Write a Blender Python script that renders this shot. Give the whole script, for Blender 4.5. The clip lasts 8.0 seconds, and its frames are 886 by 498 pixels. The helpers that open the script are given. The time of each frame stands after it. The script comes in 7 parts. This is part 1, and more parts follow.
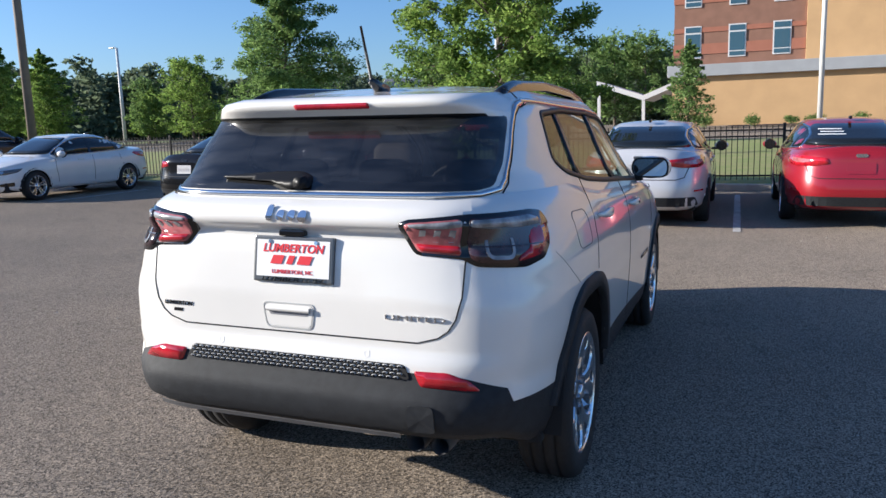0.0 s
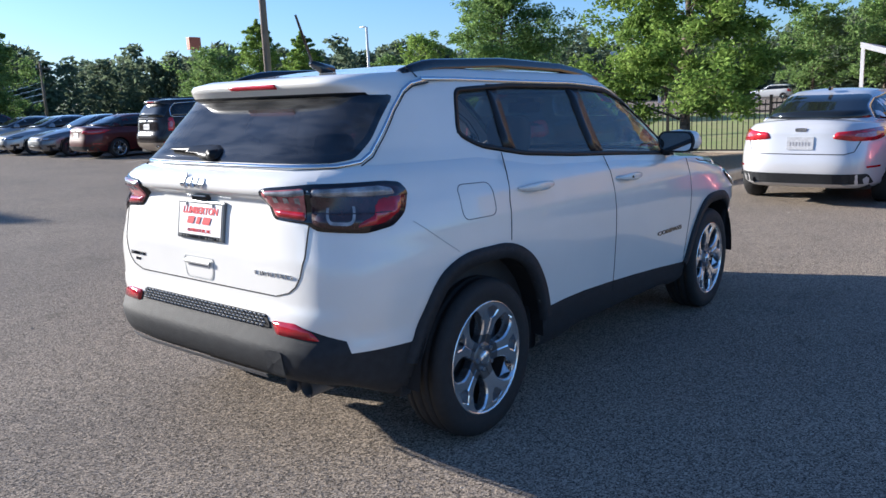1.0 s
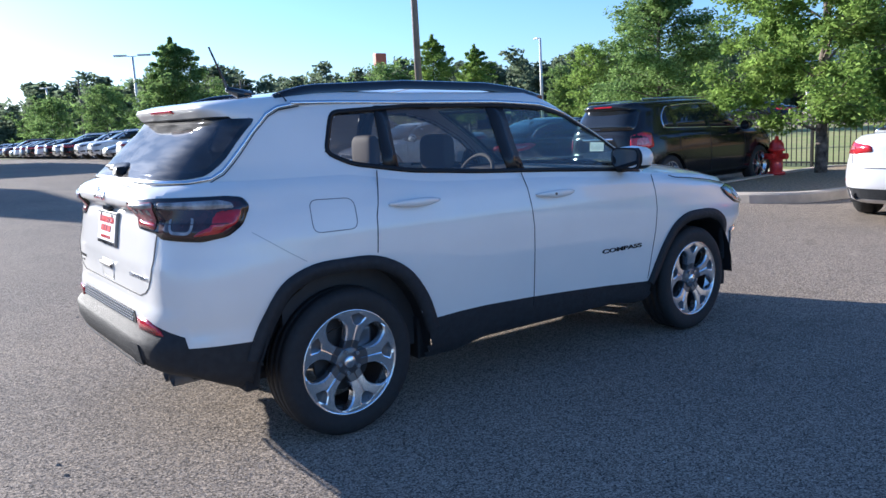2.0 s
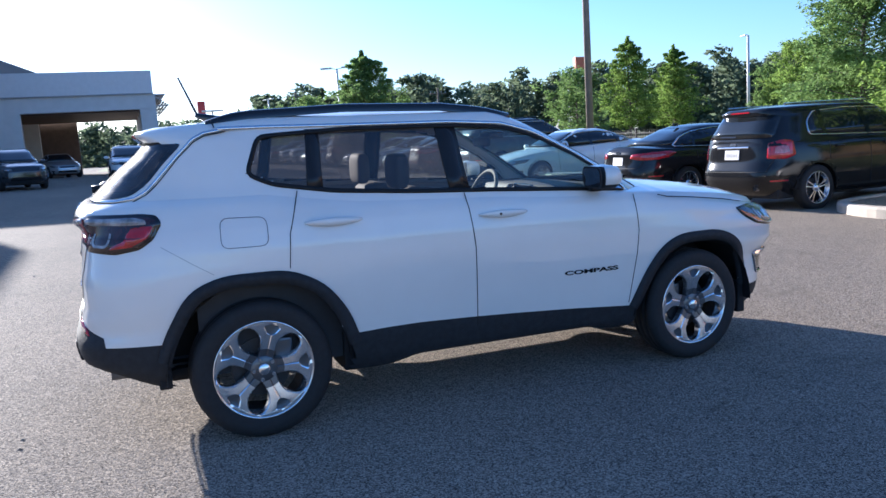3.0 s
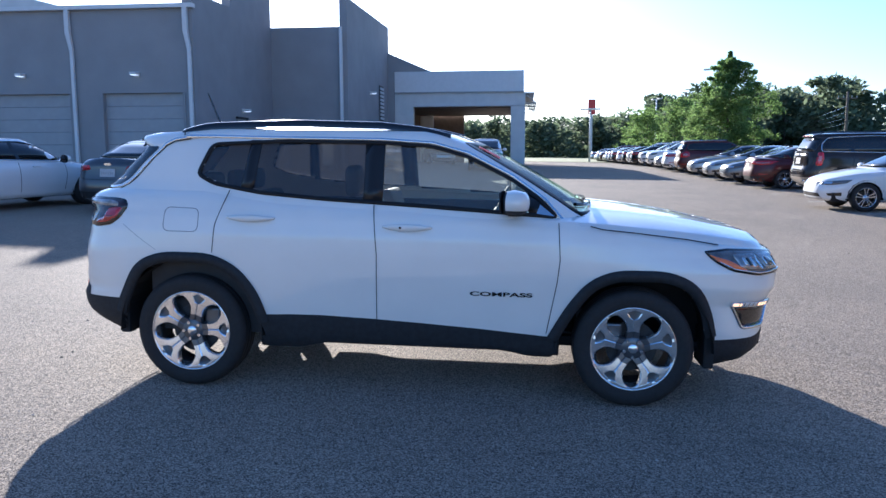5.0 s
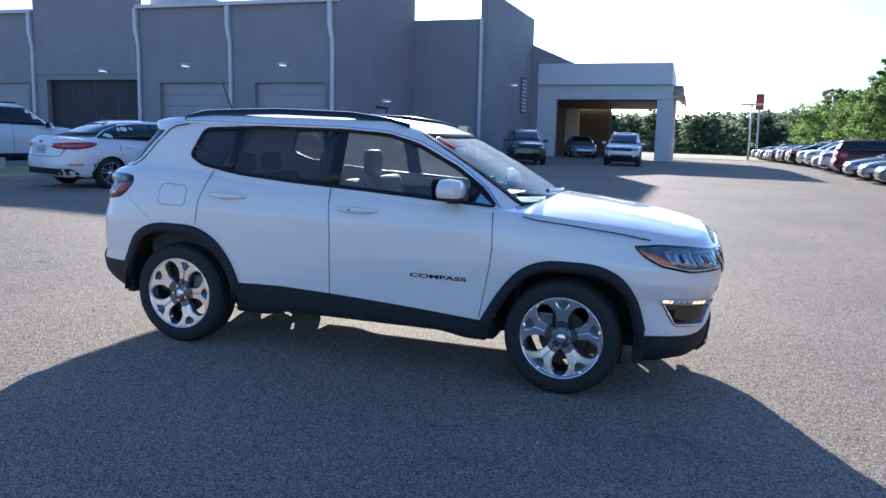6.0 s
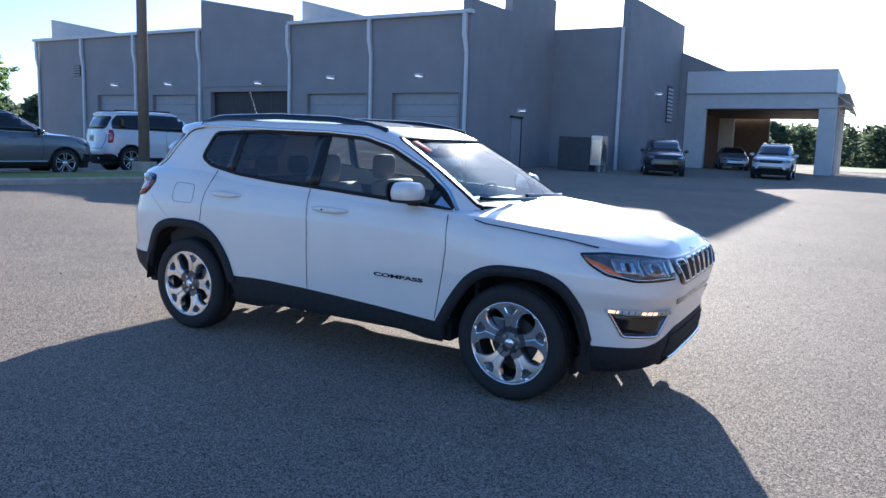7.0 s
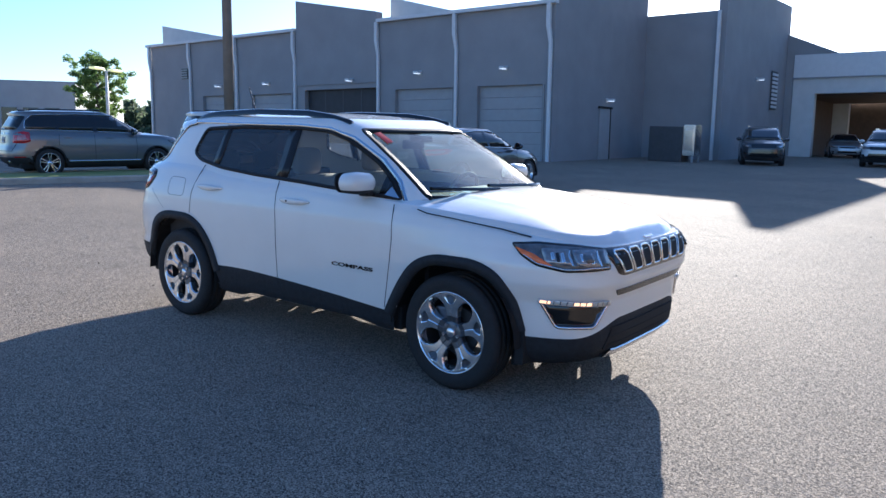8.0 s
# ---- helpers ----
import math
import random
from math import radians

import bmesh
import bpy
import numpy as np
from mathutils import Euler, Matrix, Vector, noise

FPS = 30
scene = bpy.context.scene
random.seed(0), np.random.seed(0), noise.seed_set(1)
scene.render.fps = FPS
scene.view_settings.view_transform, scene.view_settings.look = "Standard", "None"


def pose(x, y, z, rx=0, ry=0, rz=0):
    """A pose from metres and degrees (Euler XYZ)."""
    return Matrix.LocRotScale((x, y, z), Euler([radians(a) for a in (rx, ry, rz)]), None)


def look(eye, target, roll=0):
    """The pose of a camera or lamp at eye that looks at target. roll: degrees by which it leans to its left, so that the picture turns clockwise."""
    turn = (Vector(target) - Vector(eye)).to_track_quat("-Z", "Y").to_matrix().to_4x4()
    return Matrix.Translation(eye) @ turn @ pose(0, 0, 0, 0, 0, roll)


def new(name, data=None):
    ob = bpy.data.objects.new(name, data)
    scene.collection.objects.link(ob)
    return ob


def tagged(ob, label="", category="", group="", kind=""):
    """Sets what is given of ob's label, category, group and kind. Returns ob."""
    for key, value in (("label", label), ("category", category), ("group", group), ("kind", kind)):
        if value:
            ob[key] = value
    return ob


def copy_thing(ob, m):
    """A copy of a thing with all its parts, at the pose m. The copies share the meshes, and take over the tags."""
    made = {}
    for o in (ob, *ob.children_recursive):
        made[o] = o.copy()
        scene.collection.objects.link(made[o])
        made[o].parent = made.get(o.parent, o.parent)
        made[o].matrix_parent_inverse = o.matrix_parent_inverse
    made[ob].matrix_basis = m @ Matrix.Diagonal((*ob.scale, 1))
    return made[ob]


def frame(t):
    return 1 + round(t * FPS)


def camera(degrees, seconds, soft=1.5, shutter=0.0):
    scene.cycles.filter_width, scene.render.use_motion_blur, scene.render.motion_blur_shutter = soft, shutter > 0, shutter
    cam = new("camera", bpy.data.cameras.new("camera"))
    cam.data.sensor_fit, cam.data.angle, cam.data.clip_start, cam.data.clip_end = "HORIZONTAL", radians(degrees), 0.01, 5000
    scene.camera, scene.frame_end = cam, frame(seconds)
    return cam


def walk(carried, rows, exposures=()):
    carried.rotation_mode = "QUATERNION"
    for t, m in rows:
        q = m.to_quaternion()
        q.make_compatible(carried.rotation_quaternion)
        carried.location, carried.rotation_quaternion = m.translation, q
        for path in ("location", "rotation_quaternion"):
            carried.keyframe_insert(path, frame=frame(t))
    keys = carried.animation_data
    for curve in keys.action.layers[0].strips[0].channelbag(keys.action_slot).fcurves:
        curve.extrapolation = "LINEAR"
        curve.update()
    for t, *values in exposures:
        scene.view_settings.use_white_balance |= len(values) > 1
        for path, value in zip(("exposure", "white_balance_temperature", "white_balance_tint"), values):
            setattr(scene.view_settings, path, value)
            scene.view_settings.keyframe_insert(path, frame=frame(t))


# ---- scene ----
cam = camera(60.3, 8.0)
METRES, EYE, TILT, LEAN, TURN = 10.225, 1.452, 0.0, 0.0, 21.25
ROWS = [
    (0.0, 0.0, 0.0, 0.0, -0.3, -9.26, 1.84),
    (0.5, 0.0618, -0.0109, -0.0003, 9.92, -9.58, 1.49),
    (1.0, 0.1326, -0.0037, -0.0027, 17.47, -10.68, 2.6),
    (1.5, 0.2003, 0.0094, -0.0052, 23.85, -10.04, 2.52),
    (3.0, 0.3704, 0.1107, -0.0049, 45.74, -8.01, 3.69),
    (3.5, 0.4186, 0.1573, -0.0047, 52.95, -7.94, 1.47),
    (4.0, 0.4589, 0.2087, -0.0044, 60.55, -8.0, -0.02),
    (4.5, 0.4975, 0.2605, -0.0028, 68.25, -7.22, 0.15),
    (6.0, 0.5689, 0.436, -0.0032, 86.61, -7.84, -1.32),
    (6.5, 0.5769, 0.4941, -0.003, 92.96, -7.51, -2.44),
    (7.0, 0.5724, 0.552, -0.004, 98.33, -7.41, -1.83),
    (7.5, 0.5691, 0.6057, -0.004, 103.31, -7.87, -1.13),
    (8.0, 0.556, 0.6444, -0.0039, 106.21, -8.05, -0.8),
]
walk(cam, [(t, pose(1.46, -4.283, EYE, TILT, LEAN, TURN) @ pose(METRES * x, METRES * y, METRES * z, 90 + pitch, roll, yaw)) for t, x, y, z, yaw, pitch, roll in ROWS],
     exposures=[(0.0, 0.45, 4760, 12), (1.5, 0.86, 4620, 13), (3.0, 1.04, 4560, 15), (4.3, 1.12, 4560, 15), (6.5, 1.10, 4660, 14), (8.0, 1.0, 4660, 13)])

# ---- world, sun, exposure ----
SUN_AZ, SUN_EL = 19.6, 18.5   # shadows run towards this angle from +x
world = bpy.data.worlds.new("sky")
scene.world = world
world.use_nodes = True
wn, wl = world.node_tree.nodes, world.node_tree.links
sky = wn.new("ShaderNodeTexSky")
sky.sky_type = "NISHITA"
sky.sun_disc = False
sky.sun_elevation = radians(SUN_EL)
# towards the sun: opposite of the shadows
sdir = Vector((-math.cos(radians(SUN_AZ)), -math.sin(radians(SUN_AZ)), 0))
sky.sun_rotation = math.atan2(sdir.x, sdir.y)
sky.air_density, sky.dust_density, sky.ozone_density = 1.0, 0.7, 2.0
wn["Background"].inputs[1].default_value = 0.092
wl.new(sky.outputs[0], wn["Background"].inputs[0])
sun_data = bpy.data.lights.new("sun", "SUN")
sun_data.energy, sun_data.angle, sun_data.color = 8.3, radians(0.53), (1.0, 0.765, 0.475)
sun = new("sun", sun_data)
sun.matrix_world = look((0, 0, 40), (math.cos(radians(SUN_AZ)) * 40, math.sin(radians(SUN_AZ)) * 40, 40 - 40 * math.tan(radians(SUN_EL))))


# ---- ground heights ----
def smooth(a, b, v):
    v = min(1, max(0, (v - a) / (b - a)))
    return v * v * (3 - 2 * v)


def ground_z(x, y):
    """The lot falls gently ahead of the car and rises towards the workshop."""
    fx = -0.014 * max(-45, min(12, x))
    fy = -0.02 * max(-12, min(y, 3.2)) + 0.018 * smooth(3.5, 8, y) - 0.09 * smooth(2, 6, -x) * smooth(4, 8, y)
    far = smooth(16, 30, y)
    return (fx + fy) * (1 - far) + (0.35 + 0.0 * x) * far * smooth(-200, -10, -abs(x)) if far else fx + fy


def on_ground(x, y, yaw=0.0, lift=0.0):
    """A pose that stands on the lot at x, y, turned by yaw and tilted with the slope."""
    e = 0.8
    gx = (ground_z(x + e, y) - ground_z(x - e, y)) / (2 * e)
    gy = (ground_z(x, y + e) - ground_z(x, y - e)) / (2 * e)
    up = Vector((-gx, -gy, 1)).normalized()
    q = Vector((0, 0, 1)).rotation_difference(up).to_matrix().to_4x4()
    return Matrix.Translation((x, y, ground_z(x, y) + lift)) @ q @ Matrix.Rotation(radians(yaw), 4, "Z")


# ---- materials ----
def mat(name, color, rough=0.5, metal=0.0, coat=0.0, spec=0.5, var=0.0, scale=6.0, bump=0.0, bscale=60.0, col2=None, emit=None, estr=0.0, piece=0.0):
    m = bpy.data.materials.new(name)
    m.use_nodes = True
    n, l = m.node_tree.nodes, m.node_tree.links
    b = n["Principled BSDF"]
    b.inputs["Base Color"].default_value = (*color, 1)
    b.inputs["Roughness"].default_value = rough
    b.inputs["Metallic"].default_value = metal
    b.inputs["Coat Weight"].default_value = coat
    b.inputs["Coat Roughness"].default_value = 0.03
    b.inputs["Specular IOR Level"].default_value = spec
    if emit:
        b.inputs["Emission Color"].default_value = (*emit, 1)
        b.inputs["Emission Strength"].default_value = estr
    tc = n.new("ShaderNodeTexCoord")
    if var or col2:
        c2 = col2 or tuple(max(0, c * (1 - var)) for c in color)
        t = n.new("ShaderNodeTexNoise")
        t.inputs["Scale"].default_value, t.inputs["Detail"].default_value = scale, 5
        l.new(tc.outputs["Object"], t.inputs["Vector"])
        r = n.new("ShaderNodeValToRGB")
        r.color_ramp.elements[0].position, r.color_ramp.elements[1].position = 0.35, 0.68
        r.color_ramp.elements[0].color, r.color_ramp.elements[1].color = (*c2, 1), (*color, 1)
        l.new(t.outputs[0], r.inputs[0])
        src = r.outputs[0]
        if piece:
            oi, hs = n.new("ShaderNodeObjectInfo"), n.new("ShaderNodeHueSaturation")
            mr = n.new("ShaderNodeMapRange")
            mr.inputs["To Min"].default_value, mr.inputs["To Max"].default_value = 1 - piece, 1 + piece
            l.new(oi.outputs["Random"], mr.inputs["Value"])
            l.new(mr.outputs[0], hs.inputs["Value"])
            l.new(src, hs.inputs["Color"])
            src = hs.outputs[0]
        l.new(src, b.inputs["Base Color"])
    if bump:
        t2 = n.new("ShaderNodeTexNoise")
        t2.inputs["Scale"].default_value, t2.inputs["Detail"].default_value = bscale, 3
        l.new(tc.outputs["Object"], t2.inputs["Vector"])
        bp = n.new("ShaderNodeBump")
        bp.inputs["Strength"].default_value, bp.inputs["Distance"].default_value = bump, 0.01
        l.new(t2.outputs[0], bp.inputs["Height"])
        l.new(bp.outputs[0], b.inputs["Normal"])
    return m


def glass_mat(name, tint, gloss=0.06, rough=0.01, most=0.7, dust=0.015, dew=0.0):
    """A tinted pane: light passes straight through, and the surface mirrors by its angle."""
    m = bpy.data.materials.new(name)
    m.use_nodes = True
    n, l = m.node_tree.nodes, m.node_tree.links
    n.remove(n["Principled BSDF"])
    tr, gl, mx, fr, mr = (n.new("ShaderNode" + k) for k in ("BsdfTransparent", "BsdfGlossy", "MixShader", "Fresnel", "MapRange"))
    tr.inputs[0].default_value = (*tint, 1)
    gl.inputs["Roughness"].default_value = rough
    fr.inputs[0].default_value = 1.5
    mr.inputs["To Min"].default_value = gloss - 0.04
    mr.inputs["To Max"].default_value = most
    l.new(fr.outputs[0], mr.inputs["Value"])
    l.new(mr.outputs[0], mx.inputs[0])
    l.new(tr.outputs[0], mx.inputs[1])
    l.new(gl.outputs[0], mx.inputs[2])
    df, mx2 = n.new("ShaderNodeBsdfDiffuse"), n.new("ShaderNodeMixShader")
    df.inputs[0].default_value = (0.75, 0.75, 0.75, 1)
    mx2.inputs[0].default_value = dust
    l.new(mx.outputs[0], mx2.inputs[1])
    td, mx3 = n.new("ShaderNodeBsdfTranslucent"), n.new("ShaderNodeMixShader")
    td.inputs[0].default_value = (0.75, 0.75, 0.75, 1)
    mx3.inputs[0].default_value = 0.6
    l.new(df.outputs[0], mx3.inputs[1])
    l.new(td.outputs[0], mx3.inputs[2])
    l.new(mx3.outputs[0], mx2.inputs[2])
    last = mx2
    if dew:
        dg, last = n.new("ShaderNodeBsdfGlossy"), n.new("ShaderNodeMixShader")
        dg.inputs["Roughness"].default_value = 0.5
        t, r = n.new("ShaderNodeTexNoise"), n.new("ShaderNodeMapRange")
        t.inputs["Scale"].default_value, t.inputs["Detail"].default_value = 7, 6
        r.inputs["From Min"].default_value, r.inputs["From Max"].default_value = 0.38, 0.62
        r.inputs["To Min"].default_value, r.inputs["To Max"].default_value = dew * 0.4, dew * 1.5
        l.new(t.outputs[0], r.inputs["Value"])
        l.new(r.outputs[0], last.inputs[0])
        l.new(mx2.outputs[0], last.inputs[1])
        l.new(dg.outputs[0], last.inputs[2])
    l.new(last.outputs[0], n["Material Output"].inputs[0])
    return m


M = {
    "white_paint": mat("white_paint", (0.79, 0.77, 0.725), 0.3, coat=1.0, var=0.05, scale=3),
    "white_dew": mat("white_dew", (0.74, 0.73, 0.71), 0.3, coat=1.0, var=0.05, scale=3, bump=0.10, bscale=130),
    "black_plastic": mat("black_plastic", (0.032, 0.034, 0.038), 0.6, spec=0.2, var=0.25, scale=30, bump=0.25, bscale=500),
    "gloss_black": mat("gloss_black", (0.008, 0.008, 0.009), 0.12, coat=0.4),
    "dark_gap": mat("dark_gap", (0.01, 0.01, 0.011), 0.8),
    "rubber": mat("rubber", (0.018, 0.018, 0.019), 0.75, var=0.3, scale=40, bump=0.3, bscale=200),
    "chrome": mat("chrome", (0.72, 0.73, 0.75), 0.13, metal=1.0),
    "alloy": mat("alloy", (0.80, 0.81, 0.83), 0.22, metal=0.93, var=0.06, scale=20),
    "rim_dark": mat("rim_dark", (0.03, 0.031, 0.034), 0.35, metal=0.4),
    "red_lens": mat("red_lens", (0.50, 0.012, 0.022), 0.12, coat=1.0, var=0.4, scale=14),
    "smoke_lens": mat("smoke_lens", (0.045, 0.02, 0.024), 0.2, coat=0.6, var=0.5, scale=22),
    "red_smoke": mat("red_smoke", (0.48, 0.15, 0.16), 0.1, coat=1.0, var=0.5, scale=22),
    "clear_lens": mat("clear_lens", (0.40, 0.41, 0.43), 0.15, coat=0.7, var=0.6, scale=25),
    "amber_lens": mat("amber_lens", (0.75, 0.16, 0.02), 0.12, coat=1.0),
    "drl": mat("drl", (0.9, 0.8, 0.6), 0.2, emit=(1.0, 0.45, 0.15), estr=1.0),
    "cream_seat": mat("cream_seat", (0.26, 0.23, 0.19), 0.7, var=0.15, scale=10),
    "dark_seat": mat("dark_seat", (0.03, 0.03, 0.033), 0.7, var=0.2, scale=10),
    "interior": mat("interior", (0.03, 0.03, 0.032), 0.7, var=0.2, scale=12),
    "plate_white": mat("plate_white", (0.8, 0.8, 0.8), 0.4, var=0.03, scale=9),
    "plate_grey": mat("plate_grey", (0.50, 0.50, 0.52), 0.5, var=0.25, scale=30),
    "plate_red": mat("plate_red", (0.6, 0.02, 0.03), 0.4),
    "grey_ink": mat("grey_ink", (0.25, 0.25, 0.27), 0.5),
    "red_sticker": mat("red_sticker", (0.75, 0.03, 0.03), 0.5),
    "glass_front": glass_mat("glass_front", (0.76, 0.83, 0.81), 0.12, 0.01, 0.7, 0.06),
    "glass_dark": glass_mat("glass_dark", (0.30, 0.30, 0.305), 0.09, 0.01, 0.7, 0.045),
    "glass_tail": glass_mat("glass_tail", (0.075, 0.078, 0.088), 0.10, 0.02, 0.7, 0.006, 0.03),
    "glass_far": mat("glass_far", (0.012, 0.014, 0.016), 0.05, coat=0.3),
    "valance_grey": mat("valance_grey", (0.13, 0.13, 0.135), 0.55, var=0.2, scale=12),
    "steel_grey": mat("steel_grey", (0.40, 0.41, 0.42), 0.45, metal=0.3, var=0.1, scale=5),
}


# ---- mesh helpers ----
def link_mesh(name, verts, faces, material, parent=None, label="", smooth_shade=False, world=None):
    me = bpy.data.meshes.new(name)
    me.from_pydata([tuple(v) for v in verts], [], faces)
    me.validate()
    if smooth_shade:
        me.polygons.foreach_set("use_smooth", [True] * len(me.polygons))
    me.materials.append(material)
    ob = new(name, me)
    if parent:
        ob.parent = parent
    if world:
        ob.matrix_basis = world
    if label:
        tagged(ob, label)
    return ob


def part(name, bm, material, parent=None, label="", smooth_shade=False, world=None):
    """Links a bmesh as one mesh object under a thing or a part."""
    me = bpy.data.meshes.new(name)
    bmesh.ops.recalc_face_normals(bm, faces=bm.faces)
    bm.to_mesh(me)
    bm.free()
    if smooth_shade:
        me.polygons.foreach_set("use_smooth", [True] * len(me.polygons))
    me.materials.append(material)
    ob = new(name, me)
    if parent:
        ob.parent = parent
    if world:
        ob.matrix_basis = world
    if label:
        tagged(ob, label)
    return ob


def empty(name, m, label, category, group="", kind=""):
    e = new(name)
    e.empty_display_size = 0.2
    e.matrix_basis = m
    return tagged(e, label, category, group, kind)


def box_bm(x0, y0, z0, x1, y1, z1, bevel=0.0, bm=None):
    own = bm is None
    b = bmesh.new()
    bmesh.ops.create_cube(b, size=1, matrix=Matrix.LocRotScale(((x0 + x1) / 2, (y0 + y1) / 2, (z0 + z1) / 2), None, (abs(x1 - x0), abs(y1 - y0), abs(z1 - z0))))
    if bevel:
        bmesh.ops.bevel(b, geom=b.edges[:], offset=bevel, segments=2, affect="EDGES", profile=0.6)
    if own:
        return b
    me = bpy.data.meshes.new("tmp")
    b.to_mesh(me)
    b.free()
    bm.from_mesh(me)
    bpy.data.meshes.remove(me)
    return bm


def cyl_bm(p, q, r0, r1=None, seg=14, bm=None, caps=True):
    """A round bar from p to q, tapered from r0 to r1."""
    bm = bm or bmesh.new()
    r1 = r0 if r1 is None else r1
    p, q = Vector(p), Vector(q)
    d = q - p
    rot = d.to_track_quat("Z", "Y").to_matrix()
    rings = []
    for c, r in ((p, r0), (q, r1)):
        rings.append([bm.verts.new(c + rot @ Vector((r * math.cos(2 * math.pi * k / seg), r * math.sin(2 * math.pi * k / seg), 0))) for k in range(seg)])
    for k in range(seg):
        bm.faces.new((rings[0][k], rings[0][(k + 1) % seg], rings[1][(k + 1) % seg], rings[1][k]))
    if caps:
        bm.faces.new(rings[0][::-1])
        bm.faces.new(rings[1])
    return bm


def lathe_bm(profile, seg=32, bm=None):
    """Turns (radius, x) points round the x axis."""
    bm = bm or bmesh.new()
    rings = [[bm.verts.new((x, r * math.cos(2 * math.pi * k / seg), r * math.sin(2 * math.pi * k / seg))) for k in range(seg)] for r, x in profile]
    for a, b in zip(rings, rings[1:]):
        for k in range(seg):
            bm.faces.new((a[k], a[(k + 1) % seg], b[(k + 1) % seg], b[k]))
    return bm


def curve_at(points, v):
    """Smoothly interpolated value of a table of (v, value)."""
    if v <= points[0][0]:
        return points[0][1]
    for (a, p), (b, q) in zip(points, points[1:]):
        if v <= b:
            f = (v - a) / (b - a)
            return p + (q - p) * f
    return points[-1][1]


def round_poly(poly, r=0.03, n=4):
    """Rounds the corners of a closed outline."""
    out = []
    for k, p in enumerate(poly):
        p, a, b = Vector(p), Vector(poly[k - 1]), Vector(poly[(k + 1) % len(poly)])
        da, db = (a - p), (b - p)
        ra, rb = min(r, da.length * 0.45), min(r, db.length * 0.45)
        s, e = p + da.normalized() * ra, p + db.normalized() * rb
        for i in range(n + 1):
            t = i / n
            out.append(s * (1 - t) ** 2 + p * 2 * t * (1 - t) + e * t * t)
    return [tuple(v) for v in out]


def inset_poly(poly, w):
    """Moves a closed outline inwards by w."""
    n = len(poly)
    area = sum(poly[k - 1][0] * poly[k][1] - poly[k][0] * poly[k - 1][1] for k in range(n))
    sg = 1 if area > 0 else -1
    out = []
    for k in range(n):
        p, a, b = Vector(poly[k]), Vector(poly[k - 1]), Vector(poly[(k + 1) % n])
        d = (b - a)
        if d.length < 1e-9:
            d = (p - a)
        d.normalize()
        out.append(tuple(p + Vector((-d.y, d.x)) * sg * w))
    return out


def inside(poly, x, y):
    hit, n = False, len(poly)
    for k in range(n):
        (x1, y1), (x2, y2) = poly[k - 1], poly[k]
        if (y1 > y) != (y2 > y) and x < (x2 - x1) * (y - y1) / (y2 - y1) + x1:
            hit = not hit
    return hit


def panel_bm(poly, fn, off=0.004, thick=0.006, step=0.06):
    """A sheet cut to a flat outline and laid on a surface: fn(u, v, off) gives the place."""
    bm = bmesh.new()
    vs = [bm.verts.new((u, v, 0)) for u, v in poly]
    bm.faces.new(vs)
    us, ws = [p[0] for p in poly], [p[1] for p in poly]
    for axis, (lo, hi) in enumerate(((min(us), max(us)), (min(ws), max(ws)))):
        k = int((hi - lo) / step)
        for i in range(1, k + 1):
            c = lo + (hi - lo) * i / (k + 1)
            co, no = ((c, 0, 0), (1, 0, 0)) if axis == 0 else ((0, c, 0), (0, 1, 0))
            bmesh.ops.bisect_plane(bm, geom=bm.verts[:] + bm.edges[:] + bm.faces[:], plane_co=co, plane_no=no)
    bmesh.ops.triangulate(bm, faces=[f for f in bm.faces if len(f.verts) > 4])
    flat = {v: (v.co.x, v.co.y) for v in bm.verts}
    edges = [(e.verts[0], e.verts[1]) for e in bm.edges if len(e.link_faces) == 1]
    low = {}
    if thick:
        for a, b in edges:
            for v in (a, b):
                if v not in low:
                    low[v] = bm.verts.new((0, 0, 0))
    for v, (a, b) in flat.items():
        v.co = fn(a, b, off)
    for v, w in low.items():
        w.co = fn(*flat[v], off - thick)
    for a, b in edges if thick else ():
        try:
            bm.faces.new((a, b, low[b], low[a]))
        except ValueError:
            pass
    return bm


def band_bm(line, width, fn, off=0.004, thick=0.006, closed=True, side=1.0, step=0.04):
    """A strip that follows a line on a surface; side -1..1 says on which side of the line it lies."""
    pts = [Vector(p) for p in line]
    if closed:
        pts.append(pts[0])
    fine = [pts[0]]
    for a, b in zip(pts, pts[1:]):
        k = max(1, int((b - a).length / step))
        fine += [a.lerp(b, i / k) for i in range(1, k + 1)]
    if closed:
        fine = fine[:-1]
    n = len(fine)
    bm, rows = bmesh.new(), []
    for k, p in enumerate(fine):
        a = fine[k - 1] if closed or k else p
        b = fine[(k + 1) % n] if closed or k < n - 1 else p
        d = (b - a)
        d = d.normalized() if d.length > 1e-9 else Vector((1, 0))
        nn = Vector((-d.y, d.x))
        l, r = p + nn * width * (side + 1) / 2, p + nn * width * (side - 1) / 2
        rows.append([bm.verts.new(fn(l.x, l.y, off - thick)), bm.verts.new(fn(l.x, l.y, off)), bm.verts.new(fn(r.x, r.y, off)), bm.verts.new(fn(r.x, r.y, off - thick))])
    for k in range(n if closed else n - 1):
        a, b = rows[k], rows[(k + 1) % n]
        for i in range(3):
            bm.faces.new((a[i], a[i + 1], b[i + 1], b[i]))
    return bm


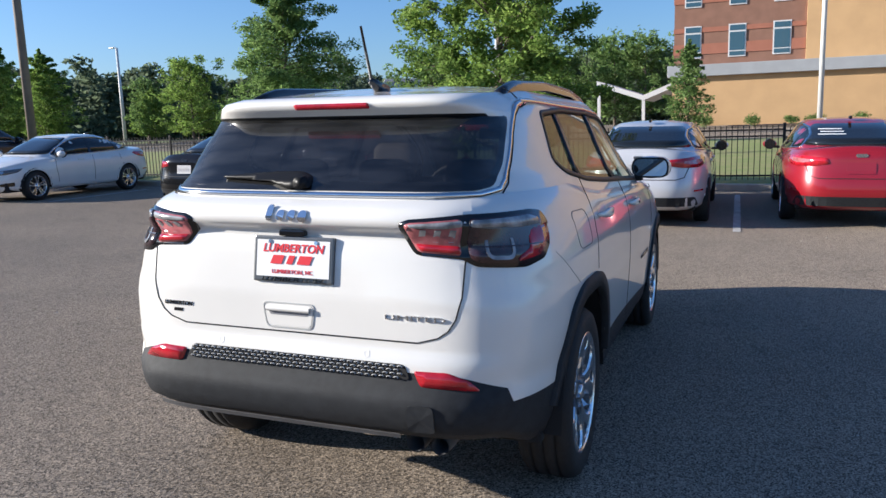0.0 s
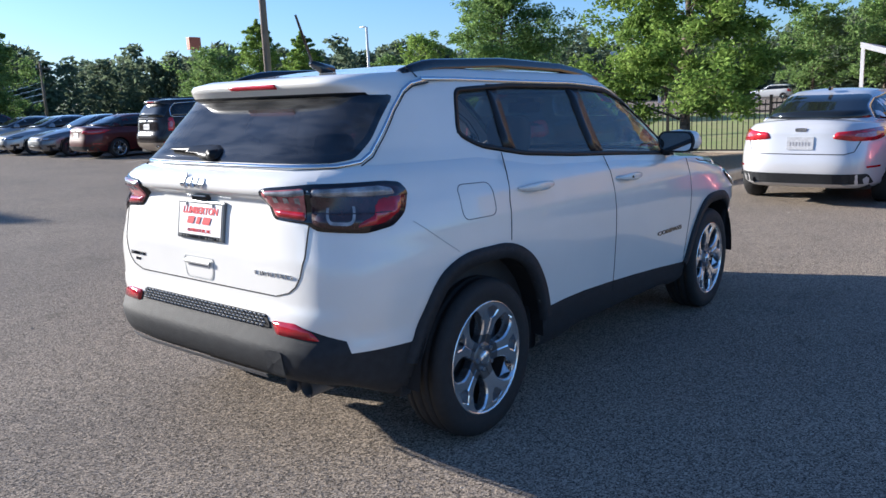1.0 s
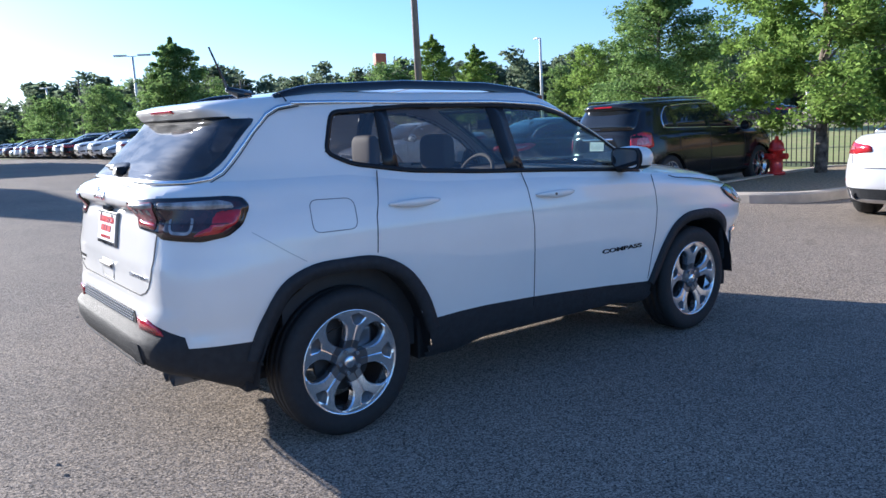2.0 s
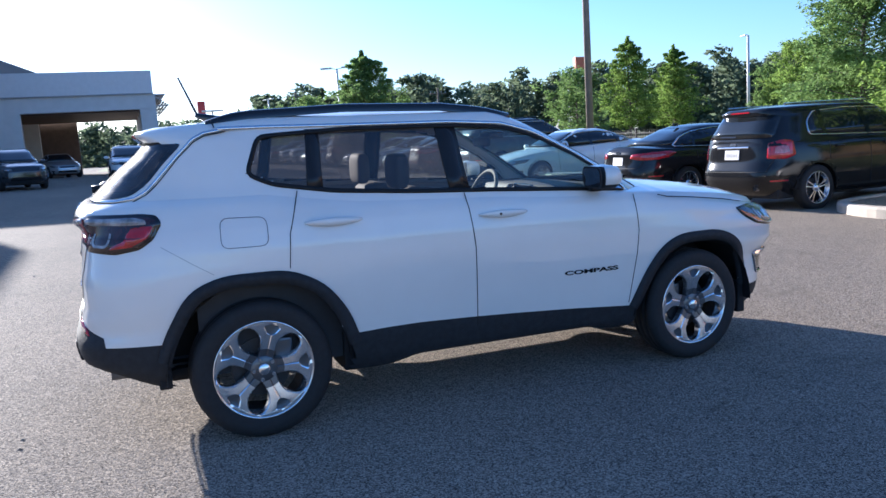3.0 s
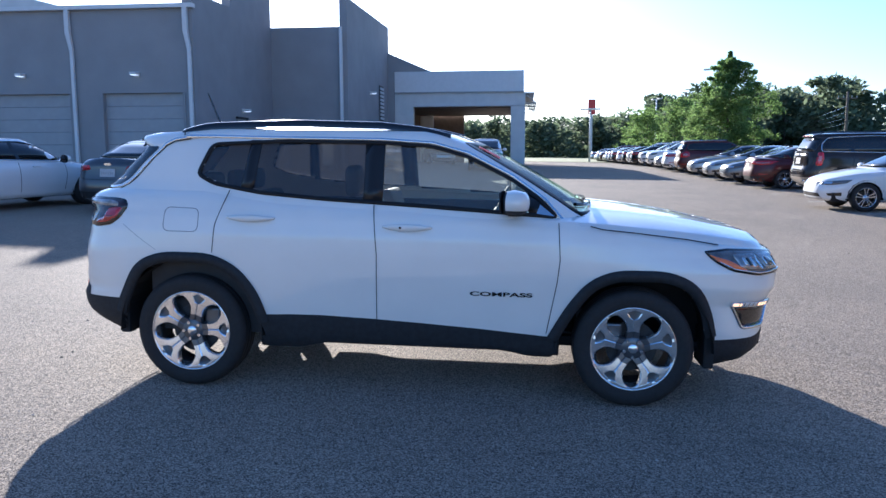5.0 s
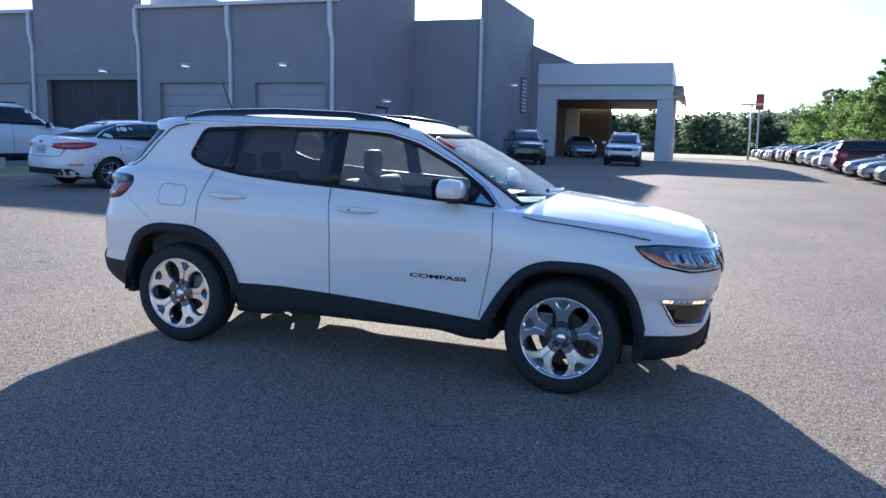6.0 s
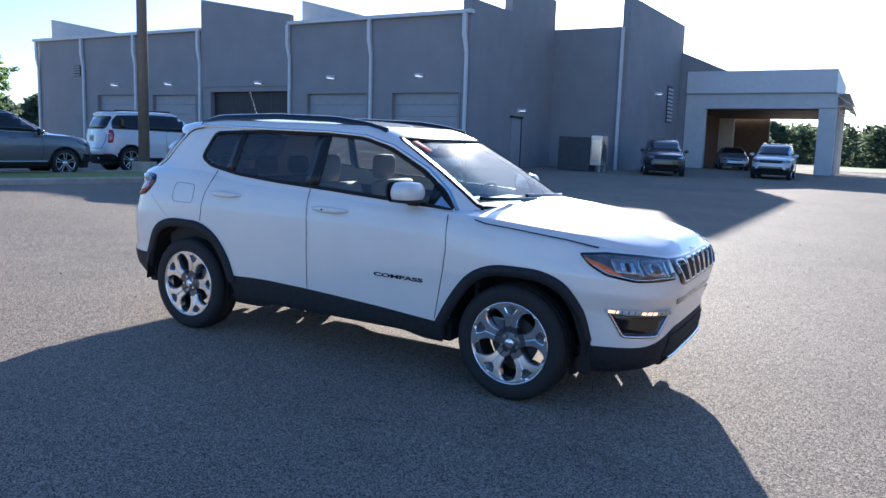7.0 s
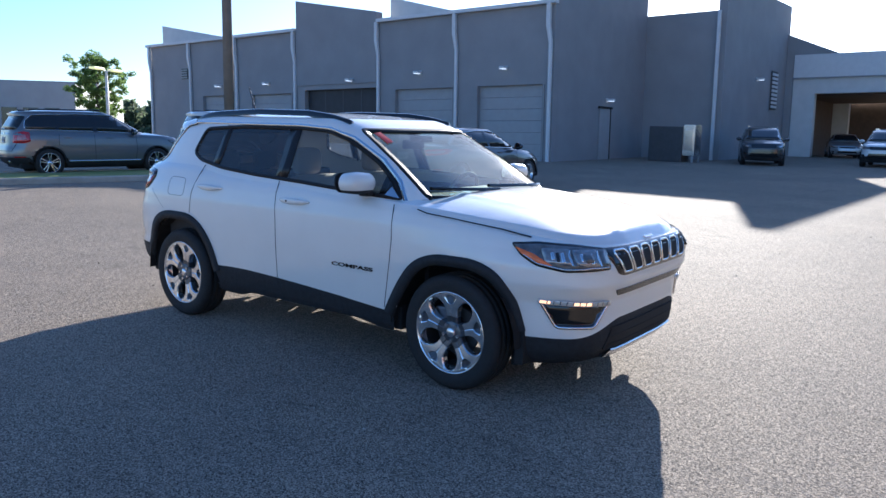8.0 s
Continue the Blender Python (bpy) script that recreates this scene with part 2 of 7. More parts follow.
# ---- car bodies ----
class Shell:
    """A car's skin: rounded outlines stacked in height, for the lower body and for the cabin."""

    def __init__(self, **k):
        self.k = k

    def at(self, key, v):
        return curve_at(self.k[key], v)

    def dims(self, z, up, front):
        w = self.at("XG" if up else "W", z)
        y = self.at(("GF" if front else "GR") if up else ("YF" if front else "YR"), z)
        n = self.at(("NGF" if front else "NGR") if up else ("NF" if front else "NR"), z)
        return w, max(y, 0.02), n

    def side(self, y, z, up=False):
        w, e, n = self.dims(z, up, y > 0)
        return w * max(0.0, 1 - min(1, abs(y) / e) ** n) ** (1 / n)

    def end(self, x, z, up=False, front=False):
        w, e, n = self.dims(z, up, front)
        return e * max(0.0, 1 - min(1, abs(x) / w) ** n) ** (1 / n)

    # surfaces for panels
    def side_fn(self, sg, up=False):
        return lambda y, z, off: Vector((sg * (self.side(y, z, up) + off), y, z))

    def end_fn(self, front, up=False):
        s = 1 if front else -1
        return lambda x, z, off: Vector((x, s * (self.end(x, z, up, front) + off), z))

    def turn_fn(self, sg, front, core=1.3, up=False):
        """Round a corner: the first coordinate is the angle in degrees / 50 from straight ahead or astern."""
        s = 1 if front else -1

        def fn(a, z, off):
            dx, dy = math.sin(radians(a * 50)), math.cos(radians(a * 50))
            w, e, n = self.dims(z, up, front)
            lo, hi = 0.0, 3.0
            for _ in range(28):
                m = (lo + hi) / 2
                if (m * abs(dx) / w) ** n + (abs(core + m * dy) / e) ** n < 1:
                    lo = m
                else:
                    hi = m
            return Vector((sg * (lo + off) * dx, s * (core + (lo + off) * dy), z))

        return fn

    def outline(self, step):
        """Where the points of every outline lie: ('y', share) along the sides, ('x', share) along the ends."""
        n, per = 5.0, []
        pts = [(math.cos(t) ** (2 / n), math.sin(t) ** (2 / n)) for t in np.linspace(1e-5, math.pi / 2 - 1e-5, 4000)]
        w, y = self.k["W"][len(self.k["W"]) // 2][1], self.k["YF"][len(self.k["YF"]) // 2][1]
        s, last = 0.0, None
        quarter = []
        for a, b in pts:
            if last:
                s += math.hypot((a - last[0]) * w, (b - last[1]) * y)
            if last is None or s >= step:
                quarter.append((a, b))
                s = 0.0
            last = (a, b)
        q = [("y", b) if b < 0.86 else ("x", a) for a, b in quarter] + [("x", 0.0)]
        per = [(k, v, 1, 1) for k, v in q]                        # right side to the front centre
        per += [(k, v, -1, 1) for k, v in q[-2::-1]]               # back along the left
        per += [(k, v, -1, -1) for k, v in q[1:]]                  # left rear quarter
        per += [(k, v, 1, -1) for k, v in q[-2:0:-1]]
        return per

    def spot(self, tag, z, up=False):
        k, v, sx, sy = tag
        w, e, n = self.dims(z, up, sy > 0)
        if k == "y":
            return sx * w * (1 - v ** n) ** (1 / n), sy * e * v
        v = min(1.0, v * (1 - 0.86 ** n) ** (1 / n) / (1 - 0.86 ** 5) ** 0.2)
        return sx * w * v, sy * e * (1 - v ** n) ** (1 / n)

    def build(self, step=0.045, rows=(5, 22, 24)):
        """Vertices and faces with a zone each: clad, body, lid, cabin, roof."""
        per = self.outline(step)
        N, V, Fc, Z = len(per), [], [], []
        top = self.k["TOP"]

        def ring(pts):
            b = len(V)
            V.extend(pts)
            return b

        def join(a, b, zone):
            for i in range(N):
                j = (i + 1) % N
                Fc.append((a + i, a + j, b + j, b + i))
                Z.append(zone)

        def col(tag, f0, f1, f2, s):
            # s: 0 bottom, 1 top of the cladding, 2 top of the body
            y = self.spot(tag, 0.6)[1]
            x = self.spot(tag, 0.6)[0]
            zb, zc, zt = f0(x, y), f1(x, y), f2(y)
            return zb + (zc - zb) * s if s <= 1 else zc + (zt - zc) * (s - 1)

        bot, clad, topf = self.k["bottom"], self.k["clad"], lambda y: curve_at(top, y)
        prev = None
        levels = [i / rows[0] for i in range(rows[0])] + [1 + i / rows[1] for i in range(rows[1] + 1)]
        for s in levels:
            pts = []
            for tag in per:
                z = col(tag, bot, clad, topf, s)
                x, y = self.spot(tag, z)
                r = 1 - (0.02 - 0.014 * smooth(1.8, 2.05, y)) * max(0, (s - 1.93) / 0.07) ** 2 - 0.015 * max(0, 1 - s / 0.25) ** 2
                pts.append((x * r, y * r, z))
            b = ring(pts)
            if prev is not None:
                join(prev[0], b, "clad" if s <= 1 + 1e-6 else "body")
            prev = (b, pts)
        edge = prev[1]
        for q in (0.985, 0.972, 0.96, 0.92, 0.88, 0.84, 0.8, 0.76, 0.72, 0.67, 0.62, 0.56, 0.5, 0.44, 0.38, 0.3):
            pts = []
            for (x, y, z) in edge:
                px, py = x * q, y * q
                zc, zt = self.at("HOOD", py), topf(py)
                xe = max(0.05, self.side(py, min(z, zt)))
                f = min(1, abs(px) / xe)
                fold = 0.006 * math.exp(-((abs(px) - 0.42 * xe / 0.85) / 0.03) ** 2) if py > 0 else 0
                pts.append((px, py, zc - (zc - zt) * f ** 2.6 + fold))
            b = ring(pts)
            join(prev[0], b, "lid")
            prev = (b, pts)
        # the cabin
        z0, z1 = self.k["cabin"]
        prev = None
        for i in range(rows[2] + 1):
            z = z0 + (z1 - z0) * i / rows[2]
            b = ring([(*self.spot(t, z, True), z) for t in per])
            if prev is not None:
                join(prev, b, "cabin")
            prev = b
        edge = V[prev:prev + N]
        for q in (0.98, 0.95, 0.9, 0.8, 0.7, 0.6, 0.5, 0.4, 0.3, 0.2, 0.1, 0.02):
            pts = []
            cy = self.k["roof_mid"]
            for (x, y, z) in edge:
                px, py = x * q, cy + (y - cy) * q
                xe = max(0.05, abs(x))
                r = self.at("ROOF", py)
                pts.append((px, py, max(z1, r - (r - z1) * q ** 3)))
            b = ring(pts)
            join(prev, b, "roof")
            prev = b
        return V, Fc, Z


def sub_mesh(name, V, faces, material, parent, label="", thick=0.0):
    used = {}
    fs = [tuple(used.setdefault(i, len(used)) for i in f) for f in faces]
    order = sorted(used, key=used.get)
    return link_mesh(name, [V[i] for i in order], fs, material, parent, label, True)


GAP = [(0.072, 0.0), (0.078, 6.0), (0.088, 10.5), (0.10, 14.0), (0.12, 17.5), (0.145, 18.8), (0.17, 17.0), (0.19, 14.0), (0.207, 10.8), (0.219, 7.5), (0.226, 3.5), (0.2295, 0.0)]   # half angle of the opening between two spokes


def wheel(parent, x, y, z, sg, tyre_r=0.345, rim_r=0.243, width=0.215, style="forked", rim_mat="alloy", seg=40, spin=math.pi / 2):
    """A wheel whose outer face looks along sg * x: tyre, rim, spokes and hub."""
    w = new("wheel")
    w.parent = parent
    w.matrix_basis = pose(x, y, z, 0, 0, 0 if sg > 0 else 180)
    h = width / 2
    R = tyre_r
    prof = [(rim_r - 0.012, -h + 0.01), (rim_r + 0.02, -h), (R - 0.03, -h + 0.005), (R - 0.004, -h + 0.03), (R, -h + 0.05), (R, -0.052), (R - 0.009, -0.05), (R - 0.009, -0.042), (R, -0.04), (R, -0.004), (R - 0.009, -0.002), (R - 0.009, 0.006), (R, 0.008),
            (R, 0.044), (R - 0.009, 0.046), (R - 0.009, 0.054), (R, 0.056), (R - 0.003, h - 0.03), (R - 0.018, h - 0.008), (R - 0.04, h), (rim_r + 0.03, h - 0.001), (rim_r + 0.012, h - 0.006), (rim_r - 0.004, h - 0.012)]
    if seg < 30:
        prof = [(rim_r - 0.01, -h), (R - 0.02, -h), (R, -h + 0.04), (R, h - 0.03), (R - 0.03, h), (rim_r, h - 0.008)]
    part("tyre", lathe_bm(prof, seg), M["rubber"], w, "black rubber tyre", True)
    part("rim", lathe_bm([(rim_r + 0.003, h - 0.012), (rim_r + 0.001, h - 0.007), (rim_r - 0.005, h - 0.008), (rim_r - 0.011, h - 0.022), (rim_r - 0.018, h - 0.05), (rim_r - 0.03, h - 0.07)], seg), M[rim_mat], w, "bright alloy rim", True)
    part("brake_disc", lathe_bm([(0.15, 0.0), (0.148, 0.012), (0.06, 0.012), (0.02, 0.012), (0.0, 0.012)], 20), M["disc_grey"], w)
    part("inner_barrel", lathe_bm([(rim_r - 0.03, h - 0.06), (rim_r - 0.03, -h + 0.02)] if style == "forked" else [(rim_r - 0.02, -h + 0.02), (0.0, -h + 0.03)], 20), M["dark_gap"], w)
    if style == "forked":
        part("brake_caliper", box_bm(-0.03, -0.155 if y > 0 else 0.06, 0.0, 0.03, -0.06 if y > 0 else 0.155, 0.13, 0.012), M["rim_grey"], w)
    n = 5
    face = h - 0.012
    for k in range(n):
        bm = bmesh.new()
        a = 2 * math.pi * k / n + spin
        ca, sa = math.cos(a), math.sin(a)

        def at(r, t, x):
            return bm.verts.new((x, r * ca - t * sa, r * sa + t * ca))

        # outline of one spoke, from the hub out to the rim
        rr = rim_r - 0.012
        if style == "forked":
            for pn, r_lo, r_hi, steps, m_ in (("spoke", 0.100, rim_r - 0.002, 24, M[rim_mat]), ("spoke_root", 0.05, 0.100, 8, M["rim_grey"])):
                bm = bmesh.new()
                for sgn in (1, -1):
                    rows = []
                    for i in range(steps + 1):
                        r = r_lo + (r_hi - r_lo) * i / steps
                        gap = curve_at(GAP, r)
                        e = radians(36 - gap)
                        q = 0.0
                        if 0.172 < r < 0.2235:
                            k2 = (r - 0.172) / 0.0515
                            q = radians((5 + 6.5 * k2) * min(1, 6 * k2, 6 * (1 - k2)) ** 0.5)
                        x = face - 0.034 * (1 - r / rim_r) ** 1.4
                        row = []
                        for th, dx in ((q, -0.035 if q else -0.002), (q, -0.003), (q + (e - q) * 0.12, 0.0), (q + (e - q) * 0.86, -0.001), (e, -0.009), (e, -0.045)):
                            th2 = a + sgn * th
                            row.append(bm.verts.new((x + dx, r * math.cos(th2), r * math.sin(th2))))
                        rows.append(row)
                    for ra, rb in zip(rows, rows[1:]):
                        for j in range(5):
                            bm.faces.new((ra[j], ra[j + 1], rb[j + 1], rb[j]))
                bmesh.ops.remove_doubles(bm, verts=bm.verts[:], dist=0.0002)
                part(pn, bm, m_, w)
            pb = bmesh.new()
            pts = [(0.165, 0.020), (0.23, 0.055)]
            vs = [pb.verts.new((face - 0.032, r * ca - t * sa, r * sa + t * ca)) for r, t in pts + [(r, -t) for r, t in pts[::-1]]]
            pb.faces.new(vs)
            part("spoke_pocket", pb, M["rim_grey"], w)
        else:
            for t0, t1 in (((0.02, 0.0), (0.055, 0.03)), ((-0.02, 0.0), (-0.055, -0.03))):
                bm.faces.new([at(0.04, t0[0], face - 0.02), at(rr, t1[0], face - 0.006), at(rr, t1[1], face - 0.006), at(0.04, t0[1], face - 0.02)])
                bm.faces.new([at(0.04, t0[0], face - 0.02), at(rr, t1[0], face - 0.006), at(rr, t1[0], face - 0.05), at(0.04, t0[0], face - 0.06)])
            part("spoke", bm, M[rim_mat], w)
    if style == "forked":
        part("hub", lathe_bm([(0.070, face - 0.06), (0.068, face - 0.026), (0.060, face - 0.020), (0.030, face - 0.018)], 24), M["rim_grey"], w, "", True)
        part("hub_cap", lathe_bm([(0.030, face - 0.020), (0.029, face - 0.008), (0.024, face - 0.004), (0.0, face - 0.003)], 20), M[rim_mat], w, "", True)
    else:
        part("hub", lathe_bm([(0.068, face - 0.05), (0.064, face - 0.018), (0.034, face - 0.016), (0.032, face - 0.006), (0.028, face - 0.003), (0.0, face - 0.003)], 20), M[rim_mat], w, "", True)
    if style == "forked":
        for k in range(5):
            a = 2 * math.pi * (k + 0.5) / 5 + spin
            part("wheel_nut", cyl_bm((face - 0.03, 0.052 * math.cos(a), 0.052 * math.sin(a)), (face - 0.006, 0.052 * math.cos(a), 0.052 * math.sin(a)), 0.0115, 0.010, 6), M["nut_dark"], w)
    return w


M["disc_grey"] = mat("disc_grey", (0.05, 0.05, 0.052), 0.5, metal=0.5, var=0.3, scale=15)
M["rim_grey"] = mat("rim_grey", (0.12, 0.125, 0.135), 0.35, metal=0.7, coat=0.3)
M["nut_dark"] = mat("nut_dark", (0.62, 0.62, 0.64), 0.2, metal=0.9)


def text_part(name, body, size, material, parent, place, depth=0.003, shear=0.0, width=None, bold=0.0):
    """Raised letters in the built-in font, laid where place puts them (x right, y up, z out)."""
    c = bpy.data.curves.new(name, "FONT")
    c.body, c.size, c.extrude, c.align_x, c.align_y, c.shear, c.offset = body, size, depth, "CENTER", "CENTER", shear, bold
    ob = bpy.data.objects.new("tmp_text", c)
    scene.collection.objects.link(ob)
    bpy.context.view_layer.update()
    me = bpy.data.meshes.new_from_object(ob.evaluated_get(bpy.context.evaluated_depsgraph_get()))
    bpy.data.objects.remove(ob)
    bpy.data.curves.remove(c)
    xs = [v.co.x for v in me.vertices]
    f = width / (max(xs) - min(xs)) if width else 1
    for v in me.vertices:
        v.co.x *= f
        v.co = place(v.co)
    me.materials.clear()
    me.materials.append(material)
    o = new(name, me)
    o.parent = parent
    return o


SILL = [(-0.83, 0.468), (-0.68, 0.476), (-0.5, 0.478), (-0.2, 0.468), (0.1, 0.453), (0.45, 0.432), (0.87, 0.398), (1.6, 0.41)]   # lower edge of the white doors
MAIN_CAR = Shell(
    W=[(0.2, 0.79), (0.3, 0.845), (0.42, 0.872), (0.55, 0.88), (0.72, 0.888), (0.85, 0.888), (0.95, 0.882), (1.05, 0.860), (1.12, 0.828), (1.2, 0.785)],
    YF=[(0.18, 1.93), (0.24, 2.07), (0.32, 2.14), (0.40, 2.15), (0.5, 2.15), (0.6, 2.16), (0.7, 2.19), (0.79, 2.195), (0.86, 2.18), (0.905, 2.155), (0.935, 2.10), (0.98, 1.99), (1.05, 1.86)],
    YR=[(0.25, 1.95), (0.33, 2.06), (0.40, 2.115), (0.44, 2.14), (0.5, 2.154), (0.545, 2.152), (0.58, 2.12), (0.64, 2.117), (0.675, 2.108), (0.69, 2.10), (0.85, 2.10), (1.0, 2.078), (1.062, 2.064), (1.076, 2.066), (1.086, 2.104), (1.12, 2.11), (1.16, 2.09), (1.2, 2.05)],
    NF=[(0.25, 5.0), (0.6, 5.0), (0.70, 6.0), (0.80, 5.8), (0.88, 4.7), (1.0, 4.2)],
    NR=[(0.3, 6.8), (0.5, 6.8), (0.6, 7.0), (0.7, 7.9), (0.8, 7.9), (0.9, 7.2), (1.0, 6.9), (1.1, 6.1), (1.2, 6.1)],
    TOP=[(-2.2, 1.17), (-1.95, 1.19), (-1.3, 1.19), (-0.8, 1.135), (0.0, 1.11), (0.9, 1.06), (1.2, 1.04), (1.6, 1.0), (1.9, 0.955), (2.05, 0.925), (2.2, 0.90)],
    HOOD=[(-2.2, 1.18), (0.9, 1.135), (1.1, 1.125), (1.4, 1.10), (1.7, 1.06), (1.95, 1.01), (2.05, 0.985), (2.082, 0.973), (2.11, 0.952), (2.14, 0.916), (2.2, 0.88)],
    XG=[(0.95, 0.86), (1.05, 0.852), (1.12, 0.816), (1.2, 0.772), (1.3, 0.724), (1.45, 0.662), (1.5, 0.635), (1.54, 0.605), (1.575, 0.555)],
    GF=[(0.95, 1.32), (1.05, 1.19), (1.10, 1.115), (1.18, 0.985), (1.3, 0.77), (1.43, 0.52), (1.5, 0.37), (1.55, 0.23), (1.575, 0.10)],
    GR=[(0.95, 2.06), (1.12, 2.06), (1.2, 2.02), (1.3, 1.91), (1.445, 1.735), (1.462, 1.752), (1.50, 1.778), (1.528, 1.797), (1.542, 1.800), (1.552, 1.775), (1.575, 1.66)],
    NGF=[(1.0, 4.2), (1.3, 4.6), (1.57, 4.0)], NGR=[(1.0, 5.5), (1.25, 5.6), (1.46, 9.0), (1.57, 8.5)],
    ROOF=[(-1.85, 1.555), (-1.6, 1.578), (-1.2, 1.600), (-0.6, 1.612), (-0.2, 1.605), (0.05, 1.588), (0.25, 1.565)],
    cabin=(1.02, 1.565), roof_mid=-0.75,
    bottom=lambda x, y: 0.39 - 0.085 * smooth(-2.06, -1.86, y) if y < -1.75 else (0.305 + (0.26 - 0.305) * smooth(-1.75, -1.5, y) + 0.04 * smooth(-0.75, -0.5, y) if y < 0 else (0.30 - 0.035 * smooth(0.55, 0.8, y) - 0.05 * smooth(0.9, 1.9, y))),
    clad=lambda x, y: (0.545 + 0.078 * (1 - smooth(0.55, 0.88, abs(x))) if y < -2.0 else 0.53) if y < -1.62 else (0.53 - 0.06 * smooth(-1.62, -0.85, y) if y < -0.8 else (curve_at(SILL, y) if y < 1.75 else 0.40 + 0.09 * (1 - smooth(0.35, 0.7, abs(x))))),
)
ARCH_R = [(-1.80, 0.45), (-1.765, 0.56), (-1.65, 0.765), (-1.49, 0.832), (-1.17, 0.832), (-1.0, 0.75), (-0.885, 0.60), (-0.825, 0.43)]
ARCH_F = [(0.825, 0.40), (0.935, 0.60), (1.05, 0.742), (1.20, 0.806), (1.50, 0.806), (1.655, 0.74), (1.745, 0.60), (1.79, 0.43)]
DLO = [(-1.325, 1.285), (-1.20, 1.225), (-0.9, 1.178), (-0.5, 1.150), (0.0, 1.128), (0.45, 1.104), (0.885, 1.075), (0.78, 1.185), (0.6, 1.305), (0.33, 1.435), (0.12, 1.49), (-0.2, 1.507), (-0.8, 1.507), (-1.245, 1.482)]


def arch_hole(arch, w):
    lo = [(arch[0][0], 0.0)] + arch + [(arch[-1][0], 0.0)]
    return inset_poly(lo, w)


def build_main_car():
    S = MAIN_CAR
    car = empty("suv_car", on_ground(0.035, 0.0), "white compact suv with black lower cladding, standing on the asphalt", "car")
    V, F, Z = S.build(0.035, (6, 34, 28))
    V = [(x, y, z - 0.030 * smooth(1.1, 1.75, -y) * smooth(1.44, 1.54, z)) for x, y, z in V]
    hr, hf = arch_hole(ARCH_R, 0.05), arch_hole(ARCH_F, 0.05)
    dlo_in = inset_poly(round_poly(DLO, 0.05), 0.012)
    wind = [(-0.675, 1.075), (0.675, 1.075), (0.545, 1.495), (-0.545, 1.495)]
    tail = round_poly([(-0.90, 1.216), (-0.80, 1.204), (0.80, 1.204), (0.90, 1.216), (0.985, 1.28), (1.05, 1.36), (1.15, 1.452), (-1.15, 1.452), (-1.05, 1.36), (-0.985, 1.28)], 0.03)
    groups = {}
    fd = [(-0.175, 0.0), (-0.175, 0.85), (-0.205, 1.2), (0.87, 1.2), (0.885, 0.84), (0.83, 0.38), (0.8, 0.0)]
    rd = [(-1.08, 1.24), (-1.155, 0.98), (-1.165, 0.83), (-0.86, 0.5), (-0.80, 0.0), (-0.175, 0.0), (-0.175, 0.85), (-0.205, 1.2)]
    gate = [(-0.61, 1.3), (-0.608, 0.86), (-0.58, 0.79), (-0.53, 0.742), (-0.45, 0.72), (0.45, 0.72), (0.53, 0.742), (0.58, 0.79), (0.608, 0.86), (0.61, 1.3)]
    for f, zone in zip(F, Z):
        p = [V[i] for i in f]
        cx, cy, cz = (sum(v[k] for v in p) / 4 for k in range(3))
        a = Vector(p[2]) - Vector(p[0])
        nrm = a.cross(Vector(p[3]) - Vector(p[1]))
        sideways = abs(nrm.x) > abs(nrm.y)
        if zone in ("clad", "body") and abs(cx) > 0.55 and (inside(hr, cy, cz) or inside(hf, cy, cz)):
            continue
        if zone == "cabin":
            if cz < 1.04:
                continue
            if abs(cx) > 0.5 and inside(dlo_in, cy, cz) and -1.3 < cy < 0.9:
                continue
            if cy > 0.05 and inside(wind, cx, cz) and not (abs(cx) > 0.6 and sideways):
                continue
            if cy < -1.35 and inside(inset_poly(tail, 0.01), math.degrees(math.atan2(cx, -(cy + 1.2))) / 50, cz):
                continue
        key = zone
        if zone == "cabin" and cy < -1.55 and 1.43 < cz < 1.464 and abs(cx) < 0.57:
            key = "under"
        if zone == "lid":
            w, e, n = S.dims(1.10, True, cy > 0)
            if cy < 1.0 or (abs(cx) / (w - 0.06)) ** n + (cy / (e - 0.10)) ** n < 1:
                if not (abs(cx) > S.side(cy, 1.08) - (0.16 if cy > 0.6 else 0.055) and cy > -1.95) and not (cy < -2.0):
                    continue
                key = "body"
            else:
                key = "hood"
        if zone == "body" and abs(cx) > 0.6:
            if inside(fd, cy, cz):
                key = "door_f" + ("r" if cx > 0 else "l")
            elif inside(rd, cy, cz):
                key = "door_r" + ("r" if cx > 0 else "l")
        if zone == "body" and cy < -1.9 and inside(gate, cx, cz):
            key = "gate"
        groups.setdefault(key, []).append(f)
    wp, bp = M["white_paint"], M["black_plastic"]
    body = sub_mesh("body", V, groups["body"], wp, car, "glossy white painted body shell")
    sub_mesh("lower_cladding", V, groups["clad"], bp, car, "matt black plastic cladding")
    sub_mesh("cabin_frame", V, groups["cabin"], wp, car, "white roof pillars and window frame")
    sub_mesh("spoiler_underside", V, groups["under"], M["pillar_black"], car, "black underside of the roof spoiler")
    sub_mesh("roof", V, groups["roof"], wp, car, "white roof panel")
    sub_mesh("hood", V, groups["hood"], M["white_dew"], car, "white hood with two low creases and dew on it")
    gate_ob = sub_mesh("tailgate", V, groups["gate"], wp, car, "closed white tailgate")
    doors = {}
    for k, nm in (("door_fr", "front_door"), ("door_rr", "rear_door"), ("door_fl", "front_door"), ("door_rl", "rear_door")):
        doors[k] = sub_mesh(nm, V, groups[k], wp, car, "closed white door")
    # underside
    part("underbody", box_bm(-0.66, -1.75, 0.29, 0.66, 2.0, 0.36, 0.03), M["dark_gap"], car)
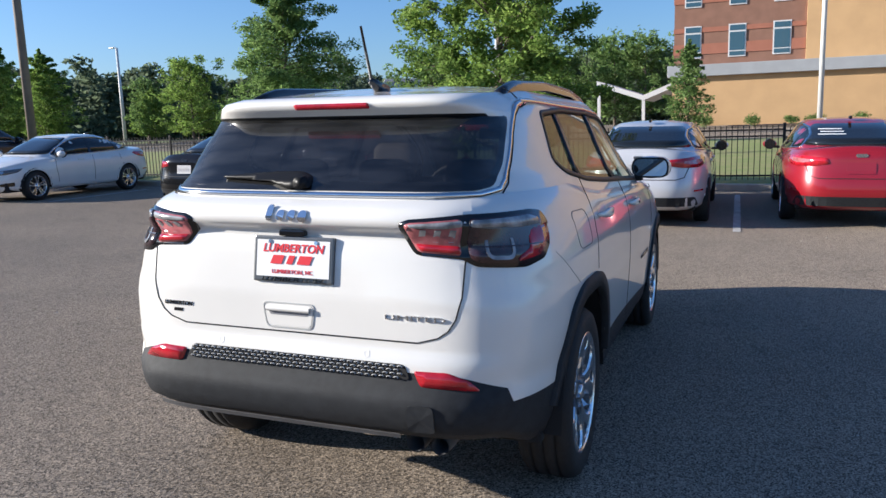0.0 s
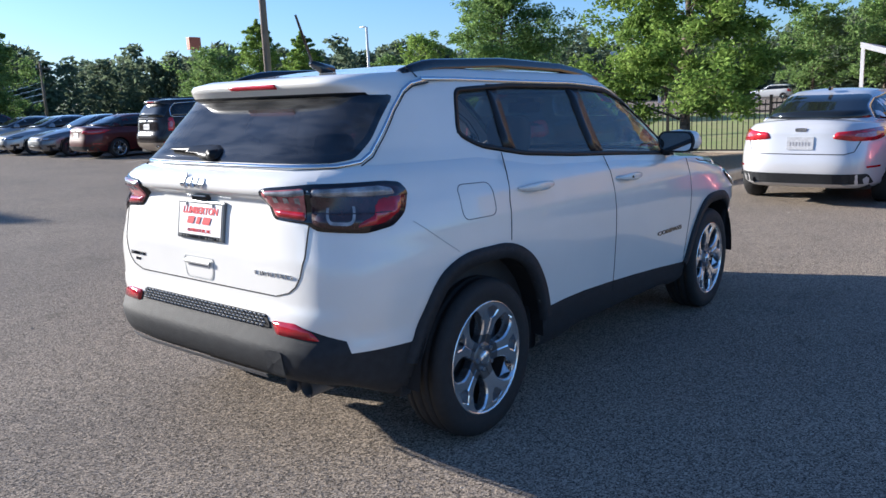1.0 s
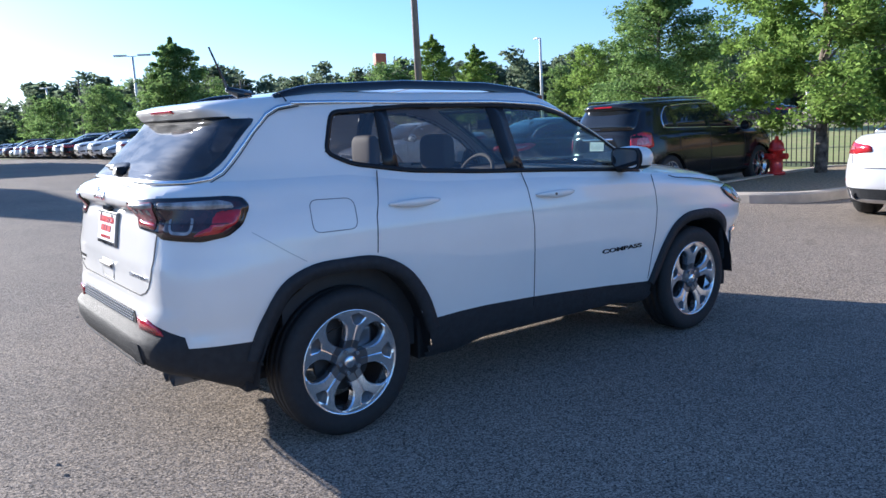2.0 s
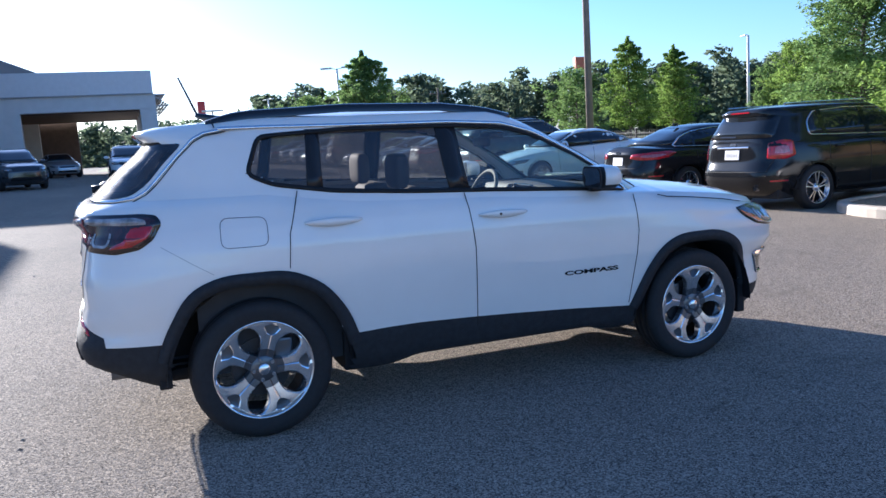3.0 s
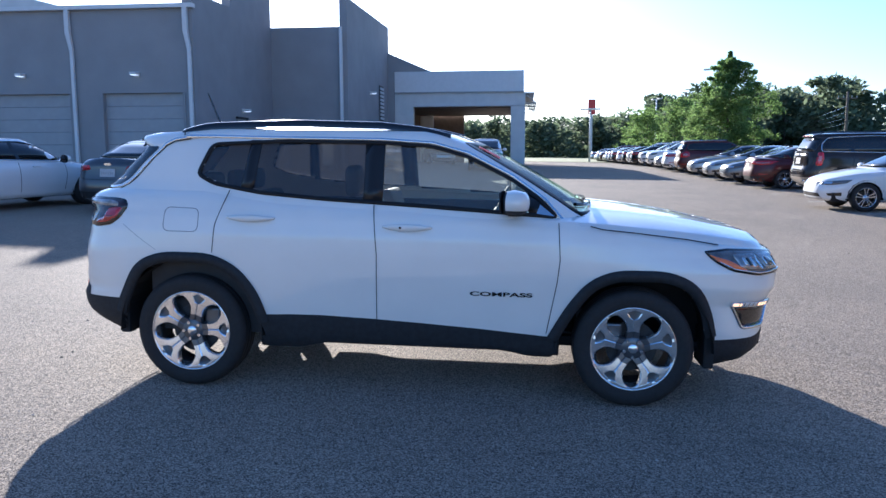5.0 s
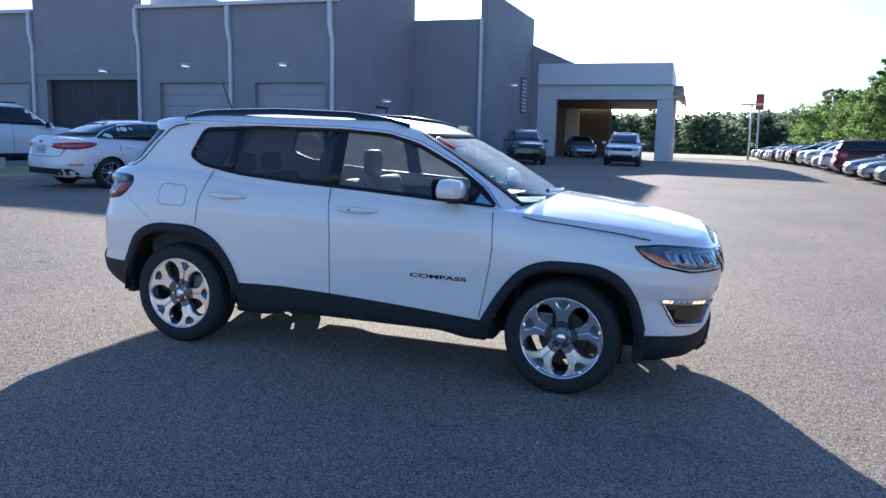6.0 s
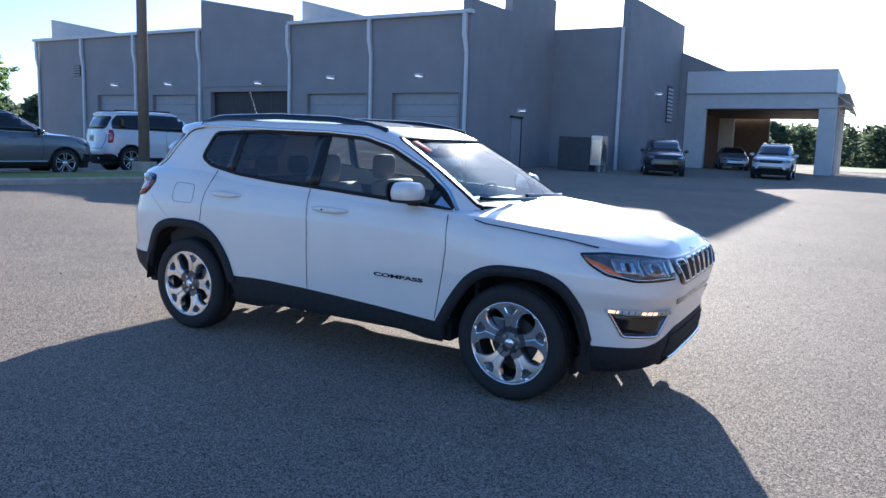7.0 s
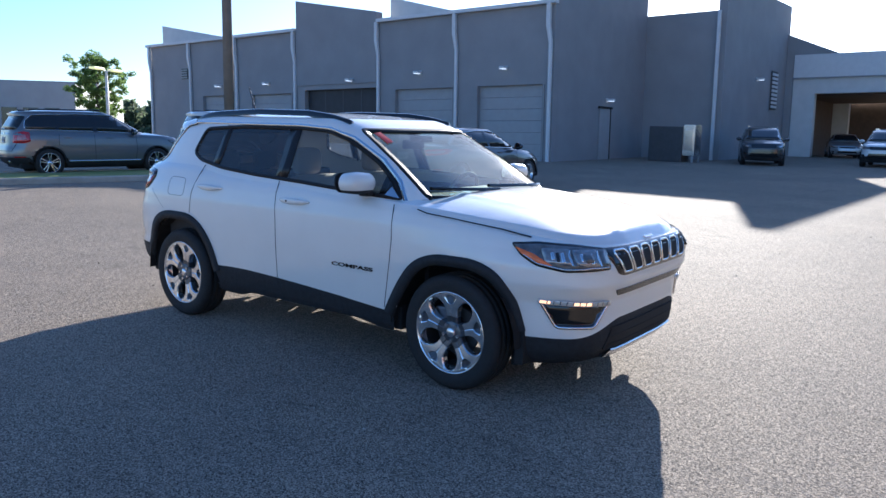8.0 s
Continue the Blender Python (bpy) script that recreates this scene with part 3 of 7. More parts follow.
    for y in (-1.318, 1.318):
        part("axle", cyl_bm((-0.7, y, 0.33), (0.7, y, 0.33), 0.045), M["dark_gap"], car)
        for sg in (1, -1):
            # wheel housing
            bm = bmesh.new()
            rows = []
            for k in range(15):
                a = math.pi * (k / 14)
                rows.append([bm.verts.new((sg * x, y + 0.45 * math.cos(a), 0.33 + 0.46 * math.sin(a))) for x in (0.50, 0.865)])
            for a, b in zip(rows, rows[1:]):
                bm.faces.new((a[0], a[1], b[1], b[0]))
            bm.faces.new([r[0] for r in rows])
            part("wheel_housing", bm, M["dark_gap"], car)
            wheel(car, sg * 0.765, y, 0.345, sg, spin=radians(76 if y < 0 else 90))
    for sg in (1, -1):
        sf, uf = S.side_fn(sg), S.side_fn(sg, True)
        for arch in (ARCH_R, ARCH_F):
            rounded = [arch[0]] + round_poly([arch[0]] + arch[1:-1] + [arch[-1]], 0.09)[5:-5] + [arch[-1]]
            part("wheel_arch_trim", band_bm(rounded, 0.062, lambda y, z, off, sf=sf: sf(y, z, off), 0.014, 0.03, False, -1.0), bp, car, "black plastic arch trim", True)
        for y0, y1, z0, z1 in ((-1.80, -1.74, 0.30, 0.50), (-0.90, -0.83, 0.255, 0.47), (0.83, 0.90, 0.27, 0.42), (1.725, 1.785, 0.23, 0.44)):
            part("arch_liner", box_bm(min(sg * 0.55, sg * 0.80), y0, z0, max(sg * 0.55, sg * 0.80), y1, z1, 0.012), M["dark_gap"], car)
        # seams
        for line in ([(-0.17, 0.415), (-0.172, 0.85), (-0.20, 1.135)], [(-1.085, 1.20), (-1.15, 1.0), (-1.165, 0.835)], [(0.82, 0.42), (0.872, 0.72), (0.885, 0.85), (0.872, 1.06)]):
            part("door_gap", band_bm(line, 0.0045, sf, 0.0015, 0.003, False, 0.0), M["dark_gap"], car)
        part("hood_gap", band_bm([(1.05, 1.045), (1.12, 1.028), (1.3, 1.012), (1.6, 0.978), (1.78, 0.948)], 0.006, sf, 0.002, 0.004, False, 0.0), M["dark_gap"], car)
        part("bumper_gap", band_bm([(-1.74, 0.985), (-1.60, 0.89), (-1.52, 0.84)], 0.003, sf, 0.0012, 0.003, False, 0.0), M["seam_grey"], car)
        # side glass and its frame
        d = round_poly(DLO, 0.05)
        part("window_trim", band_bm(d, 0.022, uf, 0.003, 0.012, True, 1.0), M["pillar_black"], car, "black window trim", True)
        chrome = [(-1.32, 1.275), (-1.245, 1.49), (-0.8, 1.517), (-0.2, 1.517), (0.12, 1.50), (0.335, 1.445), (0.61, 1.312), (0.795, 1.185), (0.9, 1.07)]
        part("chrome_strip", band_bm([(-1.42, 1.518), (-1.2, 1.52)] + chrome[2:], 0.016, uf, 0.007, 0.010, False, 0.0), M["chrome"], car, "thin bright strip above the side windows", True)
        for nm, poly, gm in (("quarter_window", [(-1.305, 1.285), (-1.19, 1.237), (-1.02, 1.213), (-0.985, 1.492), (-1.235, 1.473)], "glass_dark"),
                             ("rear_door_window", [(-0.965, 1.203), (-0.5, 1.163), (-0.255, 1.152), (-0.275, 1.495), (-0.935, 1.495)], "glass_dark"),
                             ("front_door_window", [(-0.175, 1.148), (0.45, 1.118), (0.72, 1.105), (0.70, 1.215), (0.58, 1.30), (0.325, 1.42), (0.12, 1.476), (-0.19, 1.494)], "glass_front")):
            part(nm, panel_bm(poly, uf, -0.006, 0.0, 0.08), M[gm], car, "", True).visible_shadow = False
        for nm, poly in (("pillar_cover", [(-1.03, 1.20), (-0.95, 1.19), (-0.925, 1.50), (-0.995, 1.50)]), ("pillar_cover", [(-0.27, 1.145), (-0.155, 1.138), (-0.165, 1.50), (-0.285, 1.505)]), ("mirror_base", [(0.70, 1.095), (0.86, 1.085), (0.76, 1.19), (0.69, 1.225)])):
            part(nm, panel_bm(poly, uf, 0.001, 0.008, 0.1), M["pillar_gloss"], car, "", True)
        part("chrome_corner", panel_bm([(0.745, 1.105), (0.85, 1.09), (0.765, 1.155)], uf, 0.006, 0.006), M["chrome"], car)
        # handles
        for key, y0, y1, z in (("rr" if sg > 0 else "rl", -1.075, -0.785, 1.045), ("fr" if sg > 0 else "fl", -0.14, 0.15, 1.015)):
            cup = round_poly([(y0 + 0.04, z - 0.035), (y1 - 0.04, z - 0.035), (y1 - 0.03, z + 0.03), (y0 + 0.03, z + 0.03)], 0.03)
            part("handle_recess", panel_bm(cup, sf, 0.0012, 0.0), M["white_paint"], doors["door_" + key])
            bm = bmesh.new()
            rows = []
            for k in range(13):
                t = k / 12
                y = y0 + (y1 - y0) * t
                bow = 0.004 + 0.034 * math.sin(math.pi * t) ** 0.6
                hh = 0.005 + 0.016 * math.sin(math.pi * t) ** 0.8
                x = S.side(y, z)
                rows.append([bm.verts.new((sg * (x + bow + 0.008 * math.cos(q)), y, z + hh * math.sin(q))) for q in (2 * math.pi * j / 8 for j in range(8))])
            for a, b in zip(rows, rows[1:]):
                for j in range(8):
                    bm.faces.new((a[j], a[(j + 1) % 8], b[(j + 1) % 8], b[j]))
            bm.faces.new(rows[0]), bm.faces.new(rows[-1][::-1])
            grip = part("handle", bm, wp, doors["door_" + key], "white door handle", True)
            if y1 > 0:
                xk = S.side(-0.03, z) + 0.042
                part("keyhole", cyl_bm((sg * xk, -0.03, z), (sg * (xk + 0.006), -0.03, z), 0.007, 0.007, 10), M["gloss_black"], grip)
        part("badge", text_bar(sf, sg), M["gloss_black"], doors["door_f" + ("r" if sg > 0 else "l")], "dark raised model name")
        if sg > 0:
            ff = round_poly([(-1.475, 0.955), (-1.255, 0.955), (-1.255, 1.09), (-1.47, 1.095)], 0.04)
            part("fuel_flap_gap", band_bm(ff, 0.0035, sf, 0.0015, 0.003, True, 0.0), M["seam_dark"], car)
        part("spoiler_gap", band_bm([(-1.435, 1.523), (-1.44, 1.545), (-1.445, 1.564)], 0.006, uf, 0.003, 0.005, False, 0.0), M["dark_gap"], car)
        # rail on the roof
        rail = [(-1.47, 1.545), (-1.42, 1.562), (-1.30, 1.590), (-0.75, 1.615), (-0.2, 1.608), (0.05, 1.582), (0.22, 1.543)]
        bm, rows = bmesh.new(), []
        for k in range(25):
            y = -1.47 + 1.69 * k / 24
            z = curve_at(rail, y)
            rows.append([bm.verts.new((sg * (0.545 + dx), y, z + dz)) for dx, dz in ((-0.02, -0.03), (-0.018, 0.006), (0, 0.014), (0.018, 0.006), (0.02, -0.03))])
        for a, b in zip(rows, rows[1:]):
            for j in range(4):
                bm.faces.new((a[j], a[j + 1], b[j + 1], b[j]))
        bm.faces.new(rows[0]), bm.faces.new(rows[-1][::-1])
        part("roof_rail", bm, M["gloss_black"], car, "black roof rail", True)
        # mirror
        mir = new("door_mirror")
        mir.parent = car
        mir.matrix_basis = pose(sg * 0.905, 0.61, 1.175)
        rings = []
        for i in range(15):
            ph = math.asin(-1 + 2 * i / 14)
            rings.append([(math.copysign(abs(math.cos(q)) ** 0.7, math.cos(q)) * math.cos(ph) ** 0.6 * 0.122, (math.copysign(abs(math.sin(q)) ** 0.8, math.sin(q)) * math.cos(ph) ** 0.6 * 0.085 + 0.01) if math.sin(q) > 0 else (0.055 * math.cos(ph) ** 0.4 + 0.01) * max(-1, math.sin(q) * 1.6) + 0.01, math.sin(ph) * 0.070) for q in (2 * math.pi * j / 24 for j in range(24))])
        for nm, white in (("mirror_cap", True), ("mirror_shell", False)):
            bm = bmesh.new()
            rows = [[bm.verts.new(p) for p in r] for r in rings]
            for i, (a, b) in enumerate(zip(rows, rows[1:])):
                for j in range(24):
                    q = [a[j], a[(j + 1) % 24], b[(j + 1) % 24], b[j]]
                    yc, zc = sum(v.co.y for v in q) / 4, sum(v.co.z for v in q) / 4
                    if (yc > -0.035 and zc > -0.042) == white:
                        bm.faces.new(q)
            bmesh.ops.delete(bm, geom=[v for v in bm.verts if not v.link_faces], context="VERTS")
            part(nm, bm, wp if white else bp, mir, "white mirror cap" if white else "black mirror housing", True)
        part("mirror_bezel", panel_bm(round_poly([(-0.112, -0.062), (0.112, -0.062), (0.112, 0.062), (-0.112, 0.062)], 0.055), lambda u, v, off, sg=sg: Vector((u, -0.062 - off - 0.12 * sg * u - 0.07 * v, v)), 0.0, 0.008, 0.1), bp, mir)
        part("mirror_glass", panel_bm(round_poly([(-0.101, -0.052), (0.101, -0.052), (0.101, 0.052), (-0.101, 0.052)], 0.045), lambda u, v, off, sg=sg: Vector((u, -0.063 - off - 0.12 * sg * u - 0.07 * v, v)), 0.001, 0.001, 0.1), M["mirror"], mir)
        part("mirror_arm", box_bm(min(-sg * 0.17, -sg * 0.05), -0.03, -0.085, max(-sg * 0.17, -sg * 0.05), 0.05, -0.055, 0.01), bp, mir)
    # tailgate: glass, lamps, plate and badges
    tf, gf, rg_fn = S.end_fn(False, True), S.end_fn(False), S.turn_fn(1, False, 1.2, True)
    part("rear_window", panel_bm(tail, rg_fn, 0.003, 0.0, 0.05), M["glass_tail"], gate_ob, "dark tinted rear window", True).visible_shadow = False
    part("rear_window_trim", band_bm(tail, 0.03, rg_fn, 0.001, 0.004, True, 1.0), M["gloss_black"], gate_ob, "", True)
    for sg in (1, -1):
        tu = S.turn_fn(sg, False, 1.2, True)
        part("chrome_sweep", band_bm([(0.0, 1.192), (0.5, 1.192), (0.82, 1.193), (0.93, 1.206), (0.98, 1.235), (1.05, 1.31), (1.13, 1.395), (1.22, 1.468), (1.30, 1.498), (1.46, 1.515), (1.62, 1.52)], 0.016, tu, 0.006, 0.008, False, 0.0), M["chrome"], car, "", True)
        part("sweep_gap", band_bm([(0.93, 1.190), (0.99, 1.220), (1.065, 1.298), (1.145, 1.388), (1.235, 1.458), (1.31, 1.486), (1.47, 1.502)], 0.005, tu, 0.004, 0.006, False, 0.0), M["dark_gap"], car)
        tl = S.turn_fn(sg, False, 1.3)
        outer = round_poly([(0.525, 1.106), (0.56, 1.122), (0.79, 1.138), (1.12, 1.138), (1.20, 1.13), (1.24, 1.095), (1.205, 1.02), (1.14, 0.978), (1.02, 0.960), (0.815, 0.972), (0.77, 0.996), (0.60, 1.006)], 0.02)
        lamp = part("tail_lamp", panel_bm(outer, tl, 0.004, 0.020, 0.05), M["gloss_black"], car, "smoked red tail lamp with a black rim", True)
        part("lens", panel_bm(round_poly([(0.548, 1.104), (0.572, 1.112), (0.767, 1.124), (0.767, 1.006), (0.612, 1.016)], 0.015), tl, 0.008, 0.006, 0.05), M["red_smoke"], lamp, "", True)
        part("lens", panel_bm(round_poly([(0.795, 1.125), (1.11, 1.126), (1.185, 1.12), (1.22, 1.09), (1.19, 1.025), (1.13, 0.988), (1.02, 0.972), (0.825, 0.984), (0.795, 1.0)], 0.02), tl, 0.008, 0.006, 0.05), M["smoke_lens"], lamp, "", True)
        part("clear_band", panel_bm(round_poly([(0.80, 1.120), (1.09, 1.123), (1.15, 1.112), (1.165, 1.09), (1.05, 1.088), (0.80, 1.098)], 0.01), tl, 0.011, 0.004, 0.05), M["clear_lens"], lamp, "", True)
        part("clear_band", panel_bm(round_poly([(0.565, 1.107), (0.767, 1.120), (0.767, 1.100), (0.70, 1.094), (0.575, 1.096)], 0.006), tl, 0.011, 0.004, 0.05), M["clear_lens"], lamp, "", True)
        part("red_lens", panel_bm(round_poly([(1.07, 1.08), (1.20, 1.082), (1.18, 1.03), (1.10, 0.992), (0.98, 0.982), (1.0, 1.0), (1.06, 1.02)], 0.015), tl, 0.011, 0.004, 0.05), M["red_lens"], lamp, "", True)
        part("red_lens", panel_bm(round_poly([(0.622, 1.020), (0.765, 1.012), (0.765, 1.036), (0.60, 1.042)], 0.008), tl, 0.011, 0.004, 0.05), M["red_lens"], lamp, "", True)
        bowl = round_poly([(0.86, 1.0), (0.97, 0.995), (0.975, 1.07), (0.865, 1.075)], 0.03)
        part("lamp_bowl", band_bm(bowl, 0.012, tl, 0.011, 0.004, True, 0.0), M["clear_lens"], lamp)
        for k in range(3):
            c0 = 0.612 + 0.055 * k
            part("lamp_cell", panel_bm(round_poly([(c0, 1.048), (c0 + 0.024, 1.048), (c0 + 0.024, 1.090), (c0, 1.090)], 0.005), tl, 0.011, 0.004), M["clear_lens"], lamp)
        for z0 in (1.035, 1.075):
            part("lamp_rib", band_bm([(0.80, z0), (1.0, z0 - 0.004), (1.14, z0 - 0.006)], 0.004, tl, 0.012, 0.004, False, 0.0), M["smoke_lens"], lamp)
        part("rear_reflector", panel_bm(round_poly([(0.578, 0.630), (0.70, 0.632), (0.774, 0.607), (0.813, 0.576), (0.602, 0.581)], 0.012), tl, 0.008, 0.012, 0.05), M["red_lens"], car, "red bumper reflector", True)
    part("high_brake_lamp", panel_bm(round_poly([(-0.155, 1.485), (0.155, 1.485), (0.155, 1.506), (-0.155, 1.506)], 0.01), tf, 0.022, 0.01, 0.05), M["red_lens"], car, "", True)
    # mesh insert in the bumper
    part("bumper_insert", panel_bm(round_poly([(-0.44, 0.60), (0.44, 0.60), (0.42, 0.648), (-0.42, 0.648)], 0.015), gf, 0.004, 0.01, 0.05), M["dark_gap"], car)
    bm = bmesh.new()
    for r in range(4):
        for c in range(32):
            x, z = -0.42 + c * 0.0262 + (r % 2) * 0.013, 0.605 + r * 0.0125
            y = -S.end(x, z) - 0.006
            vs = [bm.verts.new((x + 0.011 * math.cos(q), y, z + 0.005 * math.sin(q))) for q in (math.pi * j / 3 for j in range(6))]
            vi = [bm.verts.new((x + 0.007 * math.cos(q), y - 0.004, z + 0.003 * math.sin(q))) for q in (math.pi * j / 3 for j in range(6))]
            for j in range(6):
                bm.faces.new((vs[j], vs[(j + 1) % 6], vi[(j + 1) % 6], vi[j]))
    part("bumper_mesh", bm, M["steel_grey"], car)
    part("valance_strip", band_bm([(-0.60, 0.402), (0.0, 0.400), (0.40, 0.402)], 0.018, gf, 0.003, 0.008, False, 0.0), M["valance_grey"], car, "grey strip along the lower edge")
    part("tow_cover", panel_bm(round_poly([(0.44, 0.43), (0.53, 0.43), (0.53, 0.525), (0.44, 0.525)], 0.015), gf, 0.006, 0.010), bp, car)
    half_gap = [(0.612, 0.99), (0.608, 0.875), (0.59, 0.805), (0.565, 0.765), (0.53, 0.740), (0.46, 0.72)]
    for line in ([(-x, z) for x, z in half_gap] + half_gap[::-1],):
        part("tailgate_gap", band_bm(line, 0.0045, gf, 0.002, 0.004, False, 0.0, 0.02), M["dark_gap"], car)
    plate = part("number_plate", box_bm(-0.157, -2.104, 0.893, 0.157, -2.05, 1.052, 0.006), M["plate_frame"], gate_ob, "dealer plate in a dark frame")
    plate.matrix_basis = pose(0, -2.094, 0.972, -8.3) @ pose(0, 2.104, -0.972)
    pf = lambda v: Vector((v.x, -2.1065 - v.z, v.y + 0.974))
    part("plate_sheet", box_bm(-0.143, -2.1055, 0.912, 0.143, -2.10, 1.038, 0.0), M["plate_white"], plate)
    for x in (-0.09, 0.09):
        part("plate_screw", cyl_bm((x, -2.104, 1.032), (x, -2.109, 1.032), 0.008, 0.007, 8), M["chrome"], plate)
    text_part("plate_word", "LUMBERTON", 0.04, M["plate_red"], plate, lambda v: pf(v + Vector((0, 0.035, 0))), 0.001, 0.2, 0.24, 0.0008)
    bm = bmesh.new()
    for x0, x1 in ((-0.075, -0.03), (-0.012, 0.012), (0.03, 0.08)):
        vs = [bm.verts.new(pf(Vector((x, y, 0.002)))) for x, y in ((x0 - 0.012, -0.018), (x1 - 0.012, -0.018), (x1, 0.012), (x0, 0.012))]
        bm.faces.new(vs)
    part("plate_mark", bm, M["plate_red"], plate)
    text_part("plate_word", "LUMBERTON, NC", 0.02, M["plate_red"], plate, lambda v: pf(v + Vector((0, -0.045, 0))), 0.001, 0.0, 0.16)
    text_part("plate_frame_word", "LUMBERTON", 0.02, M["gloss_black"], plate, lambda v: pf(v + Vector((0, -0.071, 0.002))), 0.001, 0.2, 0.24)
    hx = -0.02
    part("tailgate_handle", panel_bm(round_poly([(hx - 0.085, 0.738), (hx + 0.085, 0.738), (hx + 0.098, 0.815), (hx - 0.098, 0.815)], 0.018), gf, 0.002, 0.004, 0.05), wp, gate_ob)
    part("handle_slot", panel_bm(round_poly([(hx - 0.072, 0.778), (hx + 0.072, 0.778), (hx + 0.08, 0.790), (hx - 0.08, 0.790)], 0.005), gf, 0.0035, 0.003, 0.05), M["grey_ink"], gate_ob)
    part("handle_lip", band_bm([(hx - 0.086, 0.800), (hx + 0.086, 0.800)], 0.016, gf, 0.014, 0.014, False, 0.0), wp, gate_ob, "", True)
    part("handle_frame", band_bm(round_poly([(hx - 0.09, 0.733), (hx + 0.09, 0.733), (hx + 0.103, 0.82), (hx - 0.103, 0.82)], 0.02), 0.004, gf, 0.0025, 0.003, True, 0.0), M["seam_grey"], gate_ob)
    part("camera_pod", box_bm(-0.055, -2.09, 1.052, 0.045, -2.06, 1.074, 0.006), M["gloss_black"], gate_ob)
    # the maker's badge is drawn as plain shapes
    bm = bmesh.new()
    for x0, w, z0, h in ((-0.090, 0.024, 1.106, 0.054), (-0.050, 0.030, 1.108, 0.036), (-0.008, 0.030, 1.108, 0.036), (0.034, 0.032, 1.104, 0.040)):
        tilt = 0.006
        ring_line = round_poly([(x0, z0), (x0 + w, z0), (x0 + w + tilt, z0 + h), (x0 + tilt, z0 + h)], 0.017)
        p2 = panel_bm(ring_line, gf, 0.006, 0.006)
        me = bpy.data.meshes.new("tmp")
        p2.to_mesh(me), p2.free(), bm.from_mesh(me), bpy.data.meshes.remove(me)
    part("maker_badge", bm, M["chrome"], gate_ob, "bright raised maker badge")
    text_part("trim_badge", "LIMITED", 0.03, M["chrome"], gate_ob, lambda v: Vector((v.x + 0.452, -S.end(v.x + 0.452, 0.80) - 0.003 - v.z, v.y * 0.75 + 0.80)), 0.002, 0.0, 0.21)
    text_part("dealer_badge", "LUMBERTON", 0.020, M["gloss_black"], gate_ob, lambda v: Vector((v.x - 0.493, -S.end(v.x - 0.493, 0.79) - 0.002 - v.z, v.y + 0.79)), 0.001, 0.2, 0.13, 0.0004)
    part("dealer_badge", panel_bm([(-0.515, 0.760), (-0.475, 0.760), (-0.472, 0.772), (-0.512, 0.772)], gf, 0.002, 0.002), M["gloss_black"], gate_ob)
    for x in (-0.30, 0.28):
        part("parking_sensor", panel_bm(round_poly([(x - 0.011, 0.659), (x + 0.011, 0.659), (x + 0.011, 0.681), (x - 0.011, 0.681)], 0.010), gf, 0.0008, 0.002), wp, car)
    # rear wiper
    bm = panel_bm(round_poly([(0.03, 1.212), (0.02, 1.250), (-0.03, 1.266), (-0.12, 1.266), (-0.345, 1.252), (-0.35, 1.244), (-0.14, 1.234), (-0.05, 1.210)], 0.012), tf, 0.020, 0.016, 0.04)
    cyl_bm((-0.01, -1.96, 1.228), (-0.01, -2.025, 1.228), 0.026, 0.022, 12, bm)
    part("rear_wiper", bm, M["pillar_black"], car, "parked black rear wiper", True)
    # aerial
    bm = cyl_bm((0.0, -1.34, 1.572), (0.0, -1.46, 1.610), 0.034, 0.013, 10)
    part("aerial_foot", bm, M["gloss_black"], car, "", True)
    part("aerial", cyl_bm((0.0, -1.44, 1.585), (0.0, -1.535, 1.815), 0.0075, 0.005, 8), M["gloss_black"], car)
    # exhaust
    for x in (0.41, 0.50):
        part("exhaust_pipe", lathe_pipe((x, -1.5, 0.345), (x, -2.01, 0.338), 0.035), M["valance_grey"], car, "", True)
    build_main_car_front(S, car)
    build_main_car_cabin(S, car)
    return car


def lathe_pipe(p, q, r):
    bm = cyl_bm(p, q, r, r, 16, None, False)
    cyl_bm(q, p, r * 0.88, r * 0.88, 16, bm, False)
    return bm


def text_bar(sf, sg):
    """Seven raised letter blocks in a row: the model name."""
    c = bpy.data.curves.new("name", "FONT")
    c.body, c.size, c.extrude, c.align_x, c.align_y, c.offset = "COMPASS", 0.05, 0.002, "CENTER", "CENTER", 0.0014
    ob = bpy.data.objects.new("tmp_text", c)
    scene.collection.objects.link(ob)
    bpy.context.view_layer.update()
    me = bpy.data.meshes.new_from_object(ob.evaluated_get(bpy.context.evaluated_depsgraph_get()))
    bpy.data.objects.remove(ob)
    bpy.data.curves.remove(c)
    xs = [v.co.x for v in me.vertices]
    f = 0.36 / (max(xs) - min(xs))
    for v in me.vertices:
        v.co = sf(0.555 + sg * v.co.x * f, 0.642 + v.co.y * 0.66, 0.003 + v.co.z)
    bm = bmesh.new()
    bm.from_mesh(me)
    bpy.data.meshes.remove(me)
    return bm


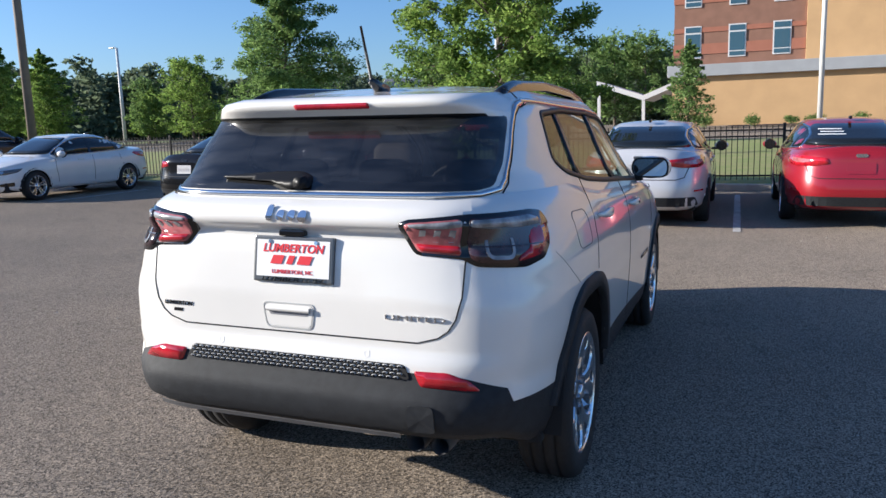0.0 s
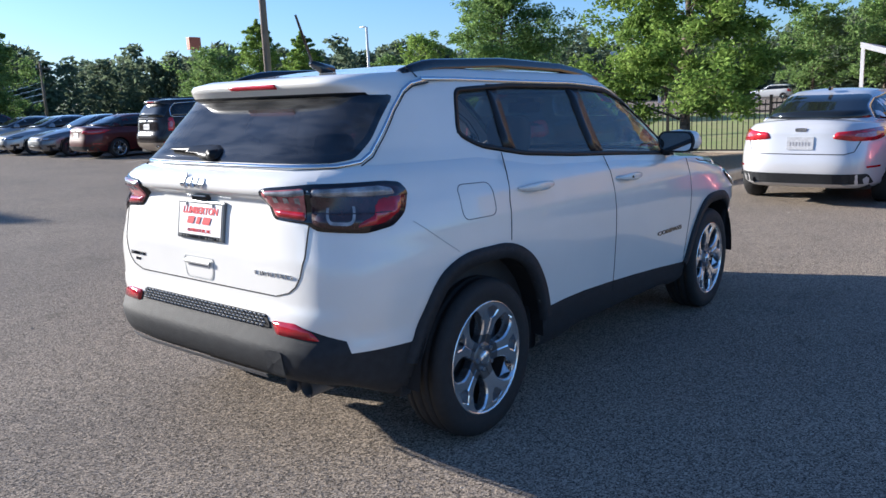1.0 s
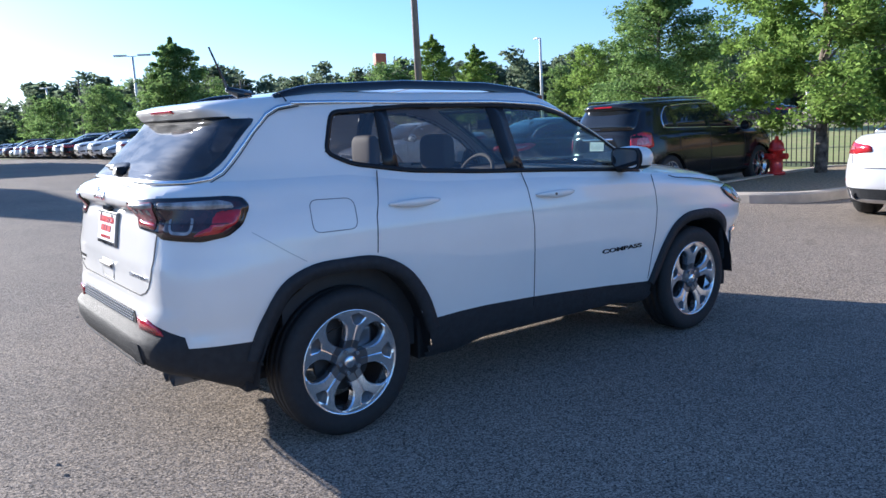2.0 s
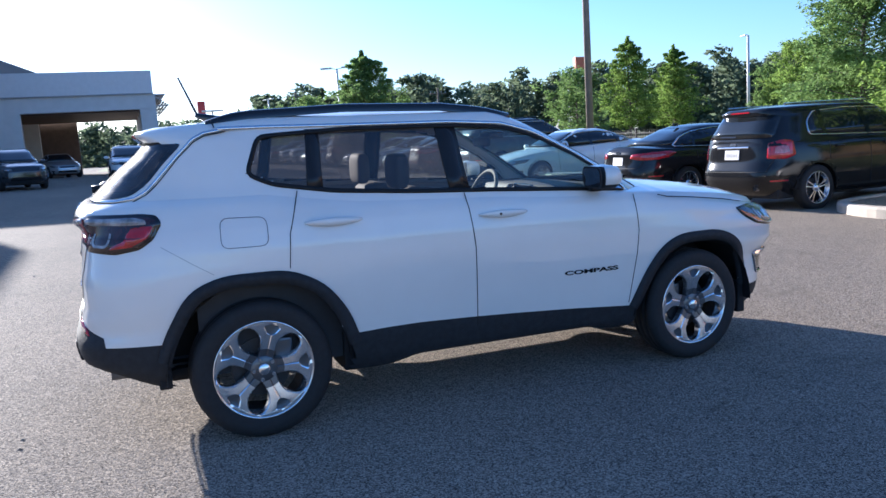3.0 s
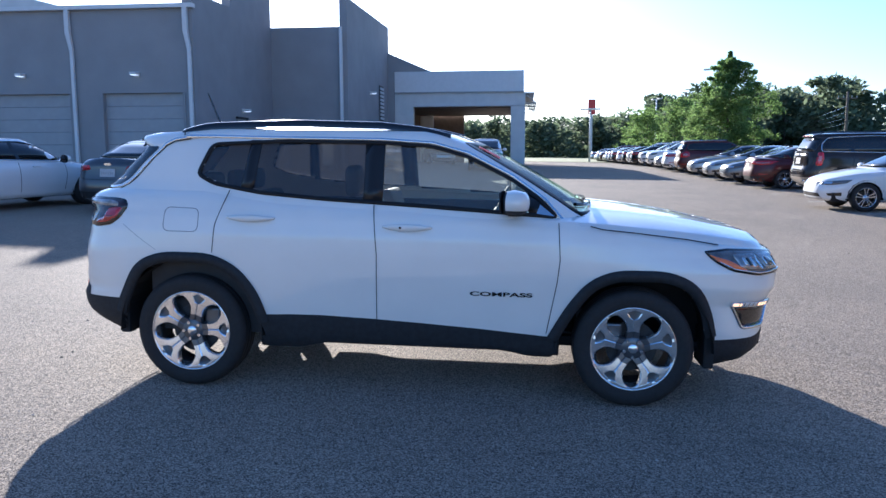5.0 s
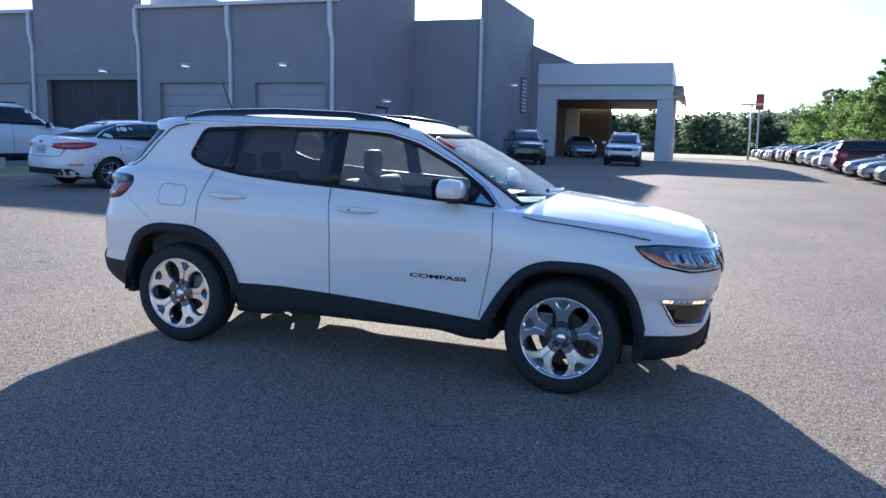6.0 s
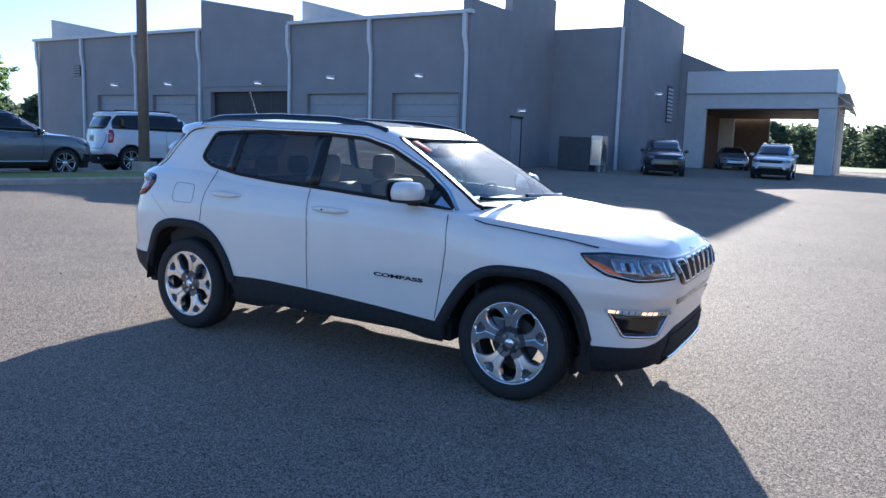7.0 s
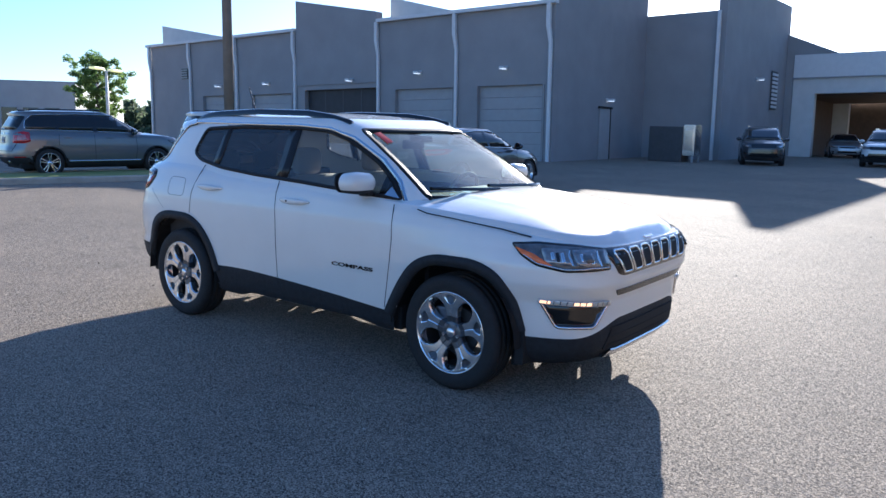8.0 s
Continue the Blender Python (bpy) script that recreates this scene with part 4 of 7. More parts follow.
def build_main_car_front(S, car):
    ff = S.end_fn(True)
    wp, bp = M["white_paint"], M["black_plastic"]
    for sg in (1, -1):
        tl = S.turn_fn(sg, True, 1.3)
        shape = round_poly([(1.29, 0.918), (1.10, 0.930), (0.86, 0.920), (0.66, 0.902), (0.655, 0.795), (0.78, 0.79), (0.95, 0.782), (1.12, 0.808), (1.22, 0.856)], 0.025)
        lamp = part("headlamp", panel_bm(shape, tl, 0.008, 0.03, 0.05), M["gloss_black"], car, "clear headlamp with a black rim and amber corner", True)
        part("lens", panel_bm(inset_poly(shape, 0.010), tl, 0.012, 0.004, 0.05), M["head_inner"], lamp, "", True)
        part("amber_lens", panel_bm(round_poly([(1.26, 0.90), (1.13, 0.868), (1.02, 0.815), (1.10, 0.818), (1.20, 0.858)], 0.01), tl, 0.016, 0.004, 0.04), M["amber_lens"], lamp, "amber turn signal", True)
        # two tall reflector bays, a projector between them and bright fins
        for a0, a1, z0, z1 in ((0.90, 1.06, 0.816, 0.902), (0.725, 0.875, 0.812, 0.898)):
            bay = round_poly([(a0, z0), (a1, z0 + 0.006), (a1 + 0.03, z1), (a0 + 0.01, z1)], 0.02)
            part("reflector_bay", panel_bm(bay, tl, 0.0155, 0.004, 0.04), M["bay_grey"], lamp, "", True)
            part("bay_fin", band_bm([(a0 + 0.004, z0 + 0.006), (a0 + 0.022, z0 + 0.05), (a0 + 0.014, z1 - 0.006)], 0.009, tl, 0.018, 0.004, False, 0.0), M["chrome"], lamp, "", True)
            for k in range(3):
                q = a0 + 0.045 + 0.03 * k
                part("reflector_facet", panel_bm(round_poly([(q, z0 + 0.016 + 0.006 * k), (q + 0.020, z0 + 0.014 + 0.006 * k), (q + 0.026, z1 - 0.022), (q + 0.004, z1 - 0.018)], 0.006), tl, 0.0175, 0.003, 0.04), M["gloss_black"] if k == 1 else M["chrome"], lamp, "", True)
        part("projector", panel_bm(round_poly([(0.768, 0.835), (0.835, 0.835), (0.84, 0.880), (0.772, 0.880)], 0.024), tl, 0.019, 0.004, 0.03), M["head_inner"], lamp, "", True)
        part("lamp_edge", band_bm([(1.20, 0.862), (1.11, 0.822), (0.95, 0.799), (0.84, 0.803), (0.80, 0.808), (0.675, 0.808)], 0.006, tl, 0.0165, 0.004, False, 0.0), M["chrome"], lamp, "", True)
        fog = round_poly([(1.085, 0.612), (0.62, 0.596), (0.72, 0.462), (0.975, 0.466)], 0.025)
        fl = part("fog_lamp", panel_bm(fog, tl, 0.004, 0.02, 0.05), M["gloss_black"], car, "fog lamp in a bright surround", True)
        part("chrome_surround", band_bm(fog, 0.014, tl, 0.012, 0.012, True, 0.0), M["chrome"], fl, "", True)
        part("daytime_lamp", panel_bm(round_poly([(1.095, 0.598), (0.61, 0.580), (0.61, 0.608), (1.095, 0.628)], 0.008), tl, 0.018, 0.008, 0.04), M["drl_lens"], fl, "lit daytime lamp", True)
        for a0, a1 in ((1.085, 1.02), (0.88, 0.76)):
            part("daytime_glow", panel_bm(round_poly([(a0, 0.563 + 0.037 * a0), (a1, 0.563 + 0.037 * a1), (a1, 0.580 + 0.037 * a1), (a0, 0.580 + 0.037 * a0)], 0.006), tl, 0.021, 0.004, 0.04), M["drl"], fl)
        for k in range(11):
            a0 = 0.64 + 0.04 * k
            part("lamp_rib", band_bm([(a0, 0.562 + 0.037 * a0), (a0, 0.584 + 0.037 * a0)], 0.006, tl, 0.0215, 0.004, False, 0.0), M["chrome_soft"], fl)
    gr = round_poly([(-0.50, 0.766), (-0.44, 0.746), (0.44, 0.746), (0.50, 0.766), (0.575, 0.902), (-0.575, 0.902)], 0.03)
    grille = part("grille", panel_bm(gr, ff, 0.006, 0.02, 0.05), M["gloss_black"], car, "black grille with seven bright-edged slots", True)
    for k in range(7):
        x = -0.441 + 0.147 * k
        slot = round_poly([(0.88 * x - 0.050, 0.765), (0.88 * x + 0.050, 0.765), (x + 0.057, 0.887), (x - 0.057, 0.887)], 0.024)
        part("slot", panel_bm(slot, ff, 0.0085, 0.004, 0.05), M["dark_gap"], grille)
        part("slot_ring", band_bm(slot, 0.011, ff, 0.010, 0.008, True, 0.0), M["chrome"], grille, "", True)
    bm = bmesh.new()
    for x0 in (-0.055, -0.026, 0.003, 0.032):
        p2 = band_bm(round_poly([(x0, 0.914), (x0 + 0.022, 0.914), (x0 + 0.022, 0.934), (x0, 0.934)], 0.008), 0.006, ff, 0.008, 0.004, True, 1.0)
        me = bpy.data.meshes.new("tmp")
        p2.to_mesh(me), p2.free(), bm.from_mesh(me), bpy.data.meshes.remove(me)
    part("maker_badge", bm, M["chrome"], car)
    part("upper_slot", panel_bm(round_poly([(-0.44, 0.630), (0.44, 0.630), (0.48, 0.668), (-0.48, 0.668)], 0.012), ff, 0.004, 0.01, 0.05), M["gloss_black"], car)
    part("lower_intake", panel_bm(round_poly([(-0.50, 0.315), (0.50, 0.315), (0.44, 0.445), (-0.44, 0.445)], 0.03), ff, 0.005, 0.01, 0.05), M["dark_gap"], car, "dark lower air intake")
    for z in (0.34, 0.39, 0.44):
        part("intake_slat", band_bm([(-0.46, z), (0.46, z)], 0.012, ff, 0.008, 0.006, False, 0.0), M["dark_gap"], car)
    part("skid_strip", band_bm([(-0.44, 0.288), (-0.38, 0.282), (0.38, 0.282), (0.44, 0.288)], 0.055, ff, 0.022, 0.026, False, 0.0), M["alloy"], car, "bright strip under the bumper", True)
    # front flap under the bumper
    part("air_dam", box_bm(-0.66, 1.62, 0.17, 0.66, 1.66, 0.28, 0.008), bp, car)


M["mirror"] = mat("mirror", (0.8, 0.82, 0.84), 0.03, metal=1.0)
M["pillar_black"] = mat("pillar_black", (0.012, 0.012, 0.013), 0.4, spec=0.2)
M["pillar_gloss"] = mat("pillar_gloss", (0.018, 0.018, 0.019), 0.2, spec=0.3)
M["plate_frame"] = mat("plate_frame", (0.16, 0.165, 0.17), 0.3, metal=0.7)
M["seam_dark"] = mat("seam_dark", (0.16, 0.16, 0.165), 0.5)
M["seam_grey"] = mat("seam_grey", (0.42, 0.42, 0.41), 0.5)
M["head_inner"] = mat("head_inner", (0.13, 0.135, 0.145), 0.12, coat=1.0, var=0.5, scale=18)
M["chrome_soft"] = mat("chrome_soft", (0.55, 0.56, 0.58), 0.2, metal=0.8, coat=1.0)
M["bay_grey"] = mat("bay_grey", (0.36, 0.365, 0.38), 0.22, metal=0.6, coat=1.0, var=0.4, scale=30)
M["drl_lens"] = mat("drl_lens", (0.55, 0.55, 0.53), 0.1, coat=1.0)


def headrest_bm(x, y, z, w, d, h):
    """A soft pillow: a rounded box that thins towards its rim."""
    bm = bmesh.new()
    bmesh.ops.create_uvsphere(bm, u_segments=20, v_segments=12, radius=1.0)
    for v in bm.verts:
        c = [math.copysign(abs(k) ** 0.55, k) for k in v.co]
        v.co = (x + w * c[0], y + d * c[1], z + h * c[2] * (1 + 0.06 * c[0] ** 2))
    return bm


def build_main_car_cabin(S, car):
    """Windscreen, wipers, and what shows through the glass."""
    wf = S.end_fn(True, True)
    shape = round_poly([(-0.69, 1.075), (0.69, 1.075), (0.558, 1.507), (-0.558, 1.507)], 0.05)
    part("windscreen", panel_bm(shape, wf, -0.004, 0.0, 0.06), M["glass_dew"], car, "windscreen with dew drops", True).visible_shadow = False
    part("windscreen_trim", band_bm(shape, 0.034, wf, 0.003, 0.006, True, 1.0), M["pillar_black"], car, "", True)
    part("windscreen_sticker", panel_bm([(0.455, 1.42), (0.515, 1.41), (0.50, 1.475), (0.445, 1.482)], wf, 0.004, 0.002), M["red_sticker"], car, "red sticker on the windscreen corner")
    part("cowl", panel_bm(round_poly([(-0.62, 1.06), (0.62, 1.06), (0.62, 1.095), (-0.62, 1.095)], 0.015), wf, 0.02, 0.022, 0.06), M["black_plastic"], car)
    for x0, x1 in ((-0.55, 0.12), (0.05, 0.62)):
        bm = bmesh.new()
        pts = []
        for k in range(9):
            t = k / 8
            x, z = x0 + (x1 - x0) * t, 1.125 + 0.025 * t
            pts.append(wf(x, z, 0.028))
        rings = [[bm.verts.new(p + Vector((0, 0.012 * math.cos(q), 0.012 * math.sin(q)))) for q in (math.pi * j / 3 for j in range(6))] for p in pts]
        for a, b in zip(rings, rings[1:]):
            for j in range(6):
                bm.faces.new((a[j], a[(j + 1) % 6], b[(j + 1) % 6], b[j]))
        part("wiper", bm, M["gloss_black"], car, "black windscreen wiper")
    for nm, p0, p1 in (("door_lining", (-0.77, -1.6, 0.33), (-0.74, 0.86, 1.06)), ("door_lining", (0.74, -1.6, 0.33), (0.77, 0.86, 1.06)), ("cabin_floor", (-0.6, -1.95, 0.345), (0.6, 1.0, 0.37)), ("load_cover", (-0.62, -1.93, 0.98), (0.62, -1.45, 1.0)), ("tailgate_lining", (-0.55, -1.97, 0.36), (0.55, -1.94, 1.14)), ("bulkhead", (-0.7, 1.0, 0.36), (0.7, 1.03, 1.05))):
        part(nm, box_bm(*p0, *p1, 0), M["interior"], car)
    part("inner_mirror", box_bm(-0.12, 0.30, 1.36, 0.12, 0.325, 1.425, 0.015), M["pillar_black"], car, "", True)
    part("mirror_pod", box_bm(-0.07, 0.33, 1.41, 0.07, 0.44, 1.455, 0.015), M["pillar_black"], car, "", True)
    part("roof_lining", panel_lining(S), M["interior_light"], car)
    part("dashboard", box_bm(-0.72, 0.62, 0.72, 0.72, 1.03, 1.10, 0.06), M["interior"], car, "", True)
    part("dash_screen", box_bm(-0.12, 0.60, 0.96, 0.12, 0.625, 1.10, 0.008), M["gloss_black"], car)
    # steering wheel at the left
    bm = bmesh.new()
    ctr, tilt = Vector((-0.37, 0.48, 1.02)), Matrix.Rotation(radians(-25), 3, "X")
    ring = []
    for k in range(24):
        a = 2 * math.pi * k / 24
        c = Vector((math.cos(a), 0, math.sin(a)))
        ring.append([bm.verts.new(ctr + tilt @ (c * (0.18 + 0.014 * math.cos(q)) + Vector((0, 0.014 * math.sin(q), 0)))) for q in (math.pi * j / 4 for j in range(8))])
    for k in range(24):
        a, b = ring[k], ring[(k + 1) % 24]
        for j in range(8):
            bm.faces.new((a[j], a[(j + 1) % 8], b[(j + 1) % 8], b[j]))
    for q in (0, 180, 270):
        c = Vector((math.cos(radians(q)), 0, math.sin(radians(q))))
        cyl_bm(ctr, ctr + tilt @ (c * 0.18), 0.025, 0.015, 8, bm)
    part("steering_wheel", bm, M["interior_light"], car, "", True)
    for x, y, nm, m_ in ((-0.37, -0.12, "front_seat", "cream_seat"), (0.37, -0.12, "front_seat", "cream_seat")):
        st = new(nm)
        st.parent = car
        st.matrix_basis = pose(x, y, 0.36)
        part("seat_cushion", box_bm(-0.25, -0.22, 0.0, 0.25, 0.32, 0.26, 0.06), M[m_], st, "", True)
        bm = box_bm(-0.24, -0.12, 0.18, 0.24, 0.02, 0.80, 0.05)
        bmesh.ops.rotate(bm, verts=bm.verts[:], cent=(0, -0.1, 0.2), matrix=Matrix.Rotation(radians(16), 3, "X"))
        part("seat_back", bm, M[m_], st, "", True)
        bm = headrest_bm(0.0, -0.295, 0.89, 0.13, 0.045, 0.10)
        part("headrest", bm, M[m_], st, "", True)
    rs = new("rear_bench")
    rs.parent = car
    rs.matrix_basis = pose(0, -1.05, 0.36)
    part("seat_cushion", box_bm(-0.66, -0.2, 0.0, 0.66, 0.3, 0.24, 0.06), M["dark_seat"], rs, "", True)
    bm = box_bm(-0.66, -0.14, 0.18, 0.66, 0.0, 0.78, 0.05)
    bmesh.ops.rotate(bm, verts=bm.verts[:], cent=(0, -0.1, 0.2), matrix=Matrix.Rotation(radians(16), 3, "X"))
    part("seat_back", bm, M["dark_seat"], rs, "", True)
    for x in (-0.4, 0.0, 0.4):
        part("headrest", headrest_bm(x, -0.29, 0.855, 0.12, 0.04, 0.075), M["dark_seat"], rs, "", True)


def panel_lining(S):
    bm = bmesh.new()
    rows = []
    for k in range(12):
        y = -1.7 + 1.85 * k / 11
        rows.append([bm.verts.new((0.53 * j / 4, y, S.at("ROOF", y) - 0.035 - 0.03 * abs(j / 4) ** 2)) for j in range(-4, 5)])
    for a, b in zip(rows, rows[1:]):
        for j in range(8):
            bm.faces.new((a[j], a[j + 1], b[j + 1], b[j]))
    return bm


M["interior_light"] = mat("interior_light", (0.22, 0.21, 0.19), 0.8, var=0.15, scale=10)
M["glass_dew"] = glass_mat("glass_dew", (0.62, 0.78, 0.71), 0.045, 0.07, 0.2, 0.006, 0.006)


# ---- other cars ----
def car_shell(kind):
    if kind == "sedan":
        return Shell(
            W=[(0.18, 0.80), (0.3, 0.88), (0.5, 0.915), (0.7, 0.92), (0.85, 0.90), (0.95, 0.86), (1.08, 0.78)],
            YF=[(0.18, 2.2), (0.3, 2.34), (0.45, 2.38), (0.6, 2.36), (0.7, 2.30), (0.8, 2.15), (0.95, 1.9)],
            YR=[(0.2, 2.25), (0.3, 2.40), (0.45, 2.47), (0.6, 2.46), (0.75, 2.42), (0.9, 2.40), (1.0, 2.40), (1.06, 2.36), (1.12, 2.28)],
            NF=[(0.3, 4.2), (0.9, 3.6)], NR=[(0.3, 4.6), (1.1, 4.4)],
            TOP=[(-2.5, 1.03), (-2.2, 1.035), (-1.6, 1.01), (-0.8, 0.97), (0.4, 0.94), (1.0, 0.92), (1.6, 0.86), (2.0, 0.78), (2.2, 0.72), (2.4, 0.66)],
            HOOD=[(-2.45, 1.05), (-2.3, 1.085), (-1.7, 1.09), (1.0, 1.0), (1.4, 0.96), (1.9, 0.86), (2.2, 0.76), (2.4, 0.68)],
            XG=[(0.88, 0.87), (0.98, 0.84), (1.1, 0.775), (1.25, 0.69), (1.38, 0.605), (1.42, 0.55)],
            GF=[(0.88, 1.35), (1.0, 1.12), (1.2, 0.68), (1.38, 0.22), (1.42, 0.08)],
            GR=[(0.88, 2.3), (1.05, 2.02), (1.15, 1.72), (1.3, 1.30), (1.38, 1.08), (1.42, 0.9)],
            NGF=[(1.0, 3.6), (1.4, 3.6)], NGR=[(1.0, 3.6), (1.4, 4.0)],
            ROOF=[(-1.2, 1.42), (-0.8, 1.452), (-0.4, 1.462), (0.0, 1.445), (0.2, 1.425)],
            cabin=(0.90, 1.42), roof_mid=-0.45,
            bottom=lambda x, y: 0.24, clad=lambda x, y: 0.30)
    return Shell(
        W=[(0.2, 0.80), (0.35, 0.90), (0.55, 0.925), (0.8, 0.93), (1.0, 0.91), (1.12, 0.875), (1.2, 0.84)],
        YF=[(0.2, 2.1), (0.35, 2.28), (0.5, 2.32), (0.75, 2.31), (0.95, 2.24), (1.05, 2.1)],
        YR=[(0.25, 2.15), (0.4, 2.34), (0.55, 2.38), (0.7, 2.36), (0.8, 2.31), (1.0, 2.29), (1.2, 2.26)],
        NF=[(0.3, 5.0), (1.0, 4.2)], NR=[(0.3, 5.0), (1.2, 5.2)],
        TOP=[(-2.4, 1.16), (-1.5, 1.14), (0, 1.10), (1.0, 1.06), (1.6, 1.03), (2.0, 0.98), (2.3, 0.92)],
        HOOD=[(-2.4, 1.17), (1.0, 1.14), (1.5, 1.11), (1.9, 1.06), (2.2, 0.98), (2.35, 0.92)],
        XG=[(1.04, 0.885), (1.12, 0.85), (1.3, 0.775), (1.5, 0.70), (1.6, 0.66), (1.65, 0.60)],
        GF=[(1.04, 1.35), (1.12, 1.2), (1.3, 0.86), (1.5, 0.48), (1.6, 0.28), (1.65, 0.1)],
        GR=[(1.04, 2.27), (1.2, 2.25), (1.4, 2.13), (1.55, 2.03), (1.58, 2.12), (1.62, 2.12), (1.65, 2.0)],
        NGF=[(1.0, 4.2), (1.65, 4.0)], NGR=[(1.0, 6.0), (1.65, 6.0)],
        ROOF=[(-2.1, 1.655), (-1.5, 1.69), (-0.6, 1.71), (-0.1, 1.69), (0.2, 1.66)],
        cabin=(1.05, 1.65), roof_mid=-0.9,
        bottom=lambda x, y: 0.27, clad=lambda x, y: 0.50 if abs(y) > 1.9 else 0.42)


def build_car(name, kind, paint, m, label, group="", clad=None, step=0.075, detail=True, plate=True, scale=(1, 1, 1), rim="alloy", glass_back=-1.95):
    """A parked car. Its middle between the axles stands at the pose m, and it faces +y of that pose."""
    S = car_shell(kind)
    car = empty(name, m, label, "car", group)
    car.scale = scale
    wb = 1.40 if kind == "sedan" else 1.42
    tr = 0.33 if kind == "sedan" else 0.36
    V, F, Z = S.build(step, (2, 12, 10))
    body, low, cab, hood = [], [], [], []
    for f, zone in zip(F, Z):
        p = [V[i] for i in f]
        cx, cy, cz = (sum(v[k] for v in p) / 4 for k in range(3))
        if abs(cx) > 0.5 and zone in ("body", "clad") and any(math.hypot(cy - y, cz - tr) < tr + 0.055 for y in (wb, -wb)):
            continue
        (low if zone == "clad" and clad else cab if zone in ("cabin", "roof") else hood if zone == "lid" else body).append(f)
    sub_mesh("body", V, body, paint, car)
    sub_mesh("hood_and_deck", V, hood, paint, car)
    sub_mesh("cabin", V, cab, paint, car)
    if low:
        sub_mesh("cladding", V, low, M["black_plastic"] if clad is True else clad, car)
    part("underbody", box_bm(-0.74, -2.1, 0.22, 0.74, 2.1, 0.45, 0.03), M["dark_gap"], car)
    for sg in (1, -1):
        sf, uf = S.side_fn(sg), S.side_fn(sg, True)
        for y in (-wb, wb):
            wheel(car, sg * 0.80, y, tr, sg, tr, tr * 0.70, 0.21, "plain", rim, 22)
            bm, rows = bmesh.new(), []
            for k in range(9):
                a = math.pi * k / 8
                rows.append([bm.verts.new((sg * x, y + (tr + 0.07) * math.cos(a), tr + (tr + 0.07) * math.sin(a))) for x in (0.55, 0.895)])
            for a, b in zip(rows, rows[1:]):
                bm.faces.new((a[0], a[1], b[1], b[0]))
            bm.faces.new([r[0] for r in rows])
            part("wheel_housing", bm, M["dark_gap"], car)
            arc = [(y + (tr + 0.05) * math.cos(math.pi * k / 12), tr + (tr + 0.05) * math.sin(math.pi * k / 12)) for k in range(13)]
            part("arch_lip", band_bm(arc, 0.03, sf, 0.006, 0.02, False, 0.0), M["black_plastic"] if clad else paint, car)
        if kind == "sedan":
            glass = [(-1.62, 1.065), (-0.3, 1.01), (0.75, 0.98), (0.86, 1.01), (0.62, 1.15), (0.2, 1.33), (-0.1, 1.375), (-0.6, 1.375), (-1.05, 1.32), (-1.35, 1.22)]
            bars = [[(-0.28, 1.0), (-0.20, 1.0), (-0.25, 1.385), (-0.33, 1.385)], [(-1.22, 1.03), (-1.16, 1.03), (-1.05, 1.33), (-1.10, 1.31)]]
            hz = 0.93
        else:
            gb = glass_back
            glass = [(gb, 1.20), (-0.3, 1.16), (0.85, 1.12), (0.98, 1.14), (0.72, 1.32), (0.40, 1.50), (0.2, 1.57), (-0.6, 1.59), (gb + 0.2, 1.55), (gb + 0.03, 1.40)]
            bars = [[(-0.28, 1.14), (-0.18, 1.14), (-0.22, 1.60), (-0.32, 1.60)], [(-1.22, 1.17), (-1.14, 1.17), (-1.14, 1.59), (-1.24, 1.59)]]
            hz = 1.05
        part("side_window", panel_bm(round_poly(glass, 0.06, 3), uf, 0.012, 0.016, 0.2), M["glass_far"], car, "", True)
        for b in bars:
            part("window_pillar", panel_bm(b, uf, 0.016, 0.004, 0.2), M["gloss_black"], car)
        if clad and kind == "suv":
            part("sill_strip", band_bm([(-0.95, 0.40), (0.95, 0.40)], 0.035, sf, 0.012, 0.014, False, 0.0), M["chrome"], car, "", True)
        if detail:
            part("window_strip", band_bm(round_poly(glass, 0.06, 3), 0.014, uf, 0.016, 0.018, True, -1.0), M["chrome"], car, "", True)
            for y in (-0.95, 0.12):
                part("handle", box_bm(sg * (S.side(y, hz - 0.06)) - 0.01, y - 0.09, hz - 0.075, sg * (S.side(y, hz - 0.06)) + 0.02 * sg + 0.005, y + 0.09, hz - 0.045, 0.008), paint, car)
            for ln in ([(-0.27, 0.36), (-0.27, hz + 0.02)], [(0.80, 0.38), (0.86, 0.7), (0.84, hz - 0.02)], [(-1.18, 0.80), (-1.16, hz + 0.02)]):
                part("door_gap", band_bm(ln, 0.008, sf, 0.003, 0.005, False, 0.0), M["dark_gap"], car)
            bm = bmesh.new()
            bmesh.ops.create_uvsphere(bm, u_segments=14, v_segments=8, radius=1, matrix=Matrix.LocRotScale((sg * 1.0, 0.78, hz + 0.09), None, (0.115, 0.075, 0.075)))
            part("door_mirror", bm, paint, car, "", True)
            part("mirror_back", cyl_bm((sg * 1.0, 0.735, hz + 0.09), (sg * 1.0, 0.70, hz + 0.09), 0.092, 0.088, 16), M["gloss_black"], car)
            part("mirror_arm", box_bm(min(sg * 0.84, sg * 0.96), 0.74, hz + 0.02, max(sg * 0.84, sg * 0.96), 0.80, hz + 0.06, 0.008), M["black_plastic"], car)
        # lamps
        tl, hl = S.turn_fn(sg, False, 1.3), S.turn_fn(sg, True, 1.3)
